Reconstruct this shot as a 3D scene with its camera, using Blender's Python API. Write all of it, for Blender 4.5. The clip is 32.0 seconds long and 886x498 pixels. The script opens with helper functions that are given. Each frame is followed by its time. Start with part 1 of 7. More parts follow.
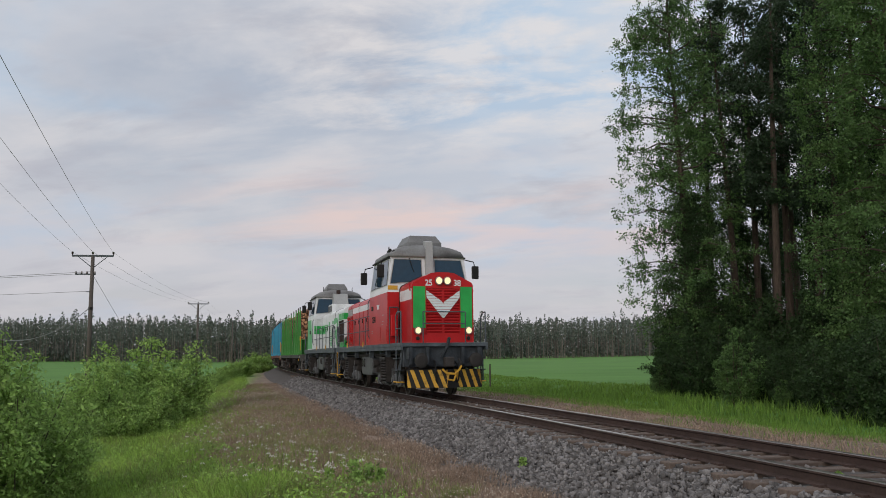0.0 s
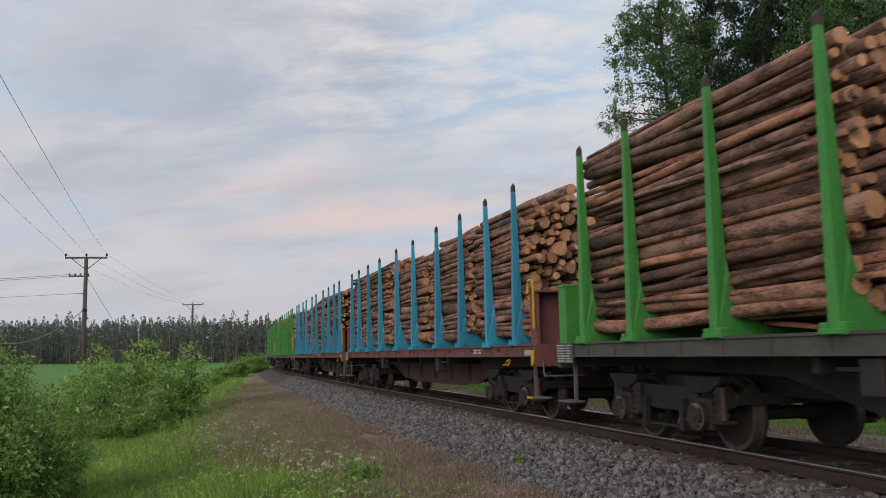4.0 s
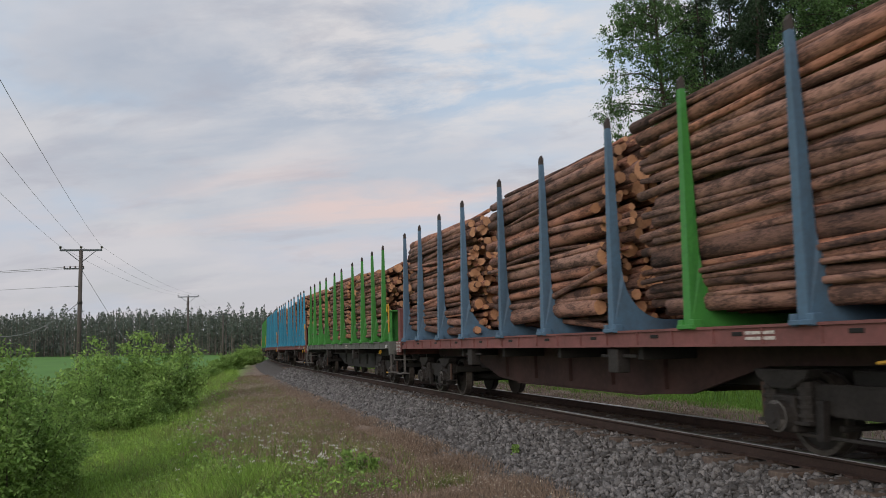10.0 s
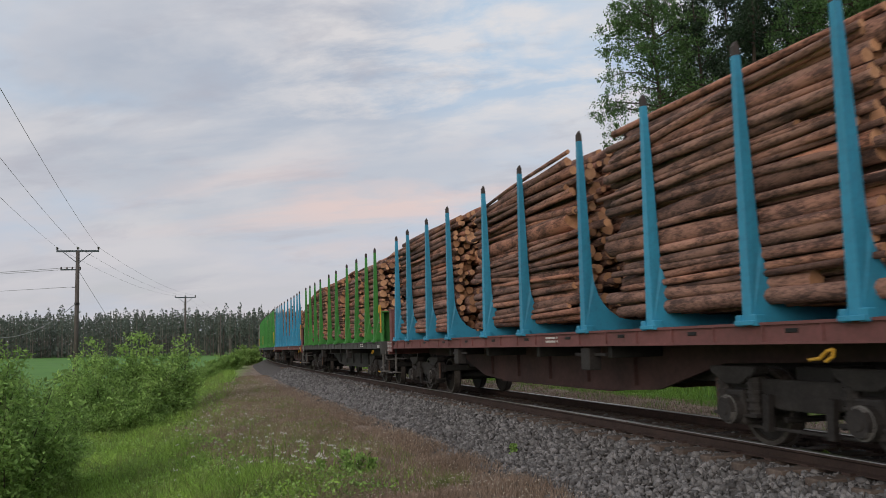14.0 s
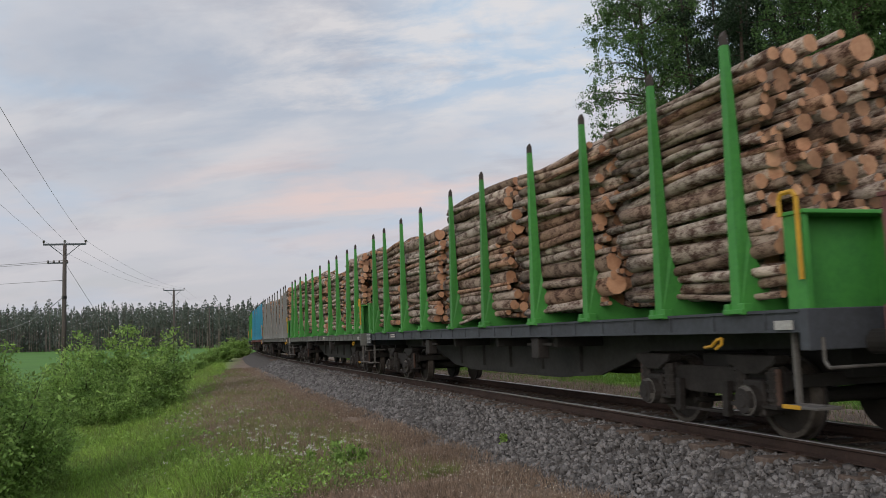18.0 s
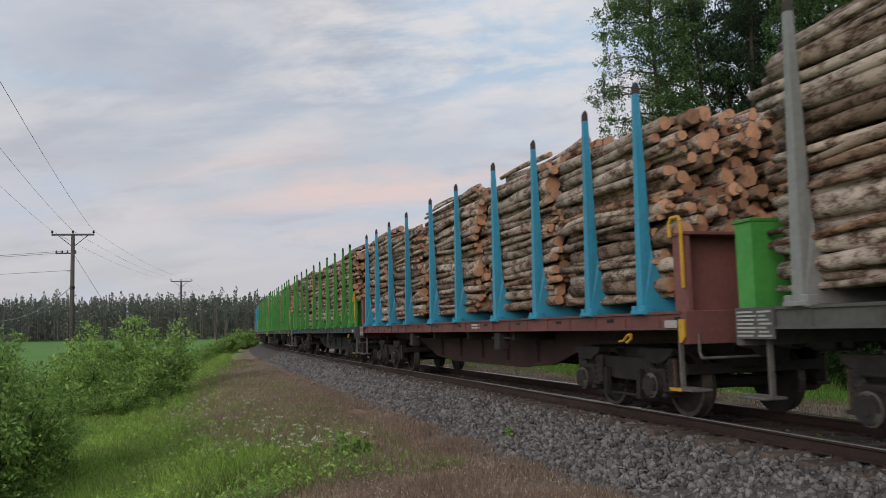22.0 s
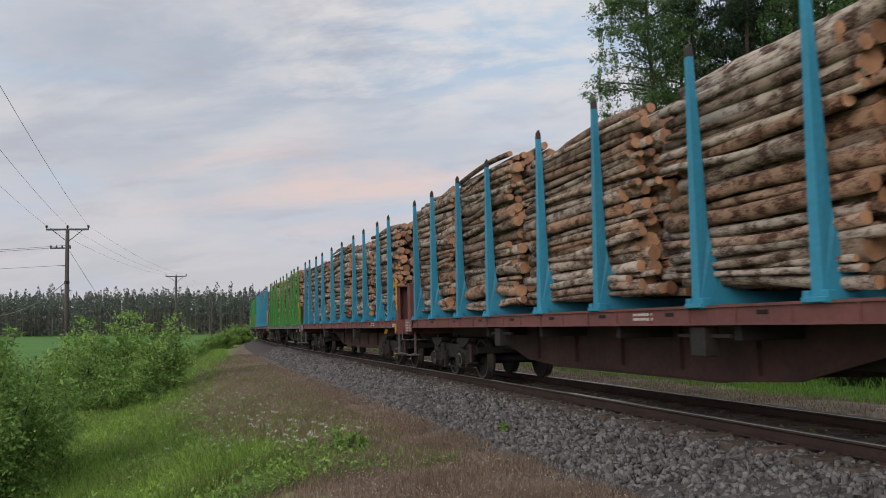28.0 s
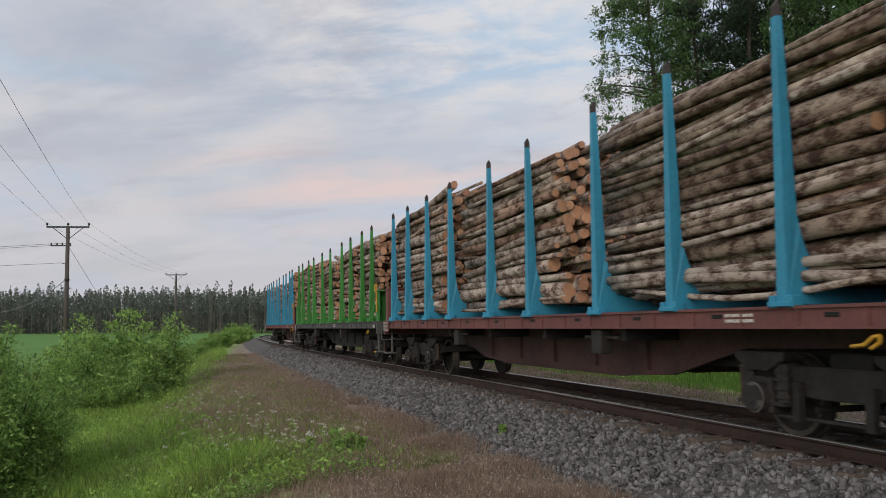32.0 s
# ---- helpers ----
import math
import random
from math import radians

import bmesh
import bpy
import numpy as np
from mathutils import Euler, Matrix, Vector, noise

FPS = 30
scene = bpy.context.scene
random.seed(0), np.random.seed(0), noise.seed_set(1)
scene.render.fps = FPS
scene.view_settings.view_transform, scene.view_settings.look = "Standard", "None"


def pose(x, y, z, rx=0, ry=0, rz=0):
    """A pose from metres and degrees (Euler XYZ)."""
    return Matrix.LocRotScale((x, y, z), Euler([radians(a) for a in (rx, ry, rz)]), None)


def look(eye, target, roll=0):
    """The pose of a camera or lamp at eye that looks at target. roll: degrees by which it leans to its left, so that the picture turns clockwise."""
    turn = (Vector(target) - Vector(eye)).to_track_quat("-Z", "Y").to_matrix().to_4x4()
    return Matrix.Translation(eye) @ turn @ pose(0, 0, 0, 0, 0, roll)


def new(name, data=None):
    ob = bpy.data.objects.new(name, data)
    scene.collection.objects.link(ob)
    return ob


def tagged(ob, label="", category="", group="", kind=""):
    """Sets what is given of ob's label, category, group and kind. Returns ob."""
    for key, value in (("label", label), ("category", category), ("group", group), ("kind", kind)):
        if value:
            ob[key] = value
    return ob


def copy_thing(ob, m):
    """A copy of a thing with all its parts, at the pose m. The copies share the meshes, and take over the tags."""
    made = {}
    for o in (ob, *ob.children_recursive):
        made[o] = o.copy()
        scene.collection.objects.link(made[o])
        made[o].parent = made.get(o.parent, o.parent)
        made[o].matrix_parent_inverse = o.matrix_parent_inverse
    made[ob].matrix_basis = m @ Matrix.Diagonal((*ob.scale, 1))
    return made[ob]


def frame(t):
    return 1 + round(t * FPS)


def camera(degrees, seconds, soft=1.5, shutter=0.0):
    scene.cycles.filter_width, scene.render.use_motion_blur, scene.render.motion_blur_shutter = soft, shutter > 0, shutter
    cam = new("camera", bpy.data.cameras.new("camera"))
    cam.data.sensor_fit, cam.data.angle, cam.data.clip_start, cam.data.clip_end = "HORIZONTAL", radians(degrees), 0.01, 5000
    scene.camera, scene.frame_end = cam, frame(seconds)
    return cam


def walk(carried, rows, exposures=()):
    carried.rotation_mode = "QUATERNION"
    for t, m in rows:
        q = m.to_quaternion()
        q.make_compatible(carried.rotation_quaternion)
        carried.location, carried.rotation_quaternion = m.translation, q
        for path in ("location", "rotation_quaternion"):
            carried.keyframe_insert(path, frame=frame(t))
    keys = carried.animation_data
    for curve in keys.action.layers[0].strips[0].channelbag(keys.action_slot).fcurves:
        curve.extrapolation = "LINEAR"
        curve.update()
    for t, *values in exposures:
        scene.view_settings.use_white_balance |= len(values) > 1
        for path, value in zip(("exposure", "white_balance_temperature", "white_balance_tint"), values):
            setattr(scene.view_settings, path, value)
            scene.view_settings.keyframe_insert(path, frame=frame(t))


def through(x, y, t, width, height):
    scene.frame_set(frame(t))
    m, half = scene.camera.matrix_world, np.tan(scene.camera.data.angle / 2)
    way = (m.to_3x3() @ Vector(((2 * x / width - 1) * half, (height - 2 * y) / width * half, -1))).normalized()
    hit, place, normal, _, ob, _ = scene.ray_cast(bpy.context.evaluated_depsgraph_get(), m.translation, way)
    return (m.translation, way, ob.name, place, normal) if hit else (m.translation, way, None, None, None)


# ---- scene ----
cam = camera(56.0, 32.0, soft=0.65, shutter=0.1)
EYE = (0.0, 0.0, 1.272)
# seconds, yaw, pitch, roll of the hand-held camera
TURNS = [(0, 0.00, 7.26, 0.52),
         (0.5, -0.28, 7.43, 0.42),
         (1, -0.15, 7.25, 0.38),
         (1.5, -0.27, 7.26, 0.48),
         (2, -0.47, 7.25, 0.41),
         (2.5, -0.69, 6.86, 0.50),
         (3, -1.05, 7.33, 0.66),
         (3.5, -0.18, 6.98, 1.11),
         (5.5, -0.99, 7.81, 1.71),
         (6, -0.52, 7.65, 1.52),
         (6.5, 0.20, 6.98, 1.75),
         (7, -0.77, 6.99, 1.52),
         (7.5, -0.56, 6.74, 1.57),
         (8, -0.29, 6.51, 1.59),
         (8.5, 0.04, 6.15, 1.62),
         (9, 0.09, 6.25, 1.58),
         (9.5, -0.33, 6.25, 1.51),
         (10, -0.59, 6.51, 1.42),
         (10.5, -0.45, 6.40, 1.38),
         (11, -0.48, 6.27, 1.52),
         (11.5, -0.60, 6.18, 1.64),
         (12, -0.67, 6.05, 1.79),
         (12.5, -1.17, 6.18, 1.46),
         (13, -0.97, 6.04, 1.86),
         (13.5, -0.74, 6.15, 1.86),
         (14, -0.75, 6.47, 1.66),
         (14.5, -0.55, 6.20, 1.63),
         (16.5, -1.94, 6.11, 1.61),
         (17, -1.96, 5.46, 1.59),
         (17.5, -1.89, 5.69, 1.83),
         (18, -1.46, 5.84, 2.06),
         (18.5, -1.40, 5.36, 1.91),
         (19, -1.05, 5.27, 1.84),
         (19.5, -1.04, 5.20, 1.87),
         (20, -1.46, 5.36, 1.53),
         (20.5, -1.19, 5.52, 1.82),
         (21, -1.20, 5.48, 1.62),
         (21.5, -0.90, 5.41, 1.60),
         (22, -1.04, 5.39, 1.56),
         (22.5, -1.31, 5.45, 1.61),
         (23, -1.43, 5.62, 1.48),
         (23.5, -1.37, 5.59, 1.65),
         (24, -1.40, 5.56, 1.49),
         (24.5, -1.07, 5.84, 1.38),
         (25, -1.76, 5.80, 1.36),
         (25.5, -1.86, 5.99, 1.30),
         (27.5, -1.04, 5.30, 1.42),
         (28, -1.36, 5.07, 1.49),
         (28.5, -1.39, 5.38, 1.50),
         (29, -1.46, 5.22, 1.10),
         (29.5, -1.34, 5.32, 0.91),
         (30, -1.49, 4.99, 1.00),
         (30.5, -1.45, 5.00, 0.99),
         (31, -1.20, 4.91, 1.05),
         (31.5, -1.37, 5.10, 0.98),
         (32, -1.39, 5.14, 0.96)]
walk(cam, [(t, pose(*EYE, 90 + p, r, y)) for t, y, p, r in TURNS])

# ---------------------------------------------------------------- light
def node(nt, kind, **inputs):
    n = nt.nodes.new(kind)
    for k, v in inputs.items():
        n.inputs[k.replace("_", " ")].default_value = v
    return n


def ramp_of(nt, source, stops):
    r = nt.nodes.new("ShaderNodeValToRGB")
    e = r.color_ramp.elements
    while len(e) < len(stops):
        e.new(0.5)
    for el, (p, c) in zip(e, stops):
        el.position, el.color = p, (*c, 1) if len(c) == 3 else c
    nt.links.new(source, r.inputs["Fac"])
    return r.outputs["Color"]


SUN_EL, SUN_AZ = radians(16), radians(215)


def make_world():
    w = bpy.data.worlds.new("evening_sky")
    scene.world = w
    w.use_nodes = True
    nt = w.node_tree
    nt.nodes.clear()
    out = nt.nodes.new("ShaderNodeOutputWorld")
    bg = nt.nodes.new("ShaderNodeBackground")
    sky = nt.nodes.new("ShaderNodeTexSky")
    sky.sky_type, sky.sun_disc = "NISHITA", False
    sky.sun_elevation, sky.sun_rotation = SUN_EL, SUN_AZ
    sky.dust_density, sky.ozone_density = 1.5, 2.0
    skym = nt.nodes.new("ShaderNodeVectorMath")
    skym.operation = "SCALE"
    skym.inputs["Scale"].default_value = 0.11
    nt.links.new(sky.outputs[0], skym.inputs[0])
    tc = nt.nodes.new("ShaderNodeTexCoord")
    sep = nt.nodes.new("ShaderNodeSeparateXYZ")
    nt.links.new(tc.outputs["Generated"], sep.inputs[0])
    # a flat cloud deck: the direction divided by its height
    addz = nt.nodes.new("ShaderNodeMath")
    addz.operation = "ADD"
    addz.inputs[1].default_value = 0.20
    nt.links.new(sep.outputs["Z"], addz.inputs[0])
    mx = nt.nodes.new("ShaderNodeMath")
    mx.operation = "MAXIMUM"
    mx.inputs[1].default_value = 0.03
    nt.links.new(addz.outputs[0], mx.inputs[0])
    div = []
    for ax in ("X", "Y"):
        d = nt.nodes.new("ShaderNodeMath")
        d.operation = "DIVIDE"
        nt.links.new(sep.outputs[ax], d.inputs[0])
        nt.links.new(mx.outputs[0], d.inputs[1])
        div.append(d.outputs[0])
    com = nt.nodes.new("ShaderNodeCombineXYZ")
    nt.links.new(div[0], com.inputs[0])
    nt.links.new(div[1], com.inputs[1])

    turn = nt.nodes.new("ShaderNodeMapping")
    turn.inputs["Rotation"].default_value = (0, 0, radians(13))
    nt.links.new(com.outputs[0], turn.inputs["Vector"])

    def cloud(scale, detail, rough, off, stretch=(1, 1, 1), dist=0.0):
        mp = nt.nodes.new("ShaderNodeMapping")
        mp.inputs["Location"].default_value = off
        mp.inputs["Scale"].default_value = stretch
        nt.links.new(turn.outputs[0], mp.inputs["Vector"])
        nz = node(nt, "ShaderNodeTexNoise", Scale=scale, Detail=detail, Roughness=rough, Distortion=dist)
        nt.links.new(mp.outputs[0], nz.inputs["Vector"])
        return nz.outputs["Fac"]

    def mix(a, b, fac, mode="MIX"):
        m = nt.nodes.new("ShaderNodeMix")
        m.data_type, m.blend_type = "RGBA", mode
        for v, i in ((fac, 0), (a, 6), (b, 7)):
            if hasattr(v, "links"):
                nt.links.new(v, m.inputs[i])
            else:
                m.inputs[i].default_value = v if i == 0 else (*v, 1)
        return m.outputs[2]

    # veil, blue gaps, broken cumulus with grey undersides
    veil = ramp_of(nt, cloud(1.0, 5, 0.55, (3.1, 1.7, 0), (0.8, 1, 1), 0.3), [(0.36, (0.65, 0.65, 0.65)), (0.58, (1, 1, 1))])
    base = mix(skym.outputs[0], (0.595, 0.612, 0.668), veil)
    blue = ramp_of(nt, cloud(1.1, 5, 0.55, (4.0, 6.9, 0), (0.9, 1, 1), 0.3), [(0.50, (0, 0, 0)), (0.66, (0.8, 0.8, 0.8))])
    base = mix(base, (0.42, 0.58, 0.76), blue)
    shift = nt.nodes.new("ShaderNodeMath")
    shift.operation = "ADD"
    shift.inputs[1].default_value = 0.5
    nt.links.new(sep.outputs["X"], shift.inputs[0])
    # the broken field of small clouds stands over the line and to its right
    over = ramp_of(nt, sep.outputs["Z"], [(0.21, (0.12, 0.12, 0.12)), (0.28, (1, 1, 1)), (0.40, (1, 1, 1)), (0.55, (0.5, 0.5, 0.5))])
    across = ramp_of(nt, shift.outputs[0], [(0.24, (0.15, 0.15, 0.15)), (0.40, (0.9, 0.9, 0.9)), (0.75, (1, 1, 1))])
    place_ = mix((0, 0, 0), over, across)
    clear = ramp_of(nt, shift.outputs[0], [(0.44, (0, 0, 0)), (0.66, (0.75, 0.75, 0.75))])
    base = mix(base, (0.47, 0.61, 0.77), mix((0, 0, 0), clear, place_))
    soft = ramp_of(nt, cloud(2.2, 6, 0.55, (5.3, 0.7, 0), (0.6, 1, 1), 0.2), [(0.48, (0, 0, 0)), (0.64, (0.55, 0.55, 0.55))])
    base = mix(base, (0.74, 0.715, 0.72), soft)
    puff = ramp_of(nt, cloud(5.6, 9, 0.62, (0.3, 2.2, 0), (0.62, 1, 1), 0.25), [(0.44, (0, 0, 0)), (0.62, (0.8, 0.8, 0.8))])
    base = mix(base, (0.765, 0.73, 0.725), mix((0, 0, 0), puff, place_))
    dark = ramp_of(nt, cloud(3.4, 7, 0.6, (7.3, 2.9, 0), (0.6, 1, 1), 0.3), [(0.54, (0, 0, 0)), (0.70, (0.7, 0.7, 0.7))])
    base = mix(base, (0.43, 0.445, 0.515), dark)
    low = ramp_of(nt, sep.outputs["Z"], [(0.0, (0.8, 0.8, 0.8)), (0.10, (0.45, 0.45, 0.45)), (0.30, (0, 0, 0))])
    base = mix(base, (0.555, 0.535, 0.57), low)
    band = ramp_of(nt, sep.outputs["Z"], [(0.09, (0, 0, 0)), (0.165, (1, 1, 1)), (0.25, (0, 0, 0))])
    pk = ramp_of(nt, cloud(2.6, 6, 0.55, (1.3, 4.4, 0), (0.45, 1.2, 1), 0.3), [(0.46, (0, 0, 0)), (0.62, (0.7, 0.7, 0.7))])
    azim = ramp_of(nt, shift.outputs[0], [(0.12, (0.15, 0.15, 0.15)), (0.38, (0.9, 0.9, 0.9)), (0.62, (0.9, 0.9, 0.9)), (0.85, (0.2, 0.2, 0.2))])
    pk = mix((0, 0, 0), pk, azim)
    base = mix(base, (0.84, 0.62, 0.56), mix((0, 0, 0), pk, band))
    high = ramp_of(nt, sep.outputs["Z"], [(0.38, (0, 0, 0)), (0.75, (1, 1, 1))])
    base = mix(base, (0.86, 0.87, 0.92), high)
    nt.links.new(base, bg.inputs["Color"])
    bg.inputs["Strength"].default_value = 1.0
    nt.links.new(bg.outputs[0], out.inputs[0])


make_world()
sun = new("sun", bpy.data.lights.new("sun", "SUN"))
sun.data.energy, sun.data.angle, sun.data.color = 1.4, radians(40), (1.0, 0.86, 0.74)
sun.matrix_world = look((-30, -45, 26), (0, 10, 0))
scene.view_settings.exposure = 0.0


# ---------------------------------------------------------------- materials
def material(name, colour, rough=0.7, metal=0.0, dark=None, scale=6.0, fine=60.0, mix_lo=0.35, mix_hi=0.7, bump=0.15,
             vary=0.0, island=0.0, stretch=(1, 1, 1), spec=0.3, emit=None, tones=None):
    """A surface with two scales of variation between colour and dark, fine relief, and per-object or per-island change."""
    m = bpy.data.materials.new(name)
    m.use_nodes = True
    nt = m.node_tree
    b = nt.nodes["Principled BSDF"]
    b.inputs["Roughness"].default_value, b.inputs["Metallic"].default_value = rough, metal
    b.inputs["Specular IOR Level"].default_value = spec
    dark = dark or tuple(c * 0.55 for c in colour)
    tc = nt.nodes.new("ShaderNodeTexCoord")
    mp = nt.nodes.new("ShaderNodeMapping")
    mp.inputs["Scale"].default_value = stretch
    nt.links.new(tc.outputs["Object"], mp.inputs["Vector"])
    n1 = node(nt, "ShaderNodeTexNoise", Scale=scale, Detail=5.0, Roughness=0.6)
    n2 = node(nt, "ShaderNodeTexNoise", Scale=fine, Detail=4.0, Roughness=0.65)
    for n in (n1, n2):
        nt.links.new(mp.outputs[0], n.inputs["Vector"])
    add = nt.nodes.new("ShaderNodeMath")
    add.operation = "MULTIPLY_ADD"
    add.inputs[1].default_value = 0.4
    nt.links.new(n2.outputs["Fac"], add.inputs[0])
    half = nt.nodes.new("ShaderNodeMath")
    half.operation = "MULTIPLY"
    half.inputs[1].default_value = 0.6
    nt.links.new(n1.outputs["Fac"], half.inputs[0])
    nt.links.new(half.outputs[0], add.inputs[2])
    col = ramp_of(nt, add.outputs[0], [(mix_lo, dark), (mix_hi, colour)])
    if tones:
        src = nt.nodes.new("ShaderNodeObjectInfo").outputs["Random"] if vary else nt.nodes.new("ShaderNodeNewGeometry").outputs["Random Per Island"]
        tone = ramp_of(nt, src, tones)
        mt = nt.nodes.new("ShaderNodeMix")
        mt.data_type, mt.blend_type = "RGBA", "MULTIPLY"
        mt.inputs[0].default_value = 1.0
        nt.links.new(col, mt.inputs[6])
        nt.links.new(tone, mt.inputs[7])
        col = mt.outputs[2]
    if vary or island:
        src = nt.nodes.new("ShaderNodeObjectInfo").outputs["Random"] if vary else nt.nodes.new("ShaderNodeNewGeometry").outputs["Random Per Island"]
        k = vary or island
        mr = nt.nodes.new("ShaderNodeMapRange")
        mr.inputs["To Min"].default_value, mr.inputs["To Max"].default_value = 1 - k, 1 + k
        nt.links.new(src, mr.inputs["Value"])
        hs = nt.nodes.new("ShaderNodeHueSaturation")
        nt.links.new(col, hs.inputs["Color"])
        nt.links.new(mr.outputs[0], hs.inputs["Value"])
        col = hs.outputs["Color"]
    nt.links.new(col, b.inputs["Base Color"])
    if bump:
        bp = nt.nodes.new("ShaderNodeBump")
        bp.inputs["Strength"].default_value, bp.inputs["Distance"].default_value = bump, 0.02
        nt.links.new(n2.outputs["Fac"], bp.inputs["Height"])
        nt.links.new(bp.outputs[0], b.inputs["Normal"])
    if emit:
        b.inputs["Emission Color"].default_value, b.inputs["Emission Strength"].default_value = (*emit[0], 1), emit[1]
    return m


def leafy(name, c1, c2, island=0.35, through=0.35):
    m = material(name, c1, 0.6, dark=c2, scale=0.8, fine=3.0, island=island, bump=0, spec=0.25)
    nt = m.node_tree
    b = nt.nodes["Principled BSDF"]
    tr = nt.nodes.new("ShaderNodeBsdfTranslucent")
    mx = nt.nodes.new("ShaderNodeMixShader")
    mx.inputs[0].default_value = through
    src = b.inputs["Base Color"].links[0].from_socket
    nt.links.new(src, tr.inputs["Color"])
    nt.links.new(b.outputs[0], mx.inputs[1])
    nt.links.new(tr.outputs[0], mx.inputs[2])
    nt.links.new(mx.outputs[0], nt.nodes["Material Output"].inputs["Surface"])
    return m


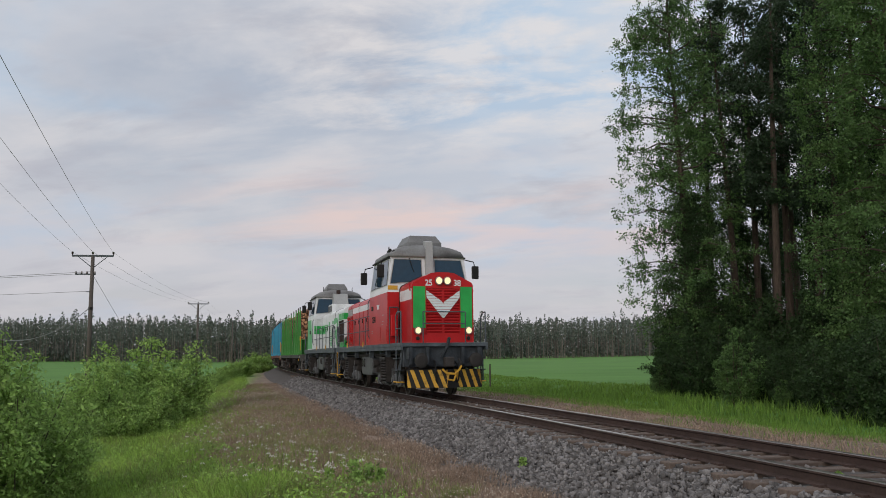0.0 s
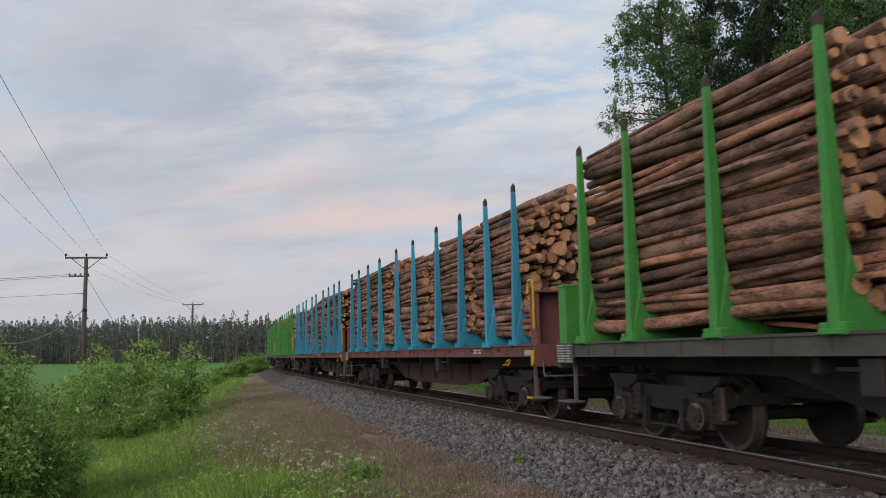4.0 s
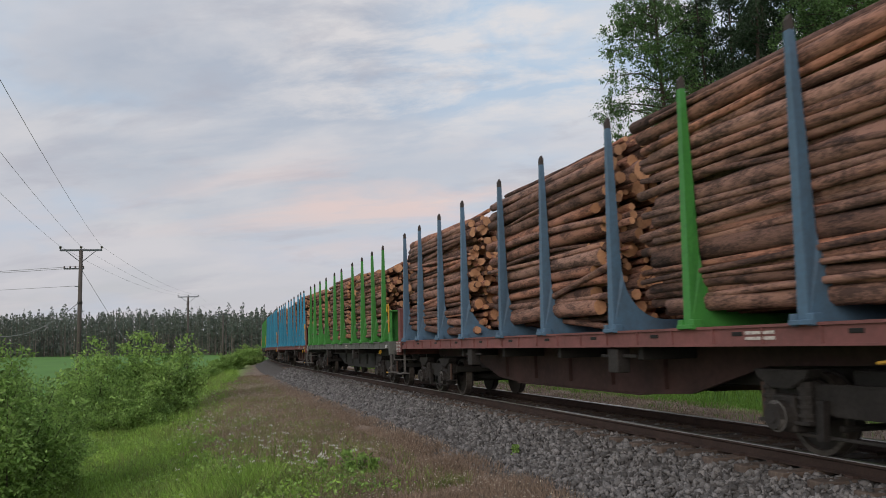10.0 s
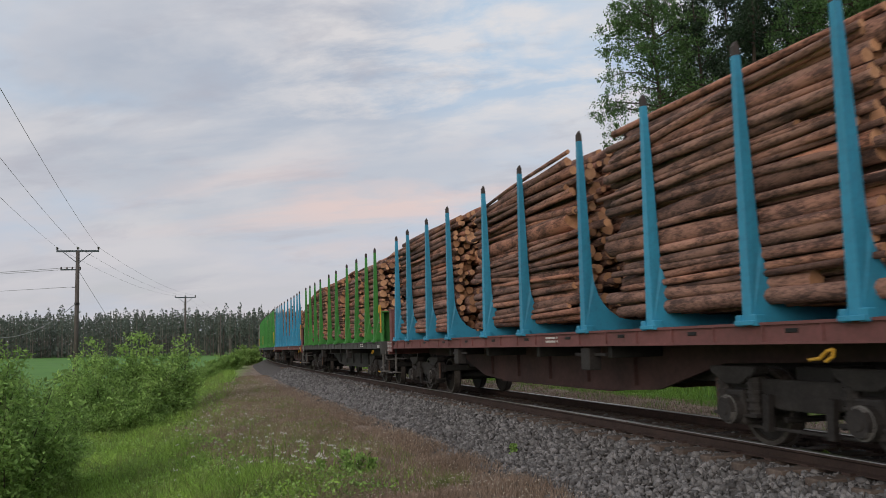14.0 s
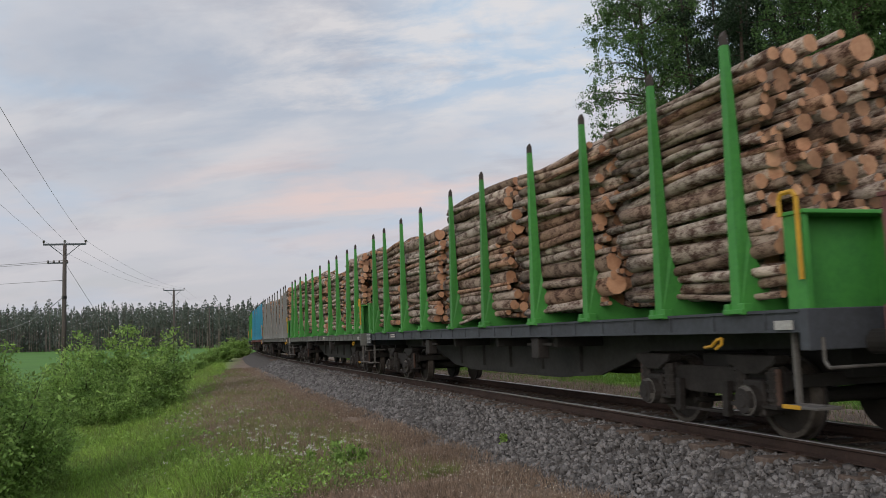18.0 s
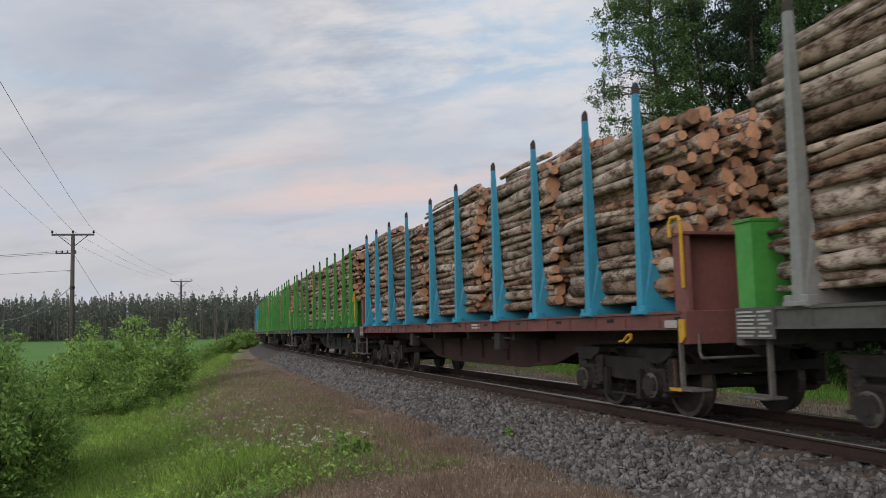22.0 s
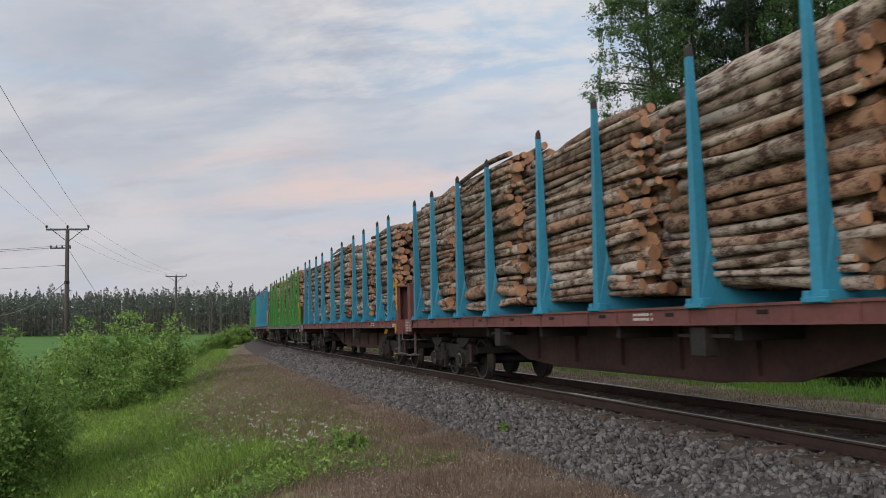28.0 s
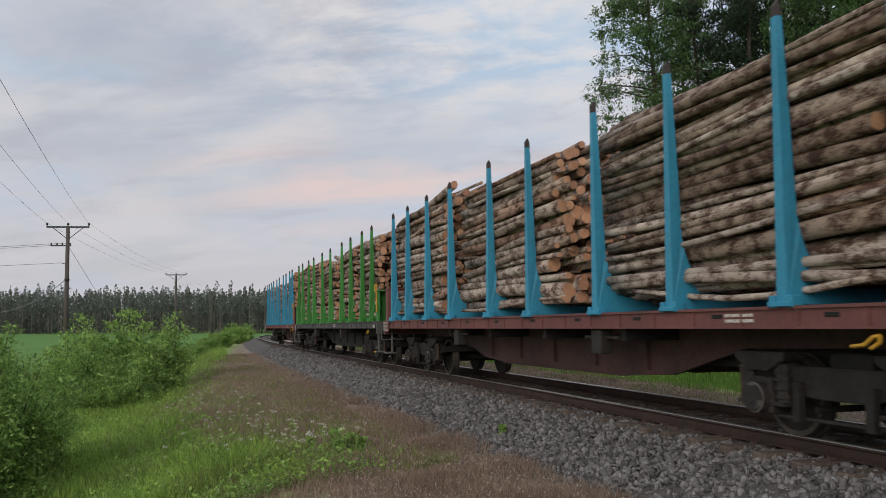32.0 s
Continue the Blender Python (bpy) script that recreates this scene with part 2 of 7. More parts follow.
M = dict(
    red=material("red_paint", (0.50, 0.016, 0.02), 0.32, dark=(0.30, 0.011, 0.013), scale=1.3, fine=30, bump=0.04, spec=0.22),
    white=material("white_paint", (0.62, 0.65, 0.68), 0.4, dark=(0.40, 0.415, 0.42), scale=1.2, fine=22, mix_lo=0.3, mix_hi=0.5, bump=0.04, spec=0.5),
    grey=material("grey_paint", (0.36, 0.38, 0.39), 0.45, dark=(0.25, 0.26, 0.27), scale=1.5, fine=25, bump=0.04, spec=0.5),
    roofgrey=material("roof_grey_paint", (0.20, 0.21, 0.22), 0.5, dark=(0.09, 0.09, 0.092), scale=1.2, fine=18, bump=0.05),
    green=material("green_paint", (0.03, 0.40, 0.085), 0.38, dark=(0.02, 0.28, 0.06), scale=2, fine=25, bump=0.04, spec=0.3),
    palegreen=material("faded_green_paint", (0.13, 0.42, 0.20), 0.5, dark=(0.09, 0.31, 0.14), scale=1.5, fine=20, bump=0.04),
    dark=material("dirty_black_steel", (0.030, 0.029, 0.028), 0.75, dark=(0.012, 0.011, 0.011), scale=2.5, fine=25, bump=0.2),
    under=material("dusty_underframe", (0.042, 0.038, 0.037), 0.7, dark=(0.010, 0.009, 0.009), scale=2.5, fine=25, bump=0.25),
    deckgrey=material("grey_deck_steel", (0.10, 0.126, 0.15), 0.55, dark=(0.03, 0.037, 0.044), scale=2, fine=30, bump=0.1),
    tank=material("tank_grey", (0.115, 0.124, 0.136), 0.5, dark=(0.04, 0.042, 0.044), scale=2, fine=20, bump=0.06),
    yellow=material("yellow_paint", (0.62, 0.36, 0.03), 0.5, dark=(0.36, 0.20, 0.03), scale=4, fine=40, bump=0.05),
    navy=material("blue_black_steel", (0.062, 0.078, 0.094), 0.5, dark=(0.014, 0.016, 0.019), scale=3, fine=25, bump=0.15),
    worn=material("worn_yellow_paint", (0.50, 0.29, 0.035), 0.6, dark=(0.10, 0.07, 0.03), scale=5, fine=30, mix_lo=0.36, mix_hi=0.5, bump=0.1),
    dullgrass=leafy("dull_verge_grass", (0.25, 0.305, 0.095), (0.135, 0.175, 0.058), island=0.35),
    black=material("black_paint", (0.012, 0.012, 0.012), 0.6, bump=0.05),
    # blue of the reflected sky is painted into the base colour of the panes
    glass=material("dark_sky_tinted_glass", (0.012, 0.042, 0.078), 0.03, dark=(0.008, 0.03, 0.056), bump=0, spec=0.4),
    rubber=material("window_rubber", (0.015, 0.015, 0.015), 0.8, bump=0),
    lamp=material("lit_headlamp", (0.3, 0.25, 0.16), 0.2, bump=0, emit=((1.0, 0.76, 0.44), 1.15)),
    lens=material("unlit_lamp_lens", (0.5, 0.5, 0.48), 0.15, bump=0, spec=0.8),
    rim=material("lamp_rim_steel", (0.35, 0.35, 0.34), 0.35, metal=0.8, bump=0.02),
    steelrail=material("railhead_steel", (0.42, 0.40, 0.39), 0.28, metal=0.9, dark=(0.26, 0.24, 0.23), scale=1.2, fine=18, bump=0.02),
    rust=material("rusty_rail_side", (0.065, 0.042, 0.036), 0.9, dark=(0.03, 0.021, 0.019), scale=3, fine=30, bump=0.3),
    sleeper=material("weathered_sleeper", (0.15, 0.12, 0.10), 0.9, dark=(0.06, 0.045, 0.04), scale=3, fine=25, vary=0.2, bump=0.4, stretch=(1, 4, 1)),
    stone=material("ballast_stone", (0.20, 0.196, 0.198), 0.9, dark=(0.075, 0.073, 0.074), scale=5, fine=40, island=0.55, bump=0.5),
    wood=material("pole_wood", (0.115, 0.105, 0.098), 0.9, dark=(0.06, 0.05, 0.045), scale=3, fine=20, bump=0.5, stretch=(4, 4, 0.4)),
    wire=material("wire", (0.24, 0.25, 0.265), 0.6, bump=0),
    ceramic=material("insulator", (0.05, 0.035, 0.03), 0.3, bump=0, spec=0.6),
    bark=material("dark_bark", (0.09, 0.07, 0.055), 0.95, dark=(0.035, 0.028, 0.024), scale=3, fine=14, bump=0.6, stretch=(3, 3, 0.5)),
    leaf=leafy("birch_leaves", (0.122, 0.215, 0.07), (0.044, 0.096, 0.03), island=0.5),
    # leaf colour lowered to stand in for the shade beneath the crowns
    leafdark=leafy("shade_toned_alder_leaves", (0.042, 0.082, 0.027), (0.017, 0.038, 0.014), island=0.5),
    needle=leafy("spruce_needles", (0.036, 0.066, 0.031), (0.016, 0.034, 0.017), through=0.2),
    willow=leafy("willow_leaves", (0.335, 0.49, 0.14), (0.15, 0.262, 0.07), island=0.5, through=0.42),
    # far needles and trunks paled and greyed: distance haze put into their colours
    farneedle=leafy("haze_paled_needles", (0.135, 0.165, 0.135), (0.085, 0.108, 0.092), island=0.25, through=0.2),
    fartrunk=material("haze_paled_far_trunks", (0.23, 0.205, 0.188), 0.95, dark=(0.13, 0.112, 0.10), scale=0.3, fine=3, island=0.4, bump=0),
    grass=leafy("lush_grass", (0.31, 0.455, 0.095), (0.16, 0.28, 0.055), island=0.5),
    vergegrass=leafy("green_verge_grass", (0.17, 0.29, 0.05), (0.09, 0.175, 0.032), island=0.4),
    drygrass=leafy("dry_brownish_grass", (0.36, 0.275, 0.21), (0.20, 0.148, 0.112), island=0.6),
    seedhead=leafy("pale_seed_heads", (0.62, 0.58, 0.50), (0.45, 0.40, 0.34), island=0.4),
    flower=material("white_flower", (0.75, 0.74, 0.68), 0.7, bump=0),
)


M["glass"].node_tree.nodes["Principled BSDF"].inputs["IOR"].default_value = 1.5


# ---------------------------------------------------------------- mesh helpers
def mesh_of(name, verts, faces, mats, idx=None, smooth=False):
    me = bpy.data.meshes.new(name)
    me.from_pydata([tuple(v) for v in verts], [], [tuple(f) for f in faces])
    for m in mats:
        me.materials.append(m)
    if idx is not None:
        me.polygons.foreach_set("material_index", np.asarray(idx, dtype=np.int32))
    if smooth:
        me.polygons.foreach_set("use_smooth", np.ones(len(me.polygons), dtype=bool))
    me.update()
    return me


def bm_mesh(name, bm, mat, smooth=False):
    me = bpy.data.meshes.new(name)
    bm.normal_update()
    bm.to_mesh(me)
    bm.free()
    for m in (mat if isinstance(mat, (list, tuple)) else [mat]):
        me.materials.append(m)
    if smooth:
        me.polygons.foreach_set("use_smooth", np.ones(len(me.polygons), dtype=bool))
    return me


def part(name, data, parent, label="", at=None, smooth=False, mat=None):
    """One mesh object under a thing or a part; data is a mesh or a bmesh."""
    if isinstance(data, bmesh.types.BMesh):
        data = bm_mesh(name, data, mat, smooth)
    ob = new(name, data)
    ob.parent = parent
    if at is not None:
        ob.matrix_basis = at
    if label:
        tagged(ob, label)
    return ob


def box(bm, x0, x1, y0, y1, z0, z1, bevel=0.0):
    m = Matrix.LocRotScale(((x0 + x1) / 2, (y0 + y1) / 2, (z0 + z1) / 2), None, (x1 - x0, y1 - y0, z1 - z0))
    r = bmesh.ops.create_cube(bm, size=1.0, matrix=m)
    if bevel:
        es = {e for v in r["verts"] for e in v.link_edges}
        bmesh.ops.bevel(bm, geom=list(es), offset=bevel, segments=2, affect="EDGES", profile=0.5)
    return bm


def cyl(bm, p, q, r, r2=None, n=10, caps=True):
    p, q = Vector(p), Vector(q)
    d = q - p
    m = Matrix.Translation((p + q) / 2) @ d.to_track_quat("Z", "Y").to_matrix().to_4x4()
    bmesh.ops.create_cone(bm, cap_ends=caps, segments=n, radius1=r, radius2=r if r2 is None else r2, depth=d.length, matrix=m)
    return bm


def pipe(bm, pts, r, n=6):
    for a, b in zip(pts, pts[1:]):
        cyl(bm, a, b, r, n=n)
    return bm


def prism(bm, outline, axis, lo, hi, bevel=0.0):
    """An outline of (u, v) pairs pushed along axis from lo to hi; for 'y' u, v are x, z; for 'x' they are y, z; for 'z' x, y."""
    def pt(u, v, w):
        return (u, w, v) if axis == "y" else (w, u, v) if axis == "x" else (u, v, w)
    a = [bm.verts.new(pt(u, v, lo)) for u, v in outline]
    b = [bm.verts.new(pt(u, v, hi)) for u, v in outline]
    fs = [bm.faces.new(a), bm.faces.new(b[::-1])]
    n = len(a)
    for i in range(n):
        fs.append(bm.faces.new((a[i], b[i], b[(i + 1) % n], a[(i + 1) % n])))
    bmesh.ops.recalc_face_normals(bm, faces=fs)
    if bevel:
        bmesh.ops.bevel(bm, geom=list({e for f in fs for e in f.edges}), offset=bevel, segments=2, affect="EDGES")
    return bm


def B():
    return bmesh.new()


# ---------------------------------------------------------------- the line of the track
GAUGE = 1.4346
_ds = 0.25
_s = np.arange(-620, 620, _ds)
_k = np.interp(_s, [-9, 0, 45, 85.5, 110, 165, 185], [-0.001042, -0.001042, 0.001084, 0.000659, 0.004, 0.004, 0])
_k[_s < -9] = 0
_h = np.cumsum(_k) * _ds
_h += -0.2652 - np.interp(0, _s, _h)
_x = np.cumsum(np.sin(_h)) * _ds
_y = np.cumsum(np.cos(_h)) * _ds
_x += 5.1008 - np.interp(0, _s, _x)
_y += 5.4 - np.interp(0, _s, _y)


def line(s, d=0.0):
    """Place and heading at s metres along the near rail, d metres to its left (towards the ditch)."""
    h = np.interp(s, _s, _h)
    return np.interp(s, _s, _x) - d * np.cos(h), np.interp(s, _s, _y) + d * np.sin(h), h


def off_line(x, y):
    """Metres along and to the left of the near rail for plan points."""
    ax, ay = np.atleast_1d(x).astype(float), np.atleast_1d(y).astype(float)
    s = ay.copy() - 5.4
    for _ in range(6):
        px, py, h = line(s)
        s = s + (ax - px) * np.sin(h) + (ay - py) * np.cos(h)
    px, py, h = line(s)
    return s, -(ax - px) * np.cos(h) + (ay - py) * np.sin(h)


def profile(d):
    """Height of the ground by its distance to the left of the near rail."""
    return np.interp(d, [-400, -130, -60, -14, -8.5, -5.6, -4.2, -3.4, -2.6, -2.1, -1.9, 0.45, 0.62, 1.75, 3.2, 5.0, 8.2, 9.8, 12, 40, 120, 400],
                     [2.2, 0.2, -0.75, -0.95, -0.74, -0.54, -0.44, -0.38, -0.31, -0.25, -0.21, -0.21, -0.28, -0.78, -0.84, -0.98, -1.95, -2.05, -1.85, -1.9, -0.8, 2.0])


def hump(x, y, d):
    """Gentle unevenness of the ground beside the track."""
    u = np.array([noise.noise((a * 0.15, b * 0.15, 0)) for a, b in zip(x.ravel(), y.ravel())]).reshape(x.shape)
    return u * 0.16 * np.clip((np.abs(d) - 2.0) / 0.8, 0, 1)


def green_edge(y):
    """Distance from the near rail at which the dry bank turns green."""
    return np.interp(y, [13, 15, 17.4, 20, 27, 36, 57, 70, 90], [4.9, 5.5, 6.1, 6.6, 7.2, 6.6, 4.8, 3.2, 2.4])


def ground_z(x, y):
    s, d = off_line(x, y)
    return profile(d) + hump(np.atleast_1d(x), np.atleast_1d(y), d)


# ---------------------------------------------------------------- ground and track
def bank_material():
    """Dry soil near the stones that turns raggedly into grass further off."""
    m = material("bank_soil", (0.26, 0.20, 0.16), 0.95, dark=(0.10, 0.078, 0.062), scale=1.1, fine=16, mix_lo=0.38, mix_hi=0.62, bump=0.9)
    nt = m.node_tree
    b = nt.nodes["Principled BSDF"]
    soil = b.inputs["Base Color"].links[0].from_socket
    at_ = nt.nodes.new("ShaderNodeAttribute")
    at_.attribute_name = "green"
    tc = nt.nodes.new("ShaderNodeTexCoord")
    total = at_.outputs["Fac"]
    for sc, amp in ((0.7, 3.0), (4.0, 2.2)):
        nz = node(nt, "ShaderNodeTexNoise", Scale=sc, Detail=5.0, Roughness=0.65)
        nt.links.new(tc.outputs["Object"], nz.inputs["Vector"])
        ma = nt.nodes.new("ShaderNodeMath")
        ma.operation = "MULTIPLY_ADD"
        ma.inputs[1].default_value = amp
        nt.links.new(nz.outputs["Fac"], ma.inputs[0])
        nt.links.new(total, ma.inputs[2])
        total = ma.outputs[0]
    mr = nt.nodes.new("ShaderNodeMapRange")
    mr.inputs["From Min"].default_value, mr.inputs["From Max"].default_value = 2.0, 3.6
    nt.links.new(total, mr.inputs["Value"])
    gn = node(nt, "ShaderNodeTexNoise", Scale=6.0, Detail=6.0, Roughness=0.7)
    nt.links.new(tc.outputs["Object"], gn.inputs["Vector"])
    green = ramp_of(nt, gn.outputs["Fac"], [(0.35, (0.10, 0.17, 0.04)), (0.62, (0.22, 0.33, 0.075))])
    mt = nt.nodes.new("ShaderNodeMix")
    mt.data_type = "RGBA"
    nt.links.new(mr.outputs[0], mt.inputs[0])
    nt.links.new(soil, mt.inputs[6])
    nt.links.new(green, mt.inputs[7])
    nt.links.new(mt.outputs[2], b.inputs["Base Color"])
    return m


def make_ground():
    ss = np.concatenate([[-1800, -900, -500, -260, -140, -80, -50, -35, -25, -18], np.arange(-14, 50, 0.5), np.arange(50, 100, 1.0), np.arange(100, 200, 4.0),
                         np.arange(200, 420, 15), [440, 480, 540, 640, 800, 1100, 1600, 2400]])
    dd = np.concatenate([[-2600, -1200, -600, -420, -300, -200, -120, -80, -60, -45, -36, -28, -22], np.arange(-17, -9, 1.0), np.arange(-9, -2.4, 0.4),
                         [-2.35, -2.1, -1.9, -1.0, 0.0, 0.45, 0.62], np.arange(0.9, 10.2, 0.28), np.arange(10.5, 16, 0.8), [18, 22, 28, 36, 45, 60, 80, 120, 200, 300, 420, 600, 1200, 2600]])
    S, Dm = np.meshgrid(ss, dd, indexing="ij")
    dc = np.clip(Dm, -36, 36)
    X, Y, H = line(np.clip(S, -600, 600), dc)
    over = S - np.clip(S, -600, 600)
    X, Y = X + over * np.sin(H), Y + over * np.cos(H)
    ex = Dm - dc
    X, Y = X - ex * math.cos(-0.28), Y + ex * math.sin(-0.28)
    Z = profile(Dm)
    rng = np.random.default_rng(3)
    rough = np.where(np.abs(Dm) > 2.0, 0.03, 0.02) * np.where(np.abs(Dm) > 16, 0.6, 1.0)
    Z = Z + rng.normal(0, 1, Z.shape) * rough * (np.abs(Dm) > 0.7)
    Z = Z + hump(X, Y, Dm)
    n, m = S.shape
    verts = np.stack([X, Y, Z], -1).reshape(-1, 3)
    i = np.arange(n * m).reshape(n, m)
    faces = np.stack([i[:-1, :-1], i[:-1, 1:], i[1:, 1:], i[1:, :-1]], -1).reshape(-1, 4)
    cd = (Dm[:-1, :-1] + Dm[1:, 1:]) / 2
    cx, cy = (X[:-1, :-1] + X[1:, 1:]) / 2, (Y[:-1, :-1] + Y[1:, 1:]) / 2
    wob = np.array([[noise.noise((a * 0.6, b * 0.6, 2)) + 0.6 * noise.noise((a * 1.9, b * 1.9, 5)) for a, b in zip(r, q)] for r, q in zip(cx, cy)]) * 0.9
    idx = np.full(cd.shape, 2)
    idx[(cd + wob * 1.4 > -9.0) & (cd + wob < 12)] = 1
    idx[(cd > -2.5) & (cd < 1.75 + wob * 0.2)] = 0
    mats = [material("gravel_bed", (0.12, 0.112, 0.108), 0.95, dark=(0.04, 0.037, 0.036), scale=7, fine=26, bump=0.8),
            bank_material(),
            material("green_crop_field", (0.085, 0.205, 0.034), 0.95, dark=(0.055, 0.145, 0.024), scale=0.07, fine=2.5, bump=0.6)]
    me = mesh_of("ground", verts, faces, mats, idx.reshape(-1), smooth=True)
    green = np.maximum(Dm - green_edge(Y), -6.8 - Dm)
    me.attributes.new("green", "FLOAT", "POINT").data.foreach_set("value", green.reshape(-1).astype(np.float32))
    ob = new("ground", me)
    return tagged(ob, "rough grassy ground with a dry railway bank and crop fields", "ground", kind="structure")


ground = make_ground()


def sweep(name, profile_pts, d0, s0, s1, step, mats, idx):
    """A closed profile of (sideways, up) pairs swept along the track."""
    ss = np.arange(s0, s1 + step, step)
    x, y, h = line(ss, d0)
    P = np.array(profile_pts)
    vx = x[:, None] - P[None, :, 0] * np.cos(h)[:, None]
    vy = y[:, None] + P[None, :, 0] * np.sin(h)[:, None]
    vz = np.broadcast_to(P[None, :, 1], vx.shape)
    k, n = len(P), len(ss)
    v = np.stack([vx, vy, vz], -1).reshape(-1, 3)
    f, fi = [], []
    for a in range(n - 1):
        for b in range(k):
            c = (b + 1) % k
            f.append((a * k + b, a * k + c, (a + 1) * k + c, (a + 1) * k + b))
            fi.append(idx[b])
    return mesh_of(name, v, f, mats, fi)


RAIL = [(-0.034, 0.0), (0.034, 0.0), (0.036, -0.012), (0.036, -0.034), (0.010, -0.05), (0.010, -0.125), (0.07, -0.145), (0.07, -0.157),
        (-0.07, -0.157), (-0.07, -0.145), (-0.010, -0.125), (-0.010, -0.05), (-0.036, -0.034), (-0.036, -0.012)]
track = new("railway_track")
tagged(track, "single railway track on grey stone ballast with rusty rails", "railway track", kind="structure")
for off in (0.0, -GAUGE):
    part("rail", sweep("rail", RAIL, off, -60, 330, 1.5, [M["rust"], M["steelrail"]], [1, 1] + [0] * 11 + [1]), track, "rusty steel rail with a shiny head")


def make_sleepers():
    bm = box(B(), -1.25, 1.25, -0.125, 0.125, -0.30, -0.157, 0.015)
    me = bm_mesh("sleeper", bm, M["sleeper"])
    clip = bm_mesh("rail_clip", box(box(B(), -0.13, -0.06, -0.06, 0.06, -0.157, -0.13), 0.06, 0.13, -0.06, 0.06, -0.157, -0.13), M["rust"])
    rng = random.Random(5)
    s = -12.0
    while s < 62:
        x, y, h = line(s, -GAUGE / 2)
        o = part("sleeper", me, track, at=Matrix.LocRotScale((x, y, rng.uniform(-0.012, 0.006)), Euler((0, 0, -h + rng.uniform(-0.02, 0.02))), None))
        if s < 30:
            for dx in (-GAUGE / 2, GAUGE / 2):
                part("rail_clip", clip, o, at=Matrix.Translation((dx, 0, 0)))
        s += 0.61


make_sleepers()


def scatter_stones():
    """Loose ballast stones on both shoulders and between the rails, as one heap."""
    rng = np.random.default_rng(11)
    t = (1 + 5 ** 0.5) / 2
    ico = np.array([(-1, t, 0), (1, t, 0), (-1, -t, 0), (1, -t, 0), (0, -1, t), (0, 1, t), (0, -1, -t), (0, 1, -t), (t, 0, -1), (t, 0, 1), (-t, 0, -1), (-t, 0, 1)]) / 1.9
    fc = np.array([(0, 11, 5), (0, 5, 1), (0, 1, 7), (0, 7, 10), (0, 10, 11), (1, 5, 9), (5, 11, 4), (11, 10, 2), (10, 7, 6), (7, 1, 8), (3, 9, 4), (3, 4, 2), (3, 2, 6),
                   (3, 6, 8), (3, 8, 9), (4, 9, 5), (2, 4, 11), (6, 2, 10), (8, 6, 7), (9, 8, 1)])
    n = 56000
    s = -6 + 62 * rng.random(n) ** 1.8
    side = rng.random(n)
    d = np.where(side < 0.74, 0.12 + 1.75 * rng.random(n), np.where(side < 0.88, -0.1 - (GAUGE - 0.2) * rng.random(n), -GAUGE - 0.12 - 0.9 * rng.random(n)))
    d = d + (side < 0.74) * np.maximum(rng.normal(0, 0.12, n), -0.05)
    x, y, h = line(s, d)
    r = rng.uniform(0.019, 0.043, n) * (1 + np.clip(s - 12, 0, 40) / 40)
    z = profile(d) + r * rng.uniform(-0.1, 0.55, n)
    z = np.where((d < -0.05) & (d > -GAUGE + 0.05), z - 0.015, z)
    V = ico[None] * (1 + rng.uniform(-0.5, 0.5, (n, 12, 1))) * r[:, None, None] * rng.uniform(0.45, 1.5, (n, 1, 3))
    a = rng.uniform(0, 2 * np.pi, n)
    c, q = np.cos(a)[:, None], np.sin(a)[:, None]
    vx, vy = V[..., 0] * c - V[..., 1] * q, V[..., 0] * q + V[..., 1] * c
    V = np.stack([vx + x[:, None], vy + y[:, None], V[..., 2] + z[:, None]], -1).reshape(-1, 3)
    F = (fc[None] + 12 * np.arange(n)[:, None, None]).reshape(-1, 3)
    me = bpy.data.meshes.new("ballast")
    me.vertices.add(len(V))
    me.vertices.foreach_set("co", V.ravel())
    me.loops.add(F.size)
    me.loops.foreach_set("vertex_index", F.ravel().astype(np.int32))
    me.polygons.add(len(F))
    me.polygons.foreach_set("loop_start", np.arange(0, F.size, 3, dtype=np.int32))
    me.update(calc_edges=True)
    me.materials.append(M["stone"])
    ob = new("ballast_stones", me)
    tagged(ob, "loose grey crushed-stone ballast along the rails", "ballast", kind="stuff")


scatter_stones()


# ---------------------------------------------------------------- the train
# the side of a vehicle that faces the bank is its local -y
S_ROWS = [0.92, 15.64, 30.36, 45.16, 60.11, 75.16, 90.26, 105.37, 120.5, 135.66, 150.82, 165.93, 181.01, 196.06, 211.07, 226.04, 240.95, 255.82,
          270.64, 285.43, 300.19, 314.92, 329.59, 344.25, 358.9, 373.57, 388.27, 402.97, 417.67, 432.35, 447.0, 461.64, 476.27]


def on_track(c, t_index, pivot):
    """Pose of a vehicle whose centre is c metres up the line when the train has run 0 metres, on its two bogies."""
    s = c - S_ROWS[t_index]
    xa, ya, _ = line(s - pivot, -GAUGE / 2)
    xb, yb, _ = line(s + pivot, -GAUGE / 2)
    return Matrix.LocRotScale(((xa + xb) / 2, (ya + yb) / 2, 0), Euler((0, 0, math.atan2(ya - yb, xa - xb))), None)


VEHICLES = []


